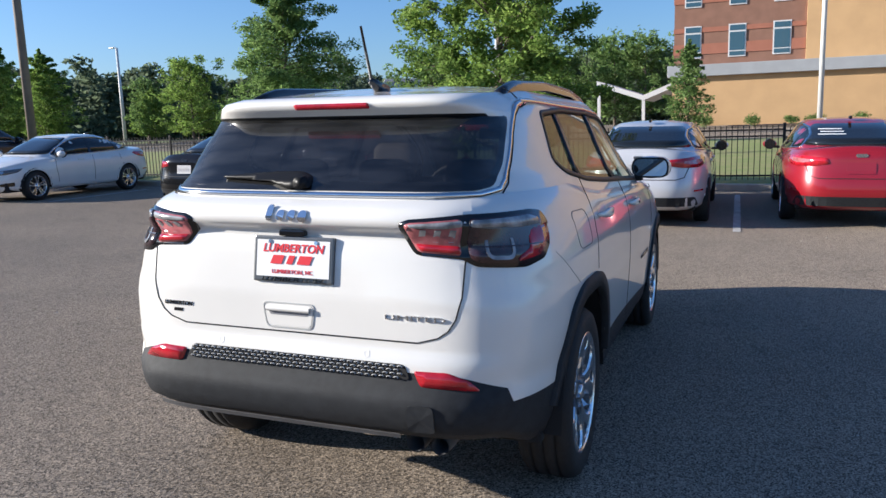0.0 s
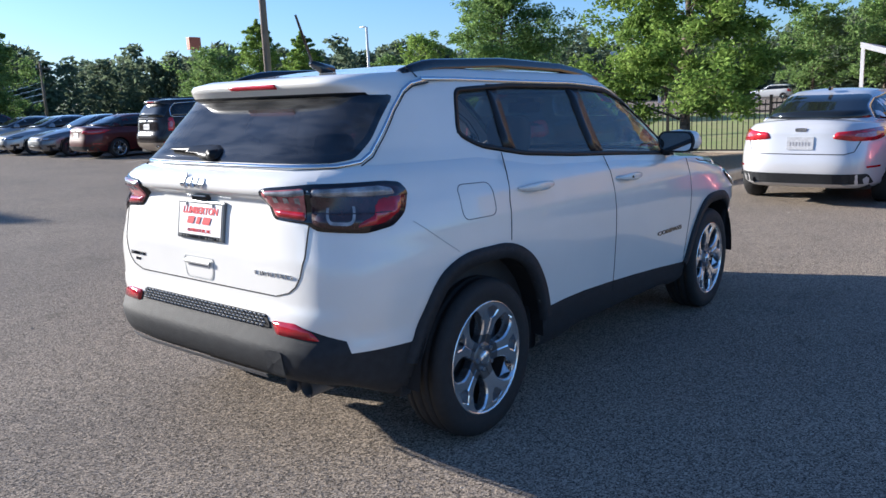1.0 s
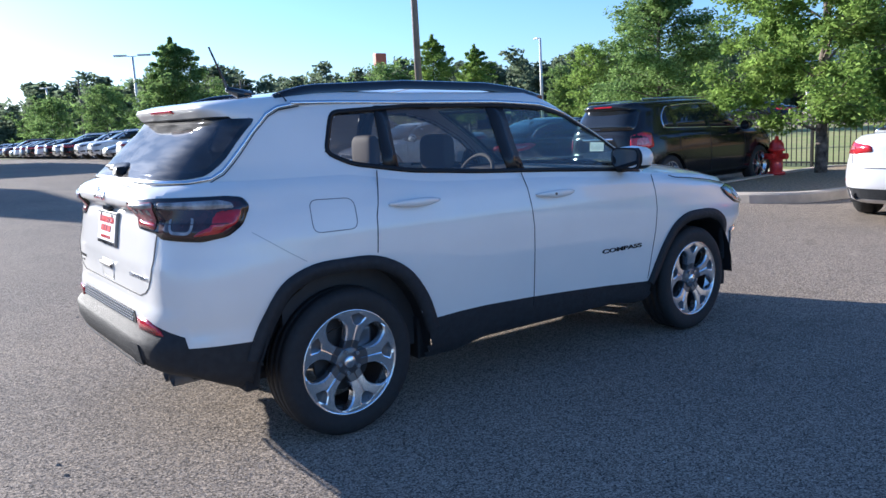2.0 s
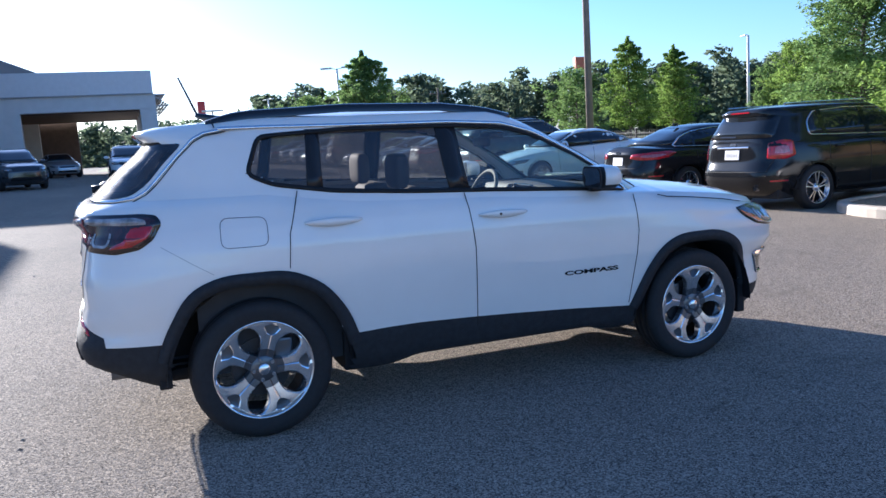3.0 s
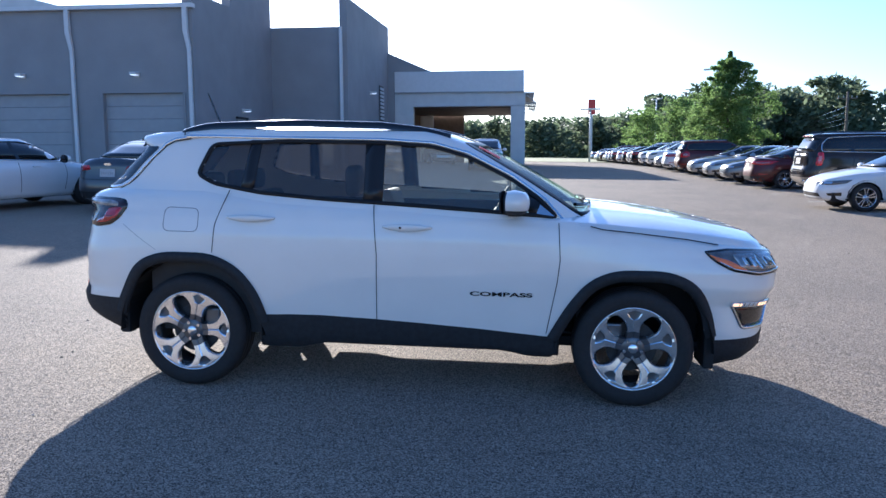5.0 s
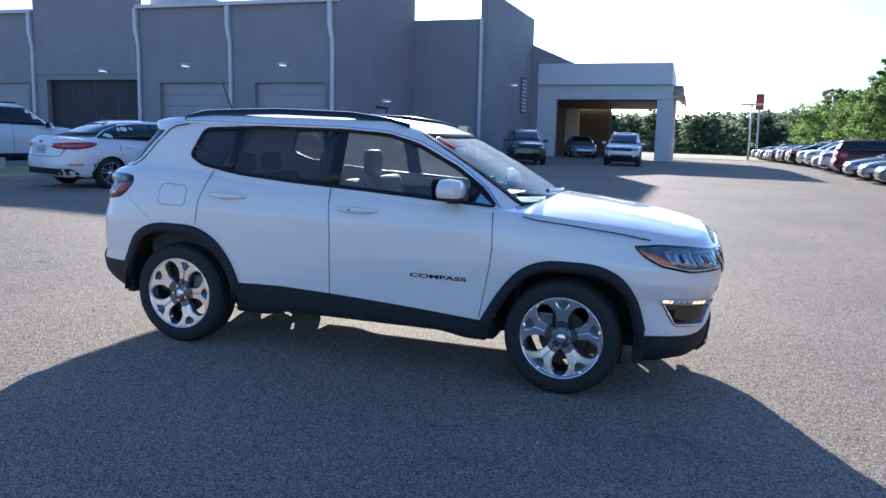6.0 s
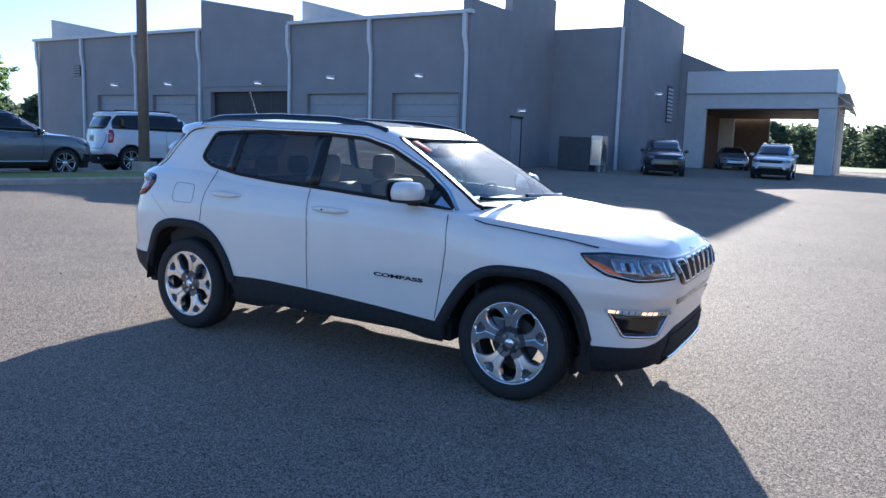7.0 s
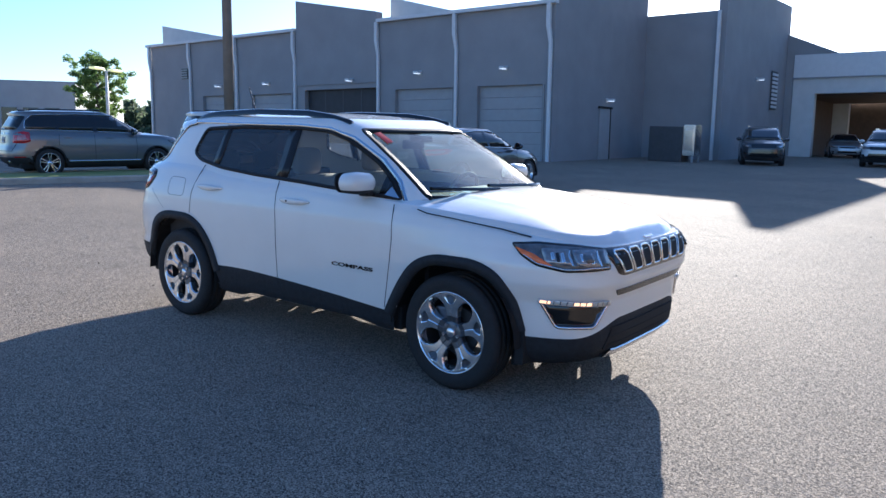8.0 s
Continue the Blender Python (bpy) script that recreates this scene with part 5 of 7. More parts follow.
        if kind == "sedan":
            tail = [(0.36, 0.860), (0.58, 0.828), (0.88, 0.826), (1.14, 0.862), (1.36, 0.945), (1.20, 0.982), (0.80, 0.972), (0.40, 0.938)]
            head = [(0.52, 0.62), (0.85, 0.615), (1.15, 0.66), (1.30, 0.745), (1.0, 0.725), (0.56, 0.69)]
        else:
            tail = [(0.70, 0.86), (1.0, 0.85), (1.16, 0.90), (1.12, 1.12), (0.95, 1.15), (0.72, 1.10)]
            if kind == "boxy":
                tail = [(0.88, 0.82), (1.04, 0.82), (1.08, 1.02), (1.03, 1.17), (0.90, 1.17)]
            head = [(0.56, 0.80), (0.9, 0.80), (1.15, 0.86), (1.22, 0.94), (0.9, 0.93), (0.58, 0.90)]
        lamp = part("tail_lamp", panel_bm(round_poly(tail, 0.03, 3), tl, 0.008, 0.02, 0.08), M["red_lens"], car, "red tail lamp", True)
        inner = [(sum(p[0] for p in tail) / len(tail) + (p[0] - sum(q[0] for q in tail) / len(tail)) * 0.5, sum(p[1] for p in tail) / len(tail) + (p[1] - sum(q[1] for q in tail) / len(tail)) * 0.4) for p in tail]
        part("lamp_core", panel_bm(inner, tl, 0.012, 0.004, 0.1), M["red_smoke"], lamp)
        part("headlamp", panel_bm(round_poly(head, 0.03, 3), hl, 0.008, 0.02, 0.08), M["head_inner"], car, "clear headlamp", True)
        part("lamp_bowl", panel_bm(round_poly([(head[0][0] + 0.1, head[0][1] + 0.02), (head[0][0] + 0.3, head[0][1] + 0.02), (head[0][0] + 0.32, head[0][1] + 0.075), (head[0][0] + 0.1, head[0][1] + 0.07)], 0.01), hl, 0.013, 0.005, 0.1), M["chrome_soft"], car)
        fz = 0.36 if kind == "sedan" else 0.5
        part("fog_lamp", panel_bm(round_poly([(0.75, fz), (1.05, fz), (1.05, fz + 0.09), (0.72, fz + 0.06)], 0.02), hl, 0.006, 0.01, 0.1), M["gloss_black"], car)
        part("reflector", panel_bm(round_poly([(0.75, 0.50), (1.02, 0.50), (1.02, 0.525), (0.75, 0.525)], 0.008), tl, 0.006, 0.01, 0.1), M["red_lens"], car)
    ef, eu, ff, fu = S.end_fn(False), S.end_fn(False, True), S.end_fn(True), S.end_fn(True, True)
    if kind == "sedan":
        part("rear_window", panel_bm(round_poly([(-0.66, 1.085), (0.66, 1.085), (0.50, 1.375), (-0.50, 1.375)], 0.06), eu, 0.016, 0.02, 0.12), M["glass_far"], car, "", True)
        part("windscreen", panel_bm(round_poly([(-0.70, 1.02), (0.70, 1.02), (0.53, 1.385), (-0.53, 1.385)], 0.06), fu, 0.016, 0.02, 0.12), M["glass_far"], car, "", True)
        part("grille", panel_bm(round_poly([(-0.40, 0.60), (0.40, 0.60), (0.44, 0.68), (-0.44, 0.68)], 0.02), ff, 0.006, 0.012, 0.1), M["gloss_black"], car)
        part("intake", panel_bm(round_poly([(-0.55, 0.28), (0.55, 0.28), (0.48, 0.42), (-0.48, 0.42)], 0.03), ff, 0.006, 0.012, 0.1), M["gloss_black"], car)
        part("rear_diffuser", panel_bm(round_poly([(-0.78, 0.30), (0.78, 0.30), (0.74, 0.43), (-0.74, 0.43)], 0.03), ef, 0.006, 0.012, 0.1), M["black_plastic"], car)
        pz = 0.80
        ends = ((-0.52, 0.33), (0.52, 0.33))
        part("aerial_fin", box_bm(-0.02, -1.05, 1.43, 0.02, -0.92, 1.48, 0.012), M["gloss_black"], car)
        part("trunk_gap", band_bm([(-0.70, 0.97), (-0.66, 0.85), (-0.60, 0.70), (-0.5, 0.67), (0.5, 0.67), (0.60, 0.70), (0.66, 0.85), (0.70, 0.97)], 0.01, ef, 0.003, 0.005, False, 0.0), M["dark_gap"], car)
    else:
        part("rear_window", panel_bm(round_poly([(-0.68, 1.19), (0.68, 1.19), (0.60, 1.535), (-0.60, 1.535)], 0.06), eu, 0.016, 0.02, 0.12), M["glass_far"], car, "", True)
        part("windscreen", panel_bm(round_poly([(-0.72, 1.14), (0.72, 1.14), (0.60, 1.61), (-0.60, 1.61)], 0.06), fu, 0.016, 0.02, 0.12), M["glass_far"], car, "", True)
        part("grille", panel_bm(round_poly([(-0.48, 0.78), (0.48, 0.78), (0.52, 0.92), (-0.52, 0.92)], 0.03), ff, 0.006, 0.012, 0.1), M["gloss_black"], car)
        part("intake", panel_bm(round_poly([(-0.6, 0.40), (0.6, 0.40), (0.5, 0.62), (-0.5, 0.62)], 0.03), ff, 0.006, 0.012, 0.1), M["gloss_black"], car)
        part("rear_wiper", band_bm([(-0.3, 1.225), (0.05, 1.215)], 0.02, eu, 0.02, 0.015, False, 0.0), M["gloss_black"], car)
        part("brake_lamp", panel_bm([(-0.2, 1.585), (0.2, 1.585), (0.2, 1.605), (-0.2, 1.605)], eu, 0.004, 0.008), M["red_lens"], car)
        pz = 0.93
        if kind == "suv" and not clad:
            part("tailgate_bar", band_bm([(-0.34, 1.045), (0.34, 1.045)], 0.035, ef, 0.012, 0.014, False, 0.0), M["chrome"], car, "", True)
        ends = ((0.5, 0.40),)
        for sg in (1, -1):
            part("roof_rail", cyl_bm((sg * 0.60, -1.8, 1.69), (sg * 0.60, 0.0, 1.70), 0.02, 0.02, 8), M["gloss_black"] if clad else M["chrome"], car)
        part("tailgate_gap", band_bm([(-0.72, 1.12), (-0.74, 0.9), (-0.68, 0.66), (0.68, 0.66), (0.74, 0.9), (0.72, 1.12)], 0.01, ef, 0.003, 0.005, False, 0.0), M["dark_gap"], car)
    for x, z in ends:
        part("exhaust_pipe", lathe_pipe((x, -2.1, z), (x, -S.end(x, z) - 0.015, z), 0.045), M["chrome"], car, "", True)
    part("maker_badge", panel_bm(round_poly([(-0.07, pz + 0.145), (0.07, pz + 0.145), (0.07, pz + 0.19), (-0.07, pz + 0.19)], 0.022), ef, 0.006, 0.008), M["chrome"], car)
    if plate:
        pl = part("number_plate", panel_bm([(-0.155, pz - 0.075), (0.155, pz - 0.075), (0.155, pz + 0.08), (-0.155, pz + 0.08)], ef, 0.012, 0.01), M["plate_grey"], car, "white plate with unreadable grey marks")
        for k in range(7):
            x = -0.12 + k * 0.036
            part("plate_mark", panel_bm([(x, pz - 0.03), (x + 0.012, pz - 0.03), (x + 0.012, pz + 0.02), (x, pz + 0.02)], ef, 0.015, 0.002), M["grey_ink"], pl)
    return car


def paint(name, c, metal=0.3, rough=0.3, coat=1.0):
    return mat(name, c, rough, metal=metal, coat=coat, spec=0.5 if coat > 0.6 else 0.2, var=0.06, scale=2)


P = {
    "white": paint("car_white", (0.74, 0.74, 0.74), 0.0), "pearl": paint("car_pearl", (0.62, 0.62, 0.64), 0.2), "red": paint("car_red", (0.30, 0.010, 0.018), 0.2),
    "black": mat("car_black", (0.010, 0.010, 0.011), 0.12, spec=0.45), "maroon": paint("car_maroon", (0.07, 0.012, 0.012), 0.0, 0.45, 0.5), "brown": mat("car_brown", (0.022, 0.018, 0.017), 0.14, spec=0.45),
    "grey": paint("car_grey", (0.16, 0.17, 0.18), 0.5), "silver": paint("car_silver", (0.42, 0.43, 0.44), 0.6), "slate": paint("car_slate", (0.03, 0.033, 0.04), 0.3), "iron": paint("car_iron", (0.065, 0.068, 0.075), 0.4), "tan": paint("car_tan", (0.34, 0.29, 0.23), 0.2),
}


# ---- ground ----
def ground_mat():
    m = bpy.data.materials.new("asphalt")
    m.use_nodes = True
    n, l = m.node_tree.nodes, m.node_tree.links
    b = n["Principled BSDF"]
    tc = n.new("ShaderNodeTexCoord")

    def noise_node(scale, detail=4, rough=0.5):
        t = n.new("ShaderNodeTexNoise")
        t.inputs["Scale"].default_value, t.inputs["Detail"].default_value, t.inputs["Roughness"].default_value = scale, detail, rough
        l.new(tc.outputs["Object"], t.inputs["Vector"])
        return t.outputs[0]

    def ramp(src, a, b_, ca, cb):
        r = n.new("ShaderNodeValToRGB")
        r.color_ramp.elements[0].position, r.color_ramp.elements[1].position = a, b_
        r.color_ramp.elements[0].color, r.color_ramp.elements[1].color = (*ca, 1), (*cb, 1)
        l.new(src, r.inputs[0])
        return r.outputs[0]

    def mixc(f, a, c, kind="MIX"):
        x = n.new("ShaderNodeMix")
        x.data_type, x.blend_type = "RGBA", kind
        if isinstance(f, float):
            x.inputs[0].default_value = f
        else:
            l.new(f, x.inputs[0])
        l.new(a, x.inputs[6])
        l.new(c, x.inputs[7])
        return x.outputs[2]

    v = n.new("ShaderNodeTexVoronoi")
    v.inputs["Scale"].default_value = 165
    l.new(tc.outputs["Object"], v.inputs["Vector"])
    grit = ramp(v.outputs["Color"], 0.14, 0.95, (0.055, 0.047, 0.038), (0.505, 0.428, 0.335))
    fine = ramp(noise_node(420, 2), 0.3, 0.72, (0.62, 0.62, 0.62), (1.3, 1.3, 1.3))
    pale = ramp(noise_node(70, 2), 0.66, 0.74, (1, 1, 1), (1.45, 1.42, 1.38))
    patch = ramp(noise_node(0.35, 6, 0.6), 0.3, 0.7, (0.84, 0.84, 0.86), (1.12, 1.1, 1.08))
    stain = ramp(noise_node(1.7, 5, 0.65), 0.28, 0.42, (0.78, 0.78, 0.78), (1, 1, 1))
    drip = ramp(noise_node(0.9, 3, 0.4), 0.22, 0.27, (0.62, 0.62, 0.63), (1, 1, 1))
    c = grit
    for layer in (fine, pale, patch, stain, drip):
        c = mixc(1.0, c, layer, "MULTIPLY")
    l.new(c, b.inputs["Base Color"])
    b.inputs["Roughness"].default_value = 0.85
    b.inputs["Diffuse Roughness"].default_value = 0.3
    b.inputs["Specular IOR Level"].default_value = 0.1
    # every grain has a facet of its own, a few of them glassy
    geo, sub, sc, add, nrm = n.new("ShaderNodeNewGeometry"), *(n.new("ShaderNodeVectorMath") for _ in range(4))
    sub.operation, sc.operation, add.operation, nrm.operation = "SUBTRACT", "MULTIPLY", "ADD", "NORMALIZE"
    v2 = n.new("ShaderNodeTexVoronoi")
    v2.inputs["Scale"].default_value = 120
    l.new(tc.outputs["Object"], v2.inputs["Vector"])
    sub.inputs[1].default_value, sc.inputs[1].default_value = (0.5, 0.5, 0.5), (0.34, 0.34, 0.0)
    l.new(v2.outputs["Color"], sub.inputs[0])
    l.new(sub.outputs[0], sc.inputs[0])
    l.new(geo.outputs["Normal"], add.inputs[0])
    l.new(sc.outputs[0], add.inputs[1])
    l.new(add.outputs[0], nrm.inputs[0])
    bp = n.new("ShaderNodeBump")
    bp.inputs["Strength"].default_value, bp.inputs["Distance"].default_value = 0.4, 0.003
    l.new(v.outputs["Distance"], bp.inputs["Height"])
    l.new(nrm.outputs[0], bp.inputs["Normal"])
    l.new(bp.outputs[0], b.inputs["Normal"])
    return m


M["asphalt"] = ground_mat()
M["line_paint"] = mat("line_paint", (0.55, 0.55, 0.52), 0.7, var=0.45, scale=9, bump=0.3, bscale=90)
M["concrete"] = mat("concrete", (0.50, 0.44, 0.36), 0.85, var=0.25, scale=4, bump=0.4, bscale=80)
M["grass_base"] = mat("grass_base", (0.20, 0.25, 0.06), 0.95, col2=(0.27, 0.26, 0.10), scale=1.5, bump=0.5, bscale=40)
M["mulch"] = mat("mulch", (0.42, 0.33, 0.22), 0.95, col2=(0.14, 0.10, 0.065), scale=22, bump=1.0, bscale=60)
M["far_field"] = mat("far_field", (0.16, 0.17, 0.06), 0.95, col2=(0.10, 0.13, 0.04), scale=0.05)


def sheet(name, xs, ys, material, lift=0.0, keep=None, label="", kind="structure", category=""):
    bm = bmesh.new()
    g = [[bm.verts.new((x, y, ground_z(x, y) + lift)) for x in xs] for y in ys]
    for j in range(len(ys) - 1):
        for i in range(len(xs) - 1):
            bm.faces.new((g[j][i], g[j][i + 1], g[j + 1][i + 1], g[j + 1][i]))
    ob = part(name, bm, material, None, "", True)
    return tagged(ob, label, category or name, "", kind)


def spread(a, b, step):
    k = max(1, round((b - a) / step))
    return [a + (b - a) * i / k for i in range(k + 1)]


far_x = [-900, -400, -200, -120] + spread(-90, 60, 3.0) + [90, 150, 300, 900]
far_y = [-900, -400, -200, -110] + spread(-70, 60, 3.0) + [80, 120, 200, 400, 900]
sheet("ground", far_x, far_y, M["asphalt"], 0.0, None, "weathered grey asphalt of the parking lot", category="asphalt")
# grass beyond the fence
sheet("grass_verge", [-120] + spread(-90, 60, 3) + [90], spread(13.0, 34, 1.5), M["grass_base"], 0.035, None, "mown green grass beyond the fence", category="grass")
sheet("far_grass", [-900, -300] + spread(-260, -70, 20), [-200, -80, -40, -20, 0, 10, 20, 40, 80, 200, 600], M["far_field"], 0.03, None, "dry green field beyond the lot", category="field")


def strip(name, x0, y0, x1, y1, w, material, lift=0.004, label="", h=0.0):
    """A painted line or kerb between two places on the ground."""
    d = Vector((x1 - x0, y1 - y0))
    n = Vector((-d.y, d.x)).normalized() * w / 2
    k = max(1, int(d.length / 0.8))
    bm, rows = bmesh.new(), []
    for i in range(k + 1):
        p = Vector((x0, y0)) + d * i / k
        a, b = p + n, p - n
        za, zb = ground_z(a.x, a.y), ground_z(b.x, b.y)
        if h:
            q = n * (1 - 0.025 / (w / 2))
            a2, b2 = p + q, p - q
            rows.append([bm.verts.new(c) for c in ((a.x, a.y, za - 0.05), (a.x, a.y, za + h - 0.025), (a2.x, a2.y, za + h), (b2.x, b2.y, zb + h), (b.x, b.y, zb + h - 0.025), (b.x, b.y, zb - 0.05))])
        else:
            rows.append([bm.verts.new((a.x, a.y, za + lift)), bm.verts.new((b.x, b.y, zb + lift))])
    for a, b in zip(rows, rows[1:]):
        for j in range(len(a) - 1):
            bm.faces.new((a[j], a[j + 1], b[j + 1], b[j]))
    if h:
        bm.faces.new(rows[0]), bm.faces.new(rows[-1][::-1])
    ob = part(name, bm, material, None, "", False)
    return tagged(ob, label, "kerb" if h else "line", "", "structure")


for x in (1.47, 4.25, -9.9, -12.8, -16.4, -19.6, -23.0, -26.2, -29.4, -32.6, -36, -39.4):
    strip("bay_line", x, 6.4, x, 11.4, 0.10, M["line_paint"], 0.004, "worn white bay line on the asphalt")
strip("kerb_fence", -90, 12.5, -4.1, 12.5, 0.15, M["concrete"], 0, "pale concrete kerb along the fence", 0.13)
strip("kerb_fence", -1.4, 12.5, 40, 12.5, 0.15, M["concrete"], 0, "pale concrete kerb along the fence", 0.13)


def island(name, pts, material, kerb_label, label):
    """A raised bed inside a kerb."""
    pts = round_poly(pts, 0.8, 6)
    bm = bmesh.new()
    vs = [bm.verts.new((x, y, ground_z(x, y) + 0.12)) for x, y in pts]
    bmesh.ops.triangulate(bm, faces=[bm.faces.new(vs)])
    tagged(part(name, bm, material), label, "bed", "", "structure")
    bm, rows = bmesh.new(), []
    inn = inset_poly(pts, 0.16)
    for (x, y), (u, v) in zip(pts, inn):
        z = ground_z(x, y)
        mx, my = x + (u - x) * 0.15, y + (v - y) * 0.15
        rows.append([bm.verts.new((x, y, z - 0.05)), bm.verts.new((x, y, z + 0.12)), bm.verts.new((mx, my, z + 0.15)), bm.verts.new((u, v, z + 0.15)), bm.verts.new((u, v, z + 0.05))])
    for k in range(len(rows)):
        a, b = rows[k - 1], rows[k]
        for j in range(4):
            bm.faces.new((a[j], a[j + 1], b[j + 1], b[j]))
    tagged(part("kerb_" + name, bm, M["concrete"]), kerb_label, "kerb", "", "structure")


island("mulch_bed", [(-4.12, 13.6), (-4.12, 8.9), (-3.75, 7.95), (-2.7, 7.5), (-1.75, 7.95), (-1.45, 9.2), (-1.45, 13.6)], M["mulch"], "curved pale concrete kerb of the tree bed", "dark mulch bed under the tree")
island("grass_bed", [(-2.0, -15.0), (-12.5, -11.2), (-15.0, -14.0), (-9.5, -16.2), (-4.0, -17.8)], M["grass_base"], "pale concrete kerb of the grass bed", "sunlit grass bed beside the drive")


# ---- workshop ----
M["wall_grey"] = mat("wall_grey", (0.30, 0.295, 0.30), 0.8, var=0.12, scale=0.8, bump=0.3, bscale=12)
M["porch_brown"] = mat("porch_brown", (0.10, 0.068, 0.048), 0.7, var=0.25, scale=3)
M["ledge_grey"] = mat("ledge_grey", (0.36, 0.37, 0.38), 0.7, var=0.1, scale=1)
M["wall_white"] = mat("wall_white", (0.62, 0.62, 0.60), 0.7, var=0.08, scale=2)
M["trim_white"] = mat("trim_white", (0.66, 0.66, 0.66), 0.5, var=0.06, scale=4)
M["cabinet_dark"] = mat("cabinet_dark", (0.07, 0.072, 0.08), 0.6, var=0.2, scale=5)
M["roll_door"] = mat("roll_door", (0.36, 0.36, 0.365), 0.6, var=0.08, scale=3)
M["dull_glass"] = mat("dull_glass", (0.035, 0.036, 0.042), 0.55, var=0.3, scale=2)
M["dark_glass"] = mat("dark_glass", (0.02, 0.022, 0.025), 0.08, coat=0.5)
BX = -24.7


def block(name, a, b, material, label, bevel=0.0):
    return tagged(part(name, box_bm(*a, *b, bevel), material), label, "wall", "", "structure")


def slab(name, pts, y0, y1, label):
    """An upright wall of the outline pts (x, z), from y0 to y1."""
    bm = bmesh.new()
    sheets = [[bm.verts.new((x, y, z)) for x, z in pts] for y in (y0, y1)]
    for vs in sheets:
        bm.faces.new(vs)
    for i in range(len(pts)):
        j = (i + 1) % len(pts)
        bm.faces.new((sheets[0][i], sheets[0][j], sheets[1][j], sheets[1][i]))
    return tagged(part(name, bm, M["wall_grey"]), label, "wall", "", "structure")


M["lamp_white"] = mat("lamp_white", (0.8, 0.8, 0.78), 0.4, emit=(1.0, 0.97, 0.9), estr=0.45)


def facade():
    zb, eave = 0.2, 7.2
    doors = [(-16.45, -12.95, 3.9), (-21.4, -17.77, 3.9), (-27.9, -22.6, 4.05), (-32.4, -28.95, 3.92), (-37.1, -33.6, 3.95)]
    bm = bmesh.new()
    edge = [(-42.6, zb)]
    for y0, y1, t in sorted(doors):
        edge += [(y0, zb), (y0, t), (y1, t), (y1, zb)]
    edge += [(-12.5, zb), (-12.5, eave), (-42.6, eave)]
    sheets = [[bm.verts.new((x, y, z)) for y, z in edge] for x in (BX - 0.4, BX)]
    for vs in sheets:
        bm.faces.new(vs)
    for i in range(len(edge)):
        j = (i + 1) % len(edge)
        bm.faces.new((sheets[0][i], sheets[0][j], sheets[1][j], sheets[1][i]))
    tagged(part("wall_workshop", bm, M["wall_grey"]), "dark grey rendered workshop wall with door openings", "wall", "", "structure")
    for k, (y0, y1, t) in enumerate(doors):
        if k == 2:
            door = tagged(new("door_%d" % (k + 1)), "dark glazed workshop entrance", "door", "", "structure")
            door.matrix_basis = pose(BX - 0.3, (y0 + y1) / 2, 0)
            h = (y1 - y0) / 2
            for i in range(4):
                part("pane", box_bm(-0.02, -h + i * h / 2 + 0.04, 0.3, 0.02, -h + (i + 1) * h / 2 - 0.04, t, 0), M["dull_glass"], door)
            for i in range(5):
                part("mullion", box_bm(-0.05, -h + i * h / 2 - 0.04, 0.3, 0.03, -h + i * h / 2 + 0.04, t, 0), M["cabinet_dark"], door)
            continue
        door = tagged(new("door_%d" % (k + 1)), "closed grey sectional roller door", "door", "", "structure")
        door.matrix_basis = pose(BX - 0.22, (y0 + y1) / 2, 0)
        h, n = (y1 - y0) / 2, 7
        for i in range(n):
            za, zc = 0.3 + (t - 0.3) * i / n, 0.3 + (t - 0.3) * (i + 1) / n
            part("door_panel", box_bm(-0.03, -h, za + 0.004, 0.03, h, zc - 0.004, 0.01), M["roll_door"], door)
        part("door_backing", box_bm(-0.06, -h, 0.3, -0.035, h, t, 0), M["dark_gap"], door)
        for y in (-h, h):
            part("door_jamb", box_bm(-0.05, y - 0.05, 0.2, 0.26, y + 0.05, t, 0), M["wall_grey"], door)
    # eaves gutter
    for y0, y1 in ((-42.9, -28.5), (-22.5, -12.4)):
        block("trim_gutter", (BX - 0.1, y0, eave), (BX + 0.22, y1, eave + 0.16), M["trim_white"], "pale metal eaves gutter")
    # raised wall over the glazed entrance, with a sloping top
    bm = bmesh.new()
    for x in (BX - 0.4, BX + 0.06):
        bm.faces.new([bm.verts.new((x, y, z)) for y, z in ((-28.5, 4.3), (-22.6, 4.3), (-22.6, 7.75), (-28.5, 8.80))])
    bm.verts.ensure_lookup_table()
    for i in range(4):
        bm.faces.new((bm.verts[i], bm.verts[(i + 1) % 4], bm.verts[4 + (i + 1) % 4], bm.verts[4 + i]))
    tagged(part("wall_raised", bm, M["wall_grey"]), "dark grey raised wall with a sloping top", "wall", "", "structure")
    # pale sloping roof ends behind the gutter
    for y0, y1, za, zc in ((-42.6, -33.5, 8.7, 7.1), (-22.5, -16.9, 8.55, 7.15)):
        bm = bmesh.new()
        for x in (BX - 1.2, BX - 0.9):
            bm.faces.new([bm.verts.new((x, y, z)) for y, z in ((y0, 6.8), (y1, 6.8), (y1, zc), (y0, za))])
        bm.verts.ensure_lookup_table()
        for i in range(4):
            bm.faces.new((bm.verts[i], bm.verts[(i + 1) % 4], bm.verts[4 + (i + 1) % 4], bm.verts[4 + i]))
        tagged(part("wall_parapet", bm, M["wall_white"]), "pale sloping parapet above the workshop", "wall", "", "structure")
    block("wall_back", (BX - 22, -42.6, 0.2), (BX - 0.4, -42.2, 7.0), M["wall_grey"], "dark grey end wall")
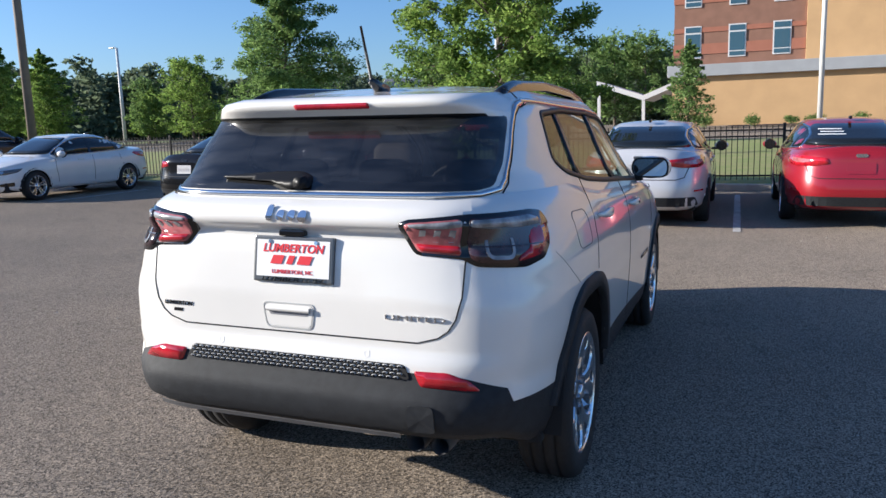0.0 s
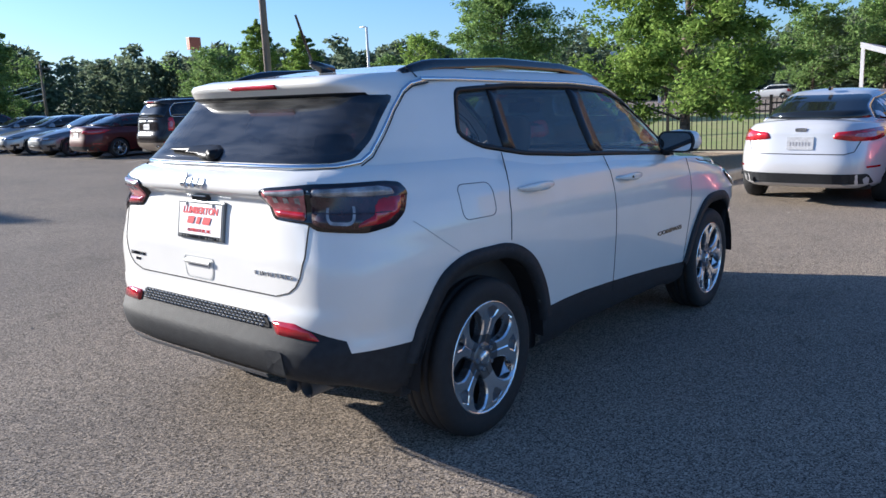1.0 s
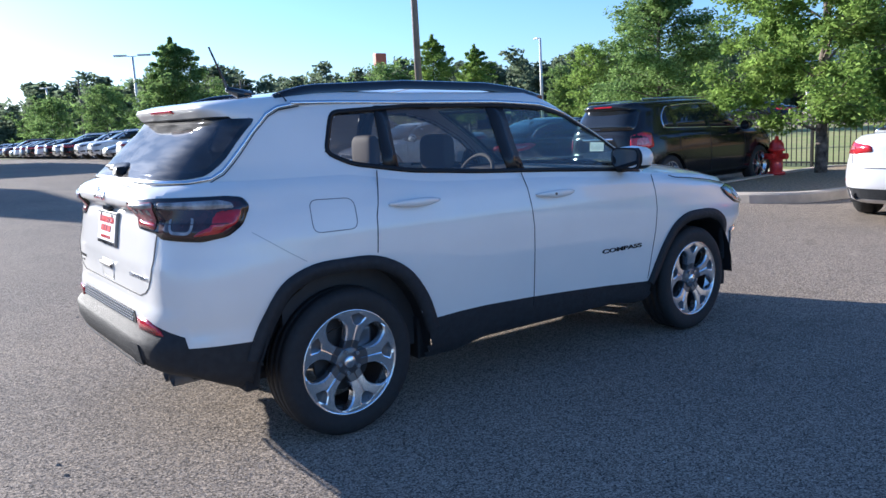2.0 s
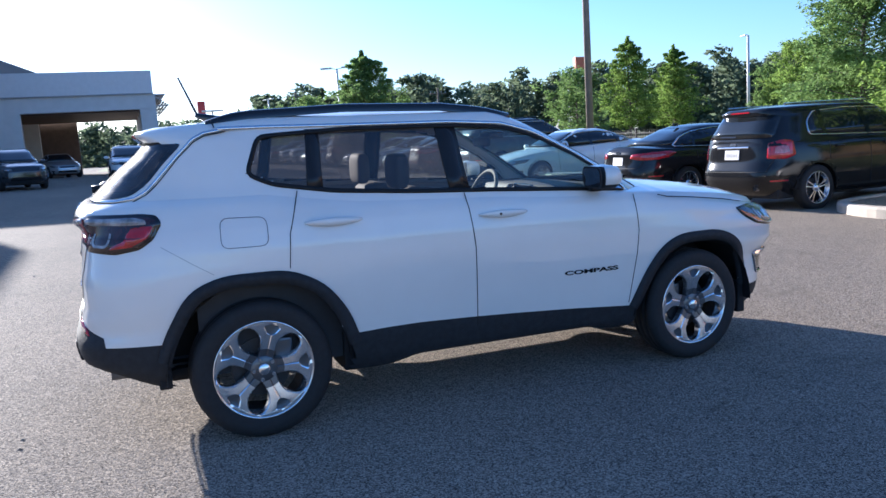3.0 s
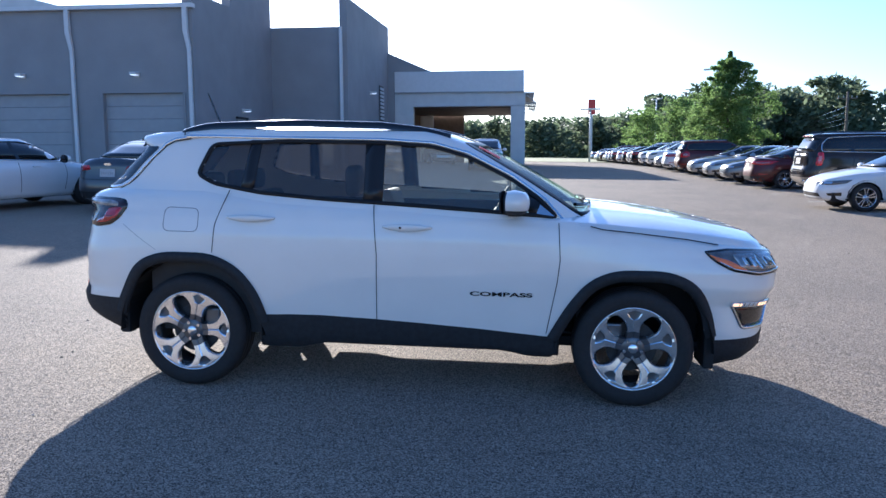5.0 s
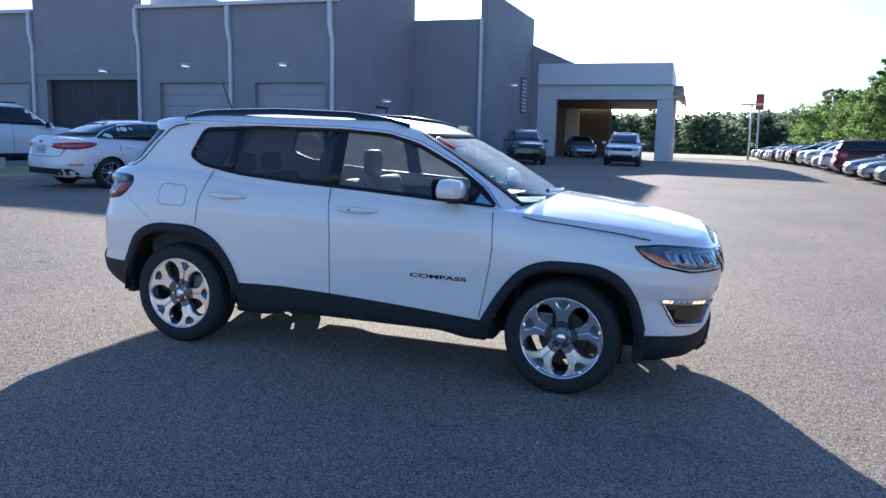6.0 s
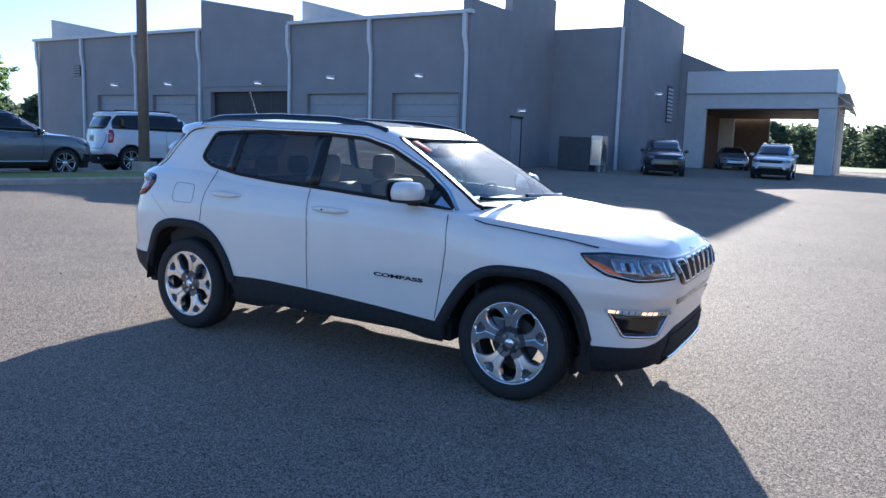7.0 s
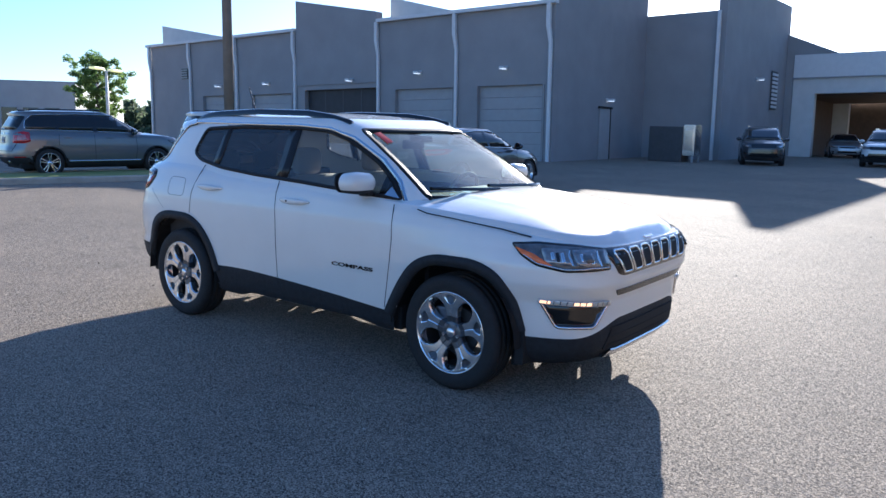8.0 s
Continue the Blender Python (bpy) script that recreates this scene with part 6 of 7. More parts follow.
    block("roof_workshop", (BX - 22, -42.6, 6.9), (BX - 0.4, -12.5, 7.05), M["wall_white"], "pale flat workshop roof")
    # stepped walls towards the canopy
    slab("wall_step", [(-34.3, 0.2), (BX - 0.4, 0.2), (BX - 0.4, 7.21), (BX + 0.003, 7.21), (BX + 0.003, 7.85), (-28.8, 7.95), (-28.8, 9.42), (-34.3, 9.42)], -12.9, -12.497, "tall dark grey side wall")
    block("wall_recess", (-34.7, -12.5, 0.2), (-34.3, -8.86, 7.93), M["wall_grey"], "dark grey recessed wall")
    slab("wall_tall", [(-46.0, 0.2), (-34.29, 0.2), (-34.29, 9.4), (-46.0, 9.75)], -8.85, -8.45, "tall dark grey wall with a louvre")
    block("wall_end", (-46.4, -30, 0.2), (-46.0, -8.45, 9.75), M["wall_grey"], "dark grey end wall")
    bm = bmesh.new()
    faces = [[bm.verts.new((x, y, z)) for y, z in ((-8.44, 0.2), (-8.02, 0.2), (-8.02, 6.86), (-5.6, 6.86), (-8.44, 8.08))] for x in (-46.6, -46.02)]
    bm.faces.new(faces[0]), bm.faces.new(faces[1])
    for k in range(5):
        bm.faces.new((faces[0][k], faces[0][(k + 1) % 5], faces[1][(k + 1) % 5], faces[1][k]))
    tagged(part("wall_link", bm, M["wall_grey"]), "grey link wall with a sloping top", "wall", "", "structure")
    for y in (-12.62, -17.57, -22.42, -28.58, -33.65, -38.2, -42.5):
        dp = empty("downpipe", pose(BX + 0.05, y, 0), "pale square metal downpipe on the grey wall", "downpipe", "downpipes")
        part("pipe", box_bm(0.0, -0.07, 0.3, 0.12, 0.07, 5.6, 0.015), M["trim_white"], dp)
        bm = bmesh.new()
        for x0, x1, y0, y1, z in ((0.0, 0.12, -0.07, 0.07, 5.6), (0.0, 0.16, -0.2, -0.02, 6.3), (0.0, 0.16, -0.2, -0.02, 7.21)):
            bm.verts.new((x0, y0, z)), bm.verts.new((x1, y0, z)), bm.verts.new((x1, y1, z)), bm.verts.new((x0, y1, z))
        bm.verts.ensure_lookup_table()
        for r in range(2):
            for i in range(4):
                bm.faces.new([bm.verts[r * 4 + i], bm.verts[r * 4 + (i + 1) % 4], bm.verts[r * 4 + 4 + (i + 1) % 4], bm.verts[r * 4 + 4 + i]])
        part("hopper", bm, M["trim_white"], dp)
    dp = empty("downpipe", pose(-34.2, -8.75, 0), "pale square metal downpipe in the corner", "downpipe", "downpipes")
    part("pipe", box_bm(0.0, -0.08, 0.5, 0.14, 0.08, 7.9, 0.015), M["trim_white"], dp)
    for x, y, z, ax in ((BX, -14.9, 4.64, 0), (BX, -19.8, 4.64, 0), (BX + 0.06, -24.3, 4.45, 0), (BX, -30.9, 4.5, 0), (BX, -35.3, 4.5, 0), (-29.9, -12.5, 3.45, 90), (-40.0, -8.45, 5.0, 90)):
        wl_ = empty("wall_lamp", pose(x, y, z, 0, 0, ax), "small pale wall lamp", "wall lamp", "wall lamps")
        part("lamp_plate", box_bm(0.0, -0.1, -0.1, 0.05, 0.1, 0.1, 0.02), M["trim_white"], wl_)
        part("lamp_head", box_bm(0.05, -0.14, -0.03, 0.40, 0.14, 0.07, 0.03), M["trim_white"], wl_)
        part("lamp_lens", box_bm(0.12, -0.11, -0.055, 0.38, 0.11, -0.032, 0.005), M["lamp_white"], wl_, "lit white lamp lens")
    lv = empty("louvre", pose(-43.4, -8.42, 4.6), "grey metal louvre high on the wall", "louvre")
    part("louvre_frame", box_bm(-0.6, 0, -1.1, 0.6, 0.04, 1.1, 0.0), M["cabinet_dark"], lv)
    for i in range(9):
        part("louvre_slat", box_bm(-0.55, 0.03, -1.0 + i * 0.23, 0.55, 0.09, -0.87 + i * 0.23, 0.0), M["trim_white"], lv)
    lv = empty("louvre", pose(BX + 0.01, -38.88, 5.38), "small dark metal louvre on the workshop wall", "louvre")
    part("louvre_frame", box_bm(0, -0.32, -0.32, 0.04, 0.32, 0.32, 0.0), M["gloss_black"], lv)
    for i in range(4):
        part("louvre_slat", box_bm(0.03, -0.29, -0.28 + i * 0.15, 0.08, 0.29, -0.19 + i * 0.15, 0.0), M["wall_grey"], lv)
    # dark cabinet with a bright metal end, side door
    cb = empty("ice_cabinet", on_ground(-30.9, -9.7), "dark cabinet with a bright metal end before the wall", "cabinet")
    part("cabinet_body", box_bm(-0.5, -0.8, 0.0, 0.5, 0.8, 1.62, 0.03), M["cabinet_dark"], cb)
    part("cabinet_end", box_bm(-0.45, 0.8, 0.30, 0.45, 1.36, 1.72, 0.03), M["chrome_soft"], cb, "bright metal end")
    for x in (-0.4, 0.4):
        part("leg", box_bm(x - 0.04, 1.24, 0.0, x + 0.04, 1.32, 0.42, 0.0), M["steel_grey"], cb)
    part("end_frame", box_bm(0.451, 0.86, 0.55, 0.47, 1.30, 1.50, 0.01), M["chrome"], cb)
    sd = tagged(new("door_6"), "closed grey side door in the workshop wall", "door", "", "structure")
    sd.matrix_basis = pose(-29.7, -12.49, 0.45)
    part("leaf", box_bm(-0.55, 0.0, 0.0, 0.55, 0.04, 2.6, 0.01), M["roll_door"], sd)
    part("head_trim", box_bm(-0.7, 0.0, 2.6, 0.7, 0.09, 2.7, 0.0), M["gloss_black"], sd)
    part("jamb", box_bm(-0.62, 0.0, 0.0, -0.55, 0.06, 2.6, 0.0), M["gloss_black"], sd)


def canopy():
    """Drive-through canopy at the showroom."""
    x0, x1 = -58.0, -46.0
    block("canopy_fascia", (x0, -8.0, 5.5), (x1, 0.6, 6.85), M["trim_white"], "pale metal canopy fascia", 0.03)
    block("trim_canopy", (x0, -8.0, 5.44), (x1 + 0.05, 0.62, 5.5), M["ledge_grey"], "dark grey line under the fascia")
    block("canopy_beam", (x0 + 0.3, -8.0, 4.55), (x1 - 0.1, 0.7, 5.44), M["wall_white"], "pale canopy beam")
    # slanting slats along the outer edge
    edge = tagged(new("canopy_roof_edge"), "slatted pale metal canopy edge", "canopy edge", "", "structure")
    for k in range(7):
        y, z = 0.66 + 0.115 * k, 5.30 - 0.085 * k
        part("slat", box_bm(x0, y, z - 0.05, x1 - 0.1, y + 0.10, z + 0.02, 0), M["steel_grey"], edge)
    part("top_plate", box_bm(x0, 0.62, 5.38, x1 - 0.1, 1.30, 5.43, 0), M["trim_white"], edge)
    for x in (x1 - 0.35, -50.0, -54.0, x0 + 0.2):
        part("bracket", box_bm(x - 0.06, 0.6, 4.70, x + 0.06, 1.46, 4.76, 0), M["steel_grey"], edge)
    for x in (x1 - 0.7, -49.6, -53.2, x0 + 0.2):
        w = 0.6 if x in (x1 - 0.7, x0 + 0.2) else 0.25
        block("canopy_column", (x, -0.25, 0.2), (x + w, 0.7, 4.6), M["wall_white"], "pale canopy column", 0.02)
    for x in (x1 - 0.7, x0 + 0.2):
        block("canopy_column", (x, -8.0, 0.2), (x + 0.6, -6.75, 4.56), M["wall_white"], "pale canopy column", 0.02)
    block("wall_showroom", (x0, -8.2, 0.2), (x1 - 0.75, -7.8, 5.5), M["porch_brown"], "dark brown showroom side wall")
    block("wall_showroom_back", (x0 - 0.4, -8.2, 0.2), (x0, -4.3, 4.6), M["porch_brown"], "dark brown wall at the back of the canopy")
    block("ceiling_canopy", (x0 + 0.3, -7.8, 4.48), (x1 - 0.7, 0.4, 4.55), M["porch_brown"], "brown boarded canopy ceiling")

facade()
canopy()

# ---- hotel beyond the fence ----
M["tan_wall"] = mat("tan_wall", (0.55, 0.36, 0.17), 0.85, var=0.1, scale=0.6, bump=0.2, bscale=20)
M["brick_wall"] = mat("brick_wall", (0.25, 0.135, 0.09), 0.85, var=0.15, scale=1.2)
M["brick_band"] = mat("brick_band", (0.34, 0.14, 0.085), 0.85, var=0.1, scale=1.2)


def hotel():
    h = empty("hotel_building", pose(0, 70, 0.6), "tan and brown brick building with white-framed windows", "building")
    part("lower_wall", box_bm(-4.2, -2.0, 0.0, 60, 0.0, 4.3, 0), M["tan_wall"], h, "tan rendered lower storey")
    part("ledge", box_bm(-4.6, -2.5, 4.3, 60, 0.2, 5.3, 0.05), M["ledge_grey"], h, "grey metal ledge")
    part("brick_wall", box_bm(-4.2, -0.6, 5.3, 6.6, 14, 20, 0), M["brick_wall"], h, "brown brick upper storeys")
    part("tan_tower", box_bm(6.6, -0.9, 5.3, 60, 14, 20, 0), M["tan_wall"], h, "tan rendered tower")
    for z in (7.6, 12.0):
        part("brick_band", box_bm(-4.25, -0.66, z - 1.3, 6.55, -0.6, z - 0.4, 0), M["brick_band"], h)
        part("brick_band", box_bm(-4.25, -0.66, z + 0.6, 6.55, -0.6, z + 1.0, 0), M["brick_band"], h)
    for z0 in (6.0, 10.4, 14.8):
        for x in (-2.6, 1.1, 4.7):
            w = new("window")
            w.parent = h
            w.matrix_basis = pose(x, -0.62, z0)
            part("window_frame", box_bm(-0.72, -0.06, -0.05, 0.72, 0.05, 2.75, 0), M["trim_white"], w)
            part("pane", box_bm(-0.62, -0.09, 0.5, 0.62, -0.02, 2.05, 0), M["window_blue"], w)
            part("pane", box_bm(-0.62, -0.09, 2.2, 0.62, -0.02, 2.65, 0), M["window_blue"], w)
            part("pane", box_bm(-0.62, -0.09, 0.05, 0.62, -0.02, 0.4, 0), M["window_blue"], w)
    c = empty("entrance_canopy", pose(-8.5, 80, 0.6), "white folded entrance canopy on posts", "canopy")
    bm = bmesh.new()
    for y in (-5, 5):
        for x, z in ((-3.6, 4.2), (1.0, 2.6), (4.5, 4.0)):
            bm.verts.new((x, y, z)), bm.verts.new((x, y, z + 0.5))
    bm.verts.ensure_lookup_table()
    v = bm.verts
    for i in (0, 2):
        for a, b_ in ((0, 1),):
            bm.faces.new((v[i], v[i + 2], v[i + 8], v[i + 6])), bm.faces.new((v[i + 1], v[i + 3], v[i + 9], v[i + 7]))
            bm.faces.new((v[i], v[i + 1], v[i + 3], v[i + 2])), bm.faces.new((v[i + 6], v[i + 7], v[i + 9], v[i + 8]))
    part("canopy_roof", bm, M["trim_white"], c)
    for x, z in ((-3.4, 4.2), (1.0, 2.7), (4.2, 3.8)):
        part("post", box_bm(x - 0.15, -4.9, -0.6, x + 0.15, -4.6, z, 0), M["trim_white"], c)


M["window_blue"] = mat("window_blue", (0.05, 0.10, 0.14), 0.08, coat=0.5)
hotel()

# ---- the cars ----
build_main_car()
build_car("sedan_car", "sedan", P["pearl"], on_ground(0.18, 8.85), "pearl white saloon parked in a bay", "parked cars", rim="rim_dark")
red_car = build_car("sedan_car", "sedan", P["red"], on_ground(2.95, 9.35), "bright red saloon parked in a bay", "parked cars", plate=False)
for z, x0, x1 in ((1.30, -0.44, -0.14), (1.265, -0.42, -0.12), (1.23, -0.45, -0.10)):
    part("window_marks", band_bm([(x0, z), (x1, z)], 0.012, car_shell("sedan").end_fn(False, True), 0.018, 0.002, False, 0.0), M["plate_white"], red_car, "unreadable white marks on the rear window")
part("plate_holder", panel_bm(round_poly([(-0.17, 0.73), (0.17, 0.73), (0.17, 0.87), (-0.17, 0.87)], 0.02), car_shell("sedan").end_fn(False), 0.008, 0.008), P["red"], red_car)
build_car("suv_car", "suv", P["black"], on_ground(-5.1, 9.65), "black suv parked beside the tree bed", "parked cars", glass_back=-1.5)
build_car("sedan_car", "sedan", P["black"], on_ground(-8.2, 9.75), "black saloon parked in a bay", "parked cars")
build_car("sedan_car", "sedan", P["white"], on_ground(-14.2, 9.95, 180), "white saloon parked nose out", "parked cars")
build_car("suv_car", "boxy", P["brown"], on_ground(-19.4, 11.6), "dark brown full-size suv with tan lower trim, parked in the row", "parked cars", clad=P["tan"], scale=(1.05, 1.1, 1.12))
build_car("sedan_car", "sedan", P["maroon"], on_ground(-23.0, 11.0), "dark red saloon in the row", "parked cars", detail=False)
row = [("grey", "sedan", -26.0, 180), ("silver", "sedan", -29.0, 180), ("silver", "sedan", -32.2, 180), ("maroon", "suv", -35.4, 0), ("white", "sedan", -38.6, 0), ("silver", "sedan", -41.8, 180), ("white", "suv", -45.2, 180), ("white", "suv", -48.6, 180), ("black", "sedan", -52.0, 0)]
far_cars = {}
for col, kind, x, yaw in row:
    key = (col, kind)
    m = on_ground(x, 10.8, yaw)
    if key in far_cars:
        copy_thing(far_cars[key], m)
    else:
        far_cars[key] = build_car(kind + "_car", kind, P[col], m, {"sedan": "%s saloon in the long row", "suv": "%s suv in the long row"}[kind] % col, "parked cars", detail=False, step=0.12)
rnd = random.Random(5)
for k in range(11):
    key = rnd.choice(list(far_cars))
    copy_thing(far_cars[key], on_ground(-55.4 - 3.1 * k, 10.8 + 0.2 * rnd.random(), rnd.choice((0, 180))))
build_car("sedan_car", "sedan", P["iron"], on_ground(-11.3, -7.3, 88), "dark grey saloon standing in the drive", "cars in the drive")
build_car("sedan_car", "sedan", P["white"], on_ground(-9.7, -10.2, 74), "white saloon standing in the drive", "cars in the drive")
build_car("suv_car", "suv", P["grey"], on_ground(-7.05, -17.35, 78), "grey full-size suv with black lower trim parked behind the grass bed", "cars behind the grass", clad=True, scale=(1.06, 1.0, 1.05))
build_car("suv_car", "boxy", P["white"], on_ground(-12.5, -17.3, 72), "white boxy suv with black lower trim", "cars behind the grass", clad=True, scale=(1.06, 0.96, 1.12))
build_car("suv_car", "suv", P["white"], on_ground(-36.4, -1.4, -88), "white suv facing the lot", "cars at the showroom", clad=True)
build_car("suv_car", "suv", P["slate"], on_ground(-32.6, -6.0, -72), "dark suv in the shade of the wall", "cars at the showroom")
copy_thing(far_cars[("silver", "sedan")], on_ground(-47.5, -5.2, -75))
build_car("pickup_car", "suv", P["red"], on_ground(-28.3, 84.8, 80), "red car parked across the grass", "cars across the grass", detail=False, step=0.12)
copy_thing(far_cars[("white", "suv")], on_ground(-24.5, 92, 100))
copy_thing(far_cars[("black", "sedan")], on_ground(-22.5, 42.5, 95))

# ---- fence ----
M["fence_black"] = mat("fence_black", (0.012, 0.012, 0.013), 0.45, metal=0.3)
FY = 14.3


def fence(x, w=2.4, n=20):
    f = empty("fence", Matrix.Translation((x, FY, ground_z(x, FY))), "black metal picket fence panel on the grass", "fence", "fence panels")
    part("post", box_bm(-0.03, -0.03, -0.05, 0.03, 0.03, 1.34, 0.004), M["fence_black"], f)
    for z in (0.14, 1.02, 1.16):
        part("rail", box_bm(0.03, -0.018, z - 0.018, w - 0.03, 0.018, z + 0.018), M["fence_black"], f)
    for i in range(1, n):
        part("picket", box_bm(w * i / n - 0.009, -0.009, 0.05, w * i / n + 0.009, 0.009, 1.26), M["fence_black"], f)
    return f


first = fence(-26.4)
for k in range(1, 18):
    x = -26.4 + 2.4 * k
    copy_thing(first, Matrix.Translation((x, FY, ground_z(x, FY))))
bm = bmesh.new()
for x0, x1 in ((-90.0, -26.4), (16.8, 42.0)):
    for z in (0.14, 1.02, 1.16):
        for xa in spread(x0, x1, 6)[:-1]:
            g = ground_z(xa, FY)
            box_bm(xa, FY - 0.018, g + z - 0.018, xa + 6.2, FY + 0.018, g + z + 0.018, 0, bm)
verts, faces = [], []
for x0, x1 in ((-90.0, -26.4), (16.8, 42.0)):
    for x in spread(x0, x1, 0.12):
        g, b = ground_z(x, FY), len(verts)
        verts += [(x + dx, FY + dy, g + z) for z in (0.05, 1.26) for dx, dy in ((-0.009, -0.009), (0.009, -0.009), (0.009, 0.009), (-0.009, 0.009))]
        faces += [(b + i, b + (i + 1) % 4, b + 4 + (i + 1) % 4, b + 4 + i) for i in range(4)]
far_fence = tagged(part("fence_run", bm, M["fence_black"]), "far run of the black picket fence", "fence", "", "stuff")
link_mesh("pickets", verts, faces, M["fence_black"], far_fence)

# ---- poles, hydrant, signs ----
M["pole_brown"] = mat("pole_brown", (0.25, 0.205, 0.165), 0.8, var=0.2, scale=3, bump=0.3, bscale=30)
M["pole_white"] = mat("pole_white", (0.62, 0.62, 0.60), 0.5, var=0.1, scale=3)
M["hydrant_red"] = mat("hydrant_red", (0.55, 0.02, 0.015), 0.4, coat=0.4, var=0.2, scale=12)
M["sign_orange"] = mat("sign_orange", (0.55, 0.13, 0.05), 0.5, var=0.1, scale=1)
M["lamp_lit"] = mat("lamp_lit", (0.7, 0.66, 0.4), 0.4, emit=(1.0, 0.85, 0.25), estr=0.35)
M["sign_red"] = mat("sign_red", (0.45, 0.04, 0.04), 0.5, var=0.1, scale=1)


def pole(x, y, h, r0, r1, material, label, heads=(), base=0.0, lit=False):
    p = empty("light_pole", Matrix.Translation((x, y, ground_z(x, y))), label, "light pole")
    part("shaft", cyl_bm((0, 0, -0.1), (0, 0, h), r0, r1, 14), material, p, "", True)
    if base:
        part("footing", cyl_bm((0, 0, -0.1), (0, 0, base), r0 * 2.2, r0 * 2.2, 18), M["concrete"], p)
    for dx, dy in heads:
        hd = part("lamp_head", box_bm(-0.55, -0.22, -0.06, 0.55, 0.22, 0.10, 0.04), M["lamp_lit"] if lit else M["pole_white"], p)
        hd.matrix_basis = pose(dx * 0.9, dy * 0.9, h + 0.05, 0, 0, math.degrees(math.atan2(dy, dx)))
        part("arm", cyl_bm((0, 0, h - 0.05), (dx * 0.5, dy * 0.5, h + 0.03), 0.04, 0.03, 8), M["pole_white"], p)
    return p


pole(-21.3, 15.5, 13, 0.15, 0.11, M["pole_brown"], "tall brown lot pole behind the fence", (), 0.5)
pole(-10.5, -15.75, 13, 0.16, 0.13, M["pole_brown"], "tall brown lot pole in the grass bed", (), 0.4)
pole(-75.8, 77.5, 12.6, 0.24, 0.16, M["pole_white"], "pale tall lamp post across the road", ((-1, 0.2),))
pole(5.95, 47, 14, 0.16, 0.12, M["pole_white"], "pale tall lamp post across the road", ())
pole(-13.5, 45, 8.5, 0.13, 0.09, M["pole_white"], "pale lamp post across the road", ((1, 0),))
pole(-69.0, 18.7, 8.6, 0.14, 0.10, M["pole_white"], "pale lamp post with two arms", ((0.6, 1), (-0.6, -1)))
pole(-65.3, 42.5, 6.3, 0.10, 0.07, M["pole_white"], "thin pale lamp post across the grass", ((0.4, 0.5),))
pole(-74.6, 7.3, 5.3, 0.11, 0.08, M["pole_white"], "pale lamp post with two arms", ((0.1, 0.5), (-0.1, -0.5)))
pole(-120.0, 21.3, 9.4, 0.2, 0.12, M["pole_white"], "pale lamp post with two arms", ((1, 0.3), (-1, -0.3)))
pole(-24.0, -47, 5.3, 0.12, 0.09, M["pole_white"], "lamp post by the dealership drive", ((1, 0.5), (-1, -0.5)), 0.0, True)


def sign(x, y, h, w, ph, material, label):
    s = empty("road_sign", Matrix.Translation((x, y, ground_z(x, y))), label, "sign")
    part("post", cyl_bm((0, 0, 0), (0, 0, h), w * 0.13, w * 0.13, 10), M["pole_white"], s)
    part("panel", box_bm(-w * 0.2, -w / 2, h, w * 0.2, w / 2, h + ph, 0.08), material, s)


sign(-137, 12.7, 7.9, 1.3, 2.7, M["sign_red"], "tall red roadside sign board on a post")
sign(-195.8, 129.7, 20.5, 3.8, 3.5, M["sign_orange"], "tall orange roadside sign board on a post")


def hydrant(x, y):
    h = empty("fire_hydrant", Matrix.Translation((x, y, ground_z(x, y) + 0.12)), "red fire hydrant in the mulch bed", "hydrant")

    def turned(prof, name):
        bm = lathe_bm(prof, 18)
        bmesh.ops.rotate(bm, verts=bm.verts[:], cent=(0, 0, 0), matrix=Matrix.Rotation(radians(-90), 3, "Y"))
        return part(name, bm, M["hydrant_red"], h, "", True)

    turned([(0.0, 0.0), (0.17, 0.0), (0.17, 0.05), (0.12, 0.07), (0.12, 0.45), (0.16, 0.46), (0.16, 0.50), (0.13, 0.52)], "barrel")
    turned([(0.14, 0.52), (0.13, 0.60), (0.08, 0.67), (0.04, 0.69), (0.035, 0.75), (0.0, 0.75)], "bonnet")
    for d in ((1, 0), (-1, 0), (0, -1)):
        part("nozzle", cyl_bm((d[0] * 0.09, d[1] * 0.09, 0.36), (d[0] * 0.22, d[1] * 0.22, 0.36), 0.065, 0.06, 10), M["hydrant_red"], h)


hydrant(-4.0, 11.3)

# ---- trees ----
M["far_blue"] = mat("far_blue", (0.30, 0.40, 0.52), 0.6, var=0.1, scale=1)
M["bark"] = mat("bark", (0.22, 0.18, 0.14), 0.9, col2=(0.035, 0.028, 0.022), scale=9, bump=0.8, bscale=25)


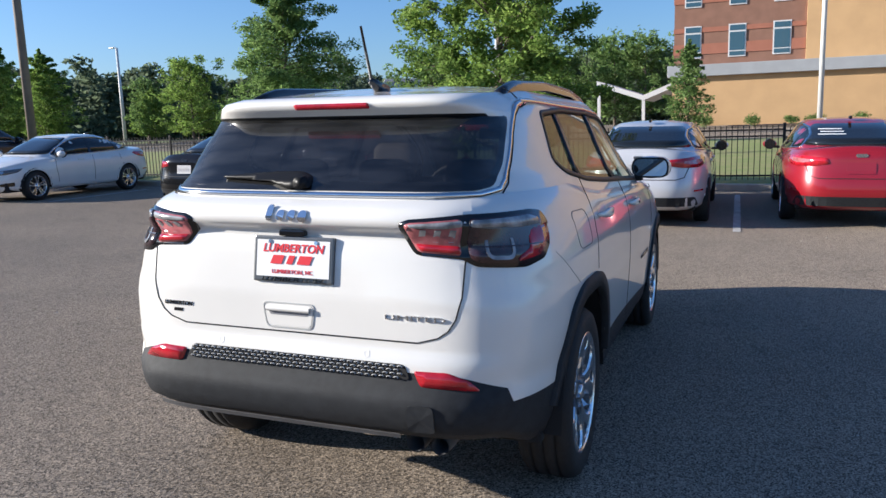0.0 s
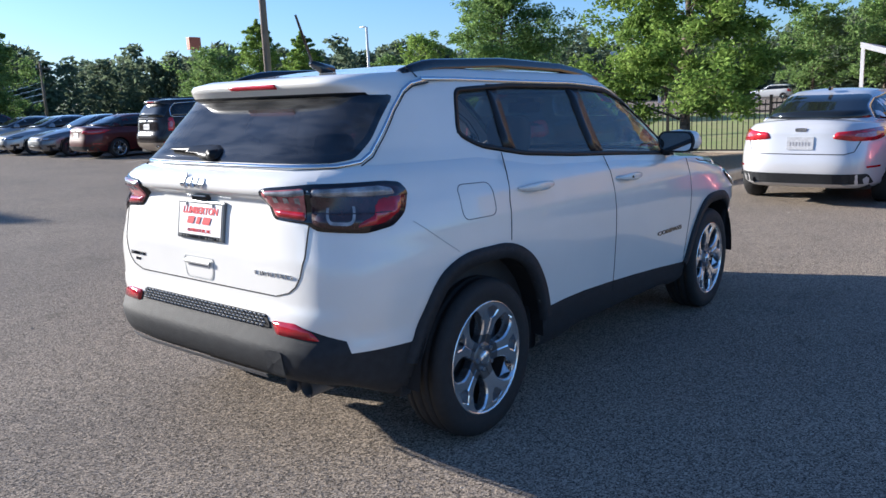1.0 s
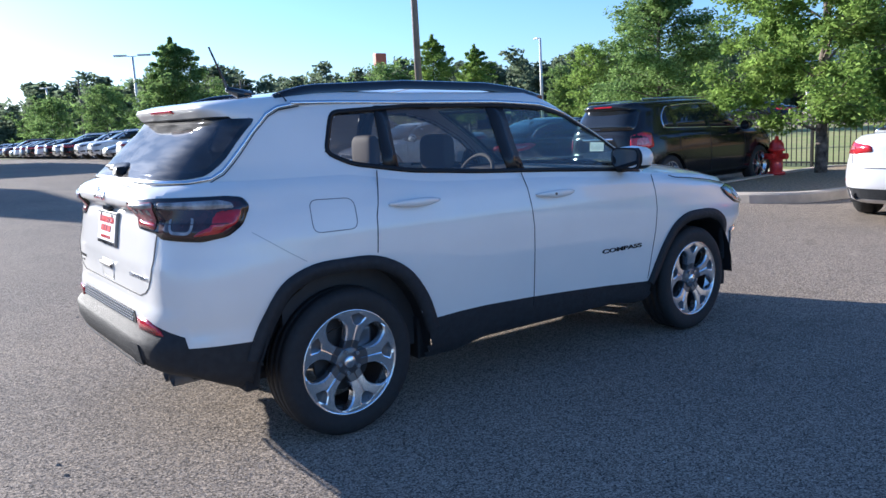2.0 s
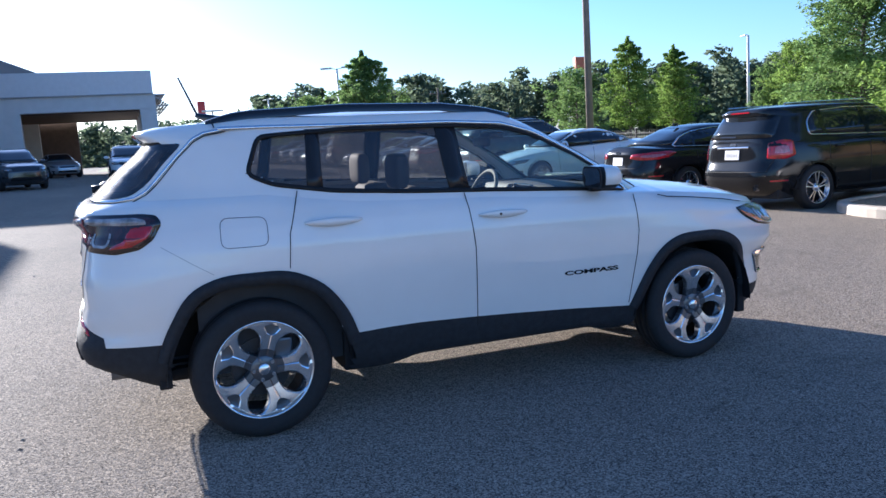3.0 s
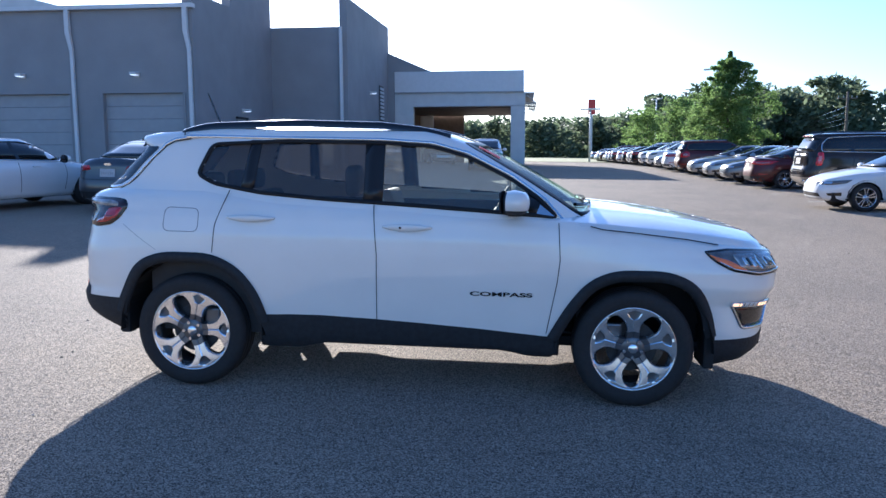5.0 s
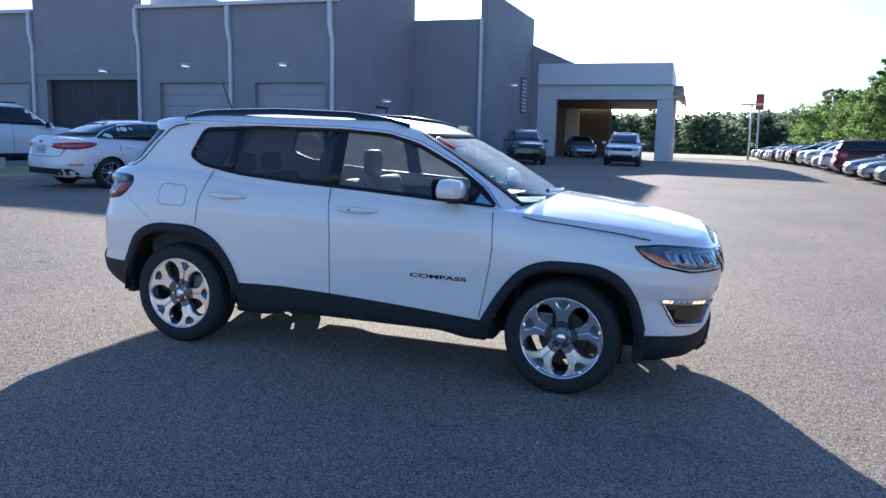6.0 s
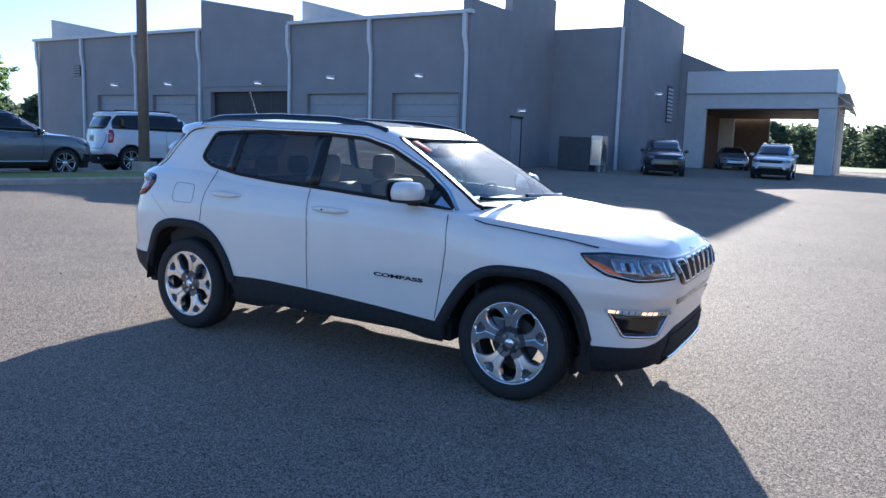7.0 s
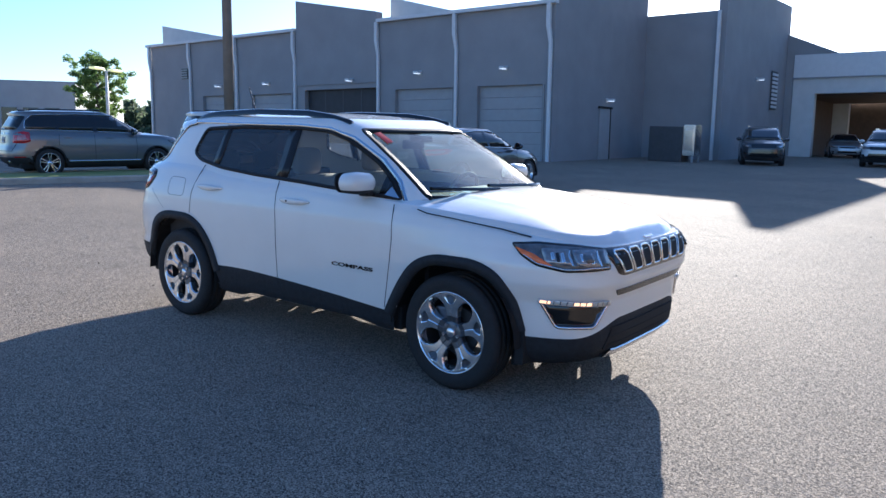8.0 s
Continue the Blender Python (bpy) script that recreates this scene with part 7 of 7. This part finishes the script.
def leaf_mat(name, c1, c2):
    m = mat(name, c1, 0.75, spec=0.15, col2=c2, scale=0.9)
    n, l = m.node_tree.nodes, m.node_tree.links
    b = n["Principled BSDF"]
    tr, mx, g = n.new("ShaderNodeBsdfTranslucent"), n.new("ShaderNodeMixShader"), n.new("ShaderNodeNewGeometry")
    hs, mr = n.new("ShaderNodeHueSaturation"), n.new("ShaderNodeMapRange")
    src = b.inputs["Base Color"].links[0].from_socket
    mr.inputs["To Min"].default_value, mr.inputs["To Max"].default_value = 0.6, 1.5
    l.new(g.outputs["Random Per Island"], mr.inputs["Value"])
    l.new(mr.outputs[0], hs.inputs["Value"])
    l.new(src, hs.inputs["Color"])
    l.new(hs.outputs[0], b.inputs["Base Color"])
    l.new(hs.outputs[0], tr.inputs["Color"])
    mx.inputs[0].default_value = 0.5
    l.new(b.outputs[0], mx.inputs[1])
    l.new(tr.outputs[0], mx.inputs[2])
    l.new(mx.outputs[0], n["Material Output"].inputs[0])
    return m


M["leaf_bright"] = leaf_mat("leaf_bright", (0.25, 0.34, 0.07), (0.15, 0.23, 0.045))
M["leaf_mid"] = leaf_mat("leaf_mid", (0.21, 0.30, 0.09), (0.13, 0.20, 0.06))
# far woods: distance haze is put into the leaf colour, a greyer green
M["leaf_far_haze"] = leaf_mat("leaf_far_haze", (0.155, 0.195, 0.115), (0.11, 0.14, 0.085))


def leaves(verts, faces, c, r, count, size, rg):
    """Small pointed leaves scattered through a clump."""
    for _ in range(count):
        d = Vector((rg.gauss(0, 1), rg.gauss(0, 1), rg.gauss(0, 1))).normalized() * (rg.random() ** 0.45)
        p = Vector(c) + Vector((d.x * r, d.y * r, d.z * r * 0.7))
        u = Vector((rg.gauss(0, 1), rg.gauss(0, 1), rg.gauss(0, 0.6))).normalized()
        v = u.cross(Vector((rg.gauss(0, 1), rg.gauss(0, 1), rg.gauss(0, 1)))).normalized()
        s = size * (0.6 + 0.8 * rg.random())
        b = len(verts)
        verts += [p - u * s, p + v * s * 0.42, p + u * s, p - v * s * 0.42]
        faces.append((b, b + 1, b + 2, b + 3))


def tree(x, y, h, spread_r, label, leaf="leaf_mid", form="round", count=9000, size=0.10, seed=1, trunk=0.0, lean=0.0, base=None):
    rg = random.Random(seed)
    t = empty("tree", Matrix.Translation((x, y, base if base is not None else ground_z(x, y))), label, "tree")
    tr = trunk or h * 0.016
    clear = h * (0.22 if form == "round" else 0.12)
    bm = bmesh.new()
    pts = [Vector((0, 0, -0.1))]
    for k in range(1, 9):
        pts.append(Vector((rg.gauss(0, 0.012 * h) * k / 8, rg.gauss(0, 0.012 * h) * k / 8, h * 0.92 * k / 8)))
    for k, (a, b) in enumerate(zip(pts, pts[1:])):
        cyl_bm(a, b, tr * (1 - k / 8.5) + 0.012, tr * (1 - (k + 1) / 8.5) + 0.012, 9, bm, False)
    tips = []
    limbs = 34 if form == "round" else 70
    lobes = [rg.uniform(0, 6.28) for _ in range(3)]
    for k in range(limbs):
        f = (k + rg.random()) / limbs
        z = clear + (h * 0.93 - clear) * f
        a = k * 2.4 + rg.random()
        if form == "round":
            reach = spread_r * math.sqrt(max(0.05, 1 - ((f - 0.38) / 0.64) ** 2)) * (1 + 0.16 * math.sin(3 * a + lobes[0]) + 0.12 * math.sin(5 * f + 2 * a + lobes[1]))
            rise = -0.08 + 0.75 * f
        else:
            reach = spread_r * ((1.0 - f) ** 0.5 * (0.72 + 0.28 * min(1, f * 5)) + 0.04) * (0.8 + 0.4 * rg.random())
            rise = 0.12
        reach *= 0.7 + 0.45 * rg.random()
        s = Vector((0, 0, z - (0.3 * reach if form == "round" else 0)))
        e = s + Vector((math.cos(a) * reach, math.sin(a) * reach, reach * (0.3 + rise if form == "round" else rise)))
        m_ = s.lerp(e, 0.5) + Vector((0, 0, 0.06 * reach))
        cyl_bm(s, m_, tr * 0.30 * (1 - f * 0.6), tr * 0.2 * (1 - f * 0.6), 6, bm, False)
        cyl_bm(m_, e, tr * 0.2 * (1 - f * 0.6), 0.008, 6, bm, False)
        if form == "round":
            # side twigs, each with a small spray of leaves of its own
            for q in (0.3, 0.45, 0.58, 0.7, 0.8, 0.9, 1.0):
                w0 = s.lerp(e, q)
                d = Vector((rg.gauss(0, 1), rg.gauss(0, 1), rg.gauss(0.15, 0.7))).normalized()
                w1 = w0 + d * spread_r * rg.uniform(0.12, 0.34)
                cyl_bm(w0, w1, tr * 0.05, 0.004, 4, bm, False)
                tips.append((w1, reach, q))
                tips.append((w0.lerp(w1, 0.5), reach, q))
        else:
            for q in (0.35, 0.6, 0.82, 1.0):
                tips.append((s.lerp(e, q) + Vector((rg.gauss(0, 0.1), rg.gauss(0, 0.1), rg.gauss(0, 0.1))) * reach * 0.5, reach, q))
    if form == "cone":
        # the leader and its side shoots run past the crown
        for k in range(9):
            tips.append((Vector((rg.gauss(0, 0.05), rg.gauss(0, 0.05), 0)) * spread_r * (1 - k / 10) + Vector((0, 0, h * (0.88 + 0.013 * k))), spread_r * 0.3 * (1 - k / 10), 0.9))
    part("trunk", bm, M["bark"], t, "", True)
    verts, faces = [], []
    per = max(4, count // len(tips))
    for c, reach, q in tips:
        leaves(verts, faces, c, spread_r * rg.uniform(0.09, 0.19) if form == "round" else ((0.12 + 0.2 * rg.random()) * reach + 0.06 * spread_r) * (1.3 - 0.75 * q), int(per * (0.5 + rg.random()) * (1.0 if form == "round" else 1.35 - 0.6 * q)), size, rg)
    link_mesh("crown", verts, faces, M[leaf], t)
    return t


tree(-3.45, 11.95, 6.3, 2.25, "young leafy maple in the mulch bed", "leaf_bright", "round", 64000, 0.055, 3, 0.11)
tree(-39.1, 11.9, 6.6, 2.6, "leafy tree behind the row of cars", "leaf_mid", "cone", 40000, 0.075, 4)
tree(-17.6, 26.1, 8.2, 3.3, "tall dense tree beyond the fence", "leaf_mid", "cone", 46000, 0.078, 6)
tree(-43.1, 51.0, 7.2, 2.9, "light green tree across the grass", "leaf_bright", "round", 10000, 0.13, 12)
tree(-68.5, 73.9, 8.0, 2.7, "dark leafy tree across the road", "leaf_mid", "round", 7000, 0.16, 13)
tree(-1.6, 48.0, 6.0, 1.7, "slim young tree in front of the building", "leaf_mid", "cone", 7000, 0.11, 14)
tree(-25.0, -50.0, 6.4, 1.95, "sunlit leafy tree by the far drive", "leaf_mid", "round", 20000, 0.10, 15)
conif = tree(-73.6, 56.4, 12.4, 3.9, "pointed leafy tree across the road", "leaf_bright", "cone", 24000, 0.15, 8)
for x, y, s in ((-74.4, 63.9, 0.92), (-132, 86, 0.85), (-150, 95, 0.9), (-85, 92, 0.7), (-72, 88, 0.7), (-121, 100, 0.9), (-64, 70, 0.55)):
    c = copy_thing(conif, Matrix.Translation((x, y, 0.3)) @ Matrix.Rotation(x, 4, "Z"))
    c.scale = (s, s, s)
roundt = tree(-60, 40, 7, 3.2, "round leafy tree across the grass", "leaf_mid", "round", 8000, 0.16, 9)
for x, y, s in ((-70, 46, 0.8), (-9.5, 95, 1.5), (-14, 100, 1.6), (-24, 60, 1.1), (-40, 62, 1.0), (-62, 14, 0.75), (-84, 14.5, 0.8), (-20, 92, 1.4), (-100, 16, 0.8)):
    c = copy_thing(roundt, Matrix.Translation((x, y, ground_z(x, y))) @ Matrix.Rotation(x, 4, "Z"))
    c.scale = (s, s, s)


def shrub(x, y, r, seed):
    rg = random.Random(seed)
    s = empty("shrub", Matrix.Translation((x, y, ground_z(x, y) + 0.2)), "clipped green shrub by the wall", "shrub", "shrubs")
    verts, faces = [], []
    for _ in range(7):
        leaves(verts, faces, (rg.gauss(0, r * 0.35), rg.gauss(0, r * 0.3), r * 0.7 + rg.gauss(0, r * 0.2)), r * 0.75, 160, 0.07, rg)
    link_mesh("crown", verts, faces, M["leaf_mid"], s)
    part("stem", cyl_bm((0, 0, -0.25), (0, 0, r * 0.6), 0.05, 0.03, 8), M["bark"], s)


for k, (x, r) in enumerate(((-1.2, 0.7), (2.65, 0.75), (5.5, 0.55), (7.3, 0.7), (10.8, 0.7))):
    shrub(x, 66.3, r, 40 + k)

# far pale canopy between the trees
fc = empty("far_canopy", pose(-44.5, 99, 0.4, 0, 0, 20), "pale blue flat canopy roof on posts, far off", "canopy")
part("canopy_roof", box_bm(-3.4, -3, 6.2, 3.4, 3, 7.2, 0.05), M["far_blue"], fc)
part("canopy_ledge", box_bm(-2.0, -3.2, 7.2, 3.6, 3, 7.6, 0.05), M["trim_white"], fc)
for x in (-3.0, 3.0):
    part("post", cyl_bm((x, 0, -0.5), (x, 0, 6.2), 0.2, 0.2, 10), M["trim_white"], fc)

# lorry on the far road
def link_panel(a, b):
    """A pane that leans from a to b in x and z, 2 m wide."""
    bm = bmesh.new()
    out = Vector((-(b[1] - a[1]), 0, b[0] - a[0])).normalized() * 0.03
    low = [Vector((p[0], y, p[1])) for p, y in ((a, -1), (a, 1), (b, 1), (b, -1))]
    high = [v + out for v in low]
    lv, hv = [bm.verts.new(v) for v in low], [bm.verts.new(v) for v in high]
    bm.faces.new(lv), bm.faces.new(hv)
    for k in range(4):
        bm.faces.new((lv[k], lv[(k + 1) % 4], hv[(k + 1) % 4], hv[k]))
    return bm


lorry = empty("lorry", Matrix.Translation((-98.8, 64.0, 0.9)), "white lorry cab on the far road", "lorry")
bm = bmesh.new()
sides = [[bm.verts.new((x, y, z)) for x, z in ((3.2, 0.6), (-3.2, 0.6), (-3.3, 1.7), (-2.2, 2.0), (-1.5, 3.2), (0.2, 3.9), (3.2, 4.0))] for y in (-1.2, 1.2)]
for vs in sides:
    bm.faces.new(vs)
for k in range(7):
    bm.faces.new((sides[0][k], sides[0][(k + 1) % 7], sides[1][(k + 1) % 7], sides[1][k]))
part("cab", bm, M["roll_door"], lorry)
part("windscreen", link_panel((-2.16, 2.06), (-1.52, 3.14)), M["dark_glass"], lorry)
part("side_window", box_bm(-1.4, -1.23, 2.1, 0.0, 1.23, 3.0, 0.03), M["dark_glass"], lorry)
for x in (-2.3, 1.4, 2.6):
    part("axle_wheels", cyl_bm((x, -1.2, 0.2), (x, 1.2, 0.2), 0.5, 0.5, 16), M["rubber"], lorry)

# utility poles with wires, far beyond the road
M["pole_wood"] = mat("pole_wood", (0.16, 0.13, 0.10), 0.9, var=0.3, scale=2)


def utility_pole(x, y, h):
    p = empty("utility_pole", Matrix.Translation((x, y, 0.3)), "weathered wooden utility pole with a crossarm", "utility pole", "utility poles")
    part("shaft", cyl_bm((0, 0, -0.3), (0, 0, h), 0.2, 0.13, 10), M["pole_wood"], p, "", True)
    part("crossarm", box_bm(-0.08, -1.2, h - 0.9, 0.08, 1.2, h - 0.75), M["pole_wood"], p)
    for dy in (-1.1, -0.5, 0.5, 1.1):
        part("insulator", cyl_bm((0, dy, h - 0.75), (0, dy, h - 0.5), 0.05, 0.04, 8), M["pole_white"], p)


for x, y, h in ((-122.0, 26.2, 10.8), (-96.8, 40.9, 8.7), (-156.4, 52.6, 8.2)):
    utility_pole(x, y, h)
wires = empty("utility_wires", Matrix.Translation((-96.8, 40.9, 0.3)), "thin sagging utility wires between wooden poles", "wires")
for z0, z1 in ((6.9, 6.8), (6.2, 6.2), (5.5, 5.6), (4.8, 5.0), (4.0, 4.2)):
    bm = bmesh.new()
    pts = [Vector((-59.6 * k / 8, 11.7 * k / 8, z0 + (z1 - z0) * k / 8 - 1.6 * (k / 8) * (1 - k / 8))) for k in range(9)]
    for a, b in zip(pts, pts[1:]):
        cyl_bm(a, b, 0.035, 0.035, 5, bm, False)
    part("wire", bm, M["gloss_black"], wires)

# low building beyond the drive
lb = empty("low_building", Matrix.Translation((-34, -78, 0.6)) @ Matrix.Rotation(radians(52), 4, "Z"), "low pale commercial building with dark windows", "building")
part("wall", box_bm(-14, -6, 0, 14, 6, 5.4, 0), M["ledge_grey"], lb)
part("parapet", box_bm(-6, -6.4, 5.4, 3, 6, 6.2, 0), M["wall_grey"], lb)
for k in range(6):
    part("window", box_bm(-12 + k * 4.2, -6.08, 1.0, -9.2 + k * 4.2, -5.95, 3.2, 0), M["dark_glass"], lb)
    part("window", box_bm(14.02 - 0.05, -5 + k * 1.7, 1.0, 14.08, -3.8 + k * 1.7, 3.2, 0), M["dark_glass"], lb)

# far woods: a belt of crowns all round the lot
rg = random.Random(11)
verts, faces = [], []
tv, tf = [], []
for k in range(800):
    a = radians(rg.uniform(60, 252))
    d = rg.uniform(150, 230)
    x, y = d * math.cos(a), d * math.sin(a)
    if (x > -20 and 0 < y < 120) or radians(197) < a < radians(234):
        continue
    h = rg.uniform(12, 15.5) * (0.6 if a > radians(171) else 1.0)
    w = rg.uniform(3, 5.5)
    for j in range(7):
        f = j / 6
        cz = h * (0.12 + 0.83 * f)
        rr = w * (1 - 0.7 * abs(f - 0.35)) * (0.7 + 0.3 * rg.random())
        leaves(verts, faces, (x + rg.gauss(0, w * 0.25), y + rg.gauss(0, w * 0.25), cz), rr, 88, 0.68, rg)
woods = link_mesh("far_woods", verts, faces, M["leaf_far_haze"])
tagged(woods, "distant belt of mixed green woods", "woods", "", "stuff")

# small stones and bits of leaf on the asphalt
rg = random.Random(23)
verts, faces = [], []
for _ in range(420):
    x, y = rg.uniform(-9, 7), rg.uniform(-9, 8)
    if abs(x) < 1.0 and abs(y) < 2.3:
        continue
    r = rg.choice((0.005, 0.007, 0.009, 0.014)) * rg.uniform(0.7, 1.3)
    b, z = len(verts), ground_z(x, y)
    verts += [(x + r * math.cos(q) * rg.uniform(0.6, 1.2), y + r * math.sin(q) * rg.uniform(0.6, 1.2), z) for q in (0, 1.6, 3.1, 4.6)] + [(x, y, z + r * 0.7)]
    faces += [(b + i, b + (i + 1) % 4, b + 4) for i in range(4)]
M["pebble"] = mat("pebble", (0.55, 0.50, 0.43), 0.8, col2=(0.16, 0.13, 0.09), scale=1.3)
tagged(link_mesh("gravel", verts, faces, M["pebble"]), "loose pale stones scattered on the asphalt", "gravel", "", "stuff")
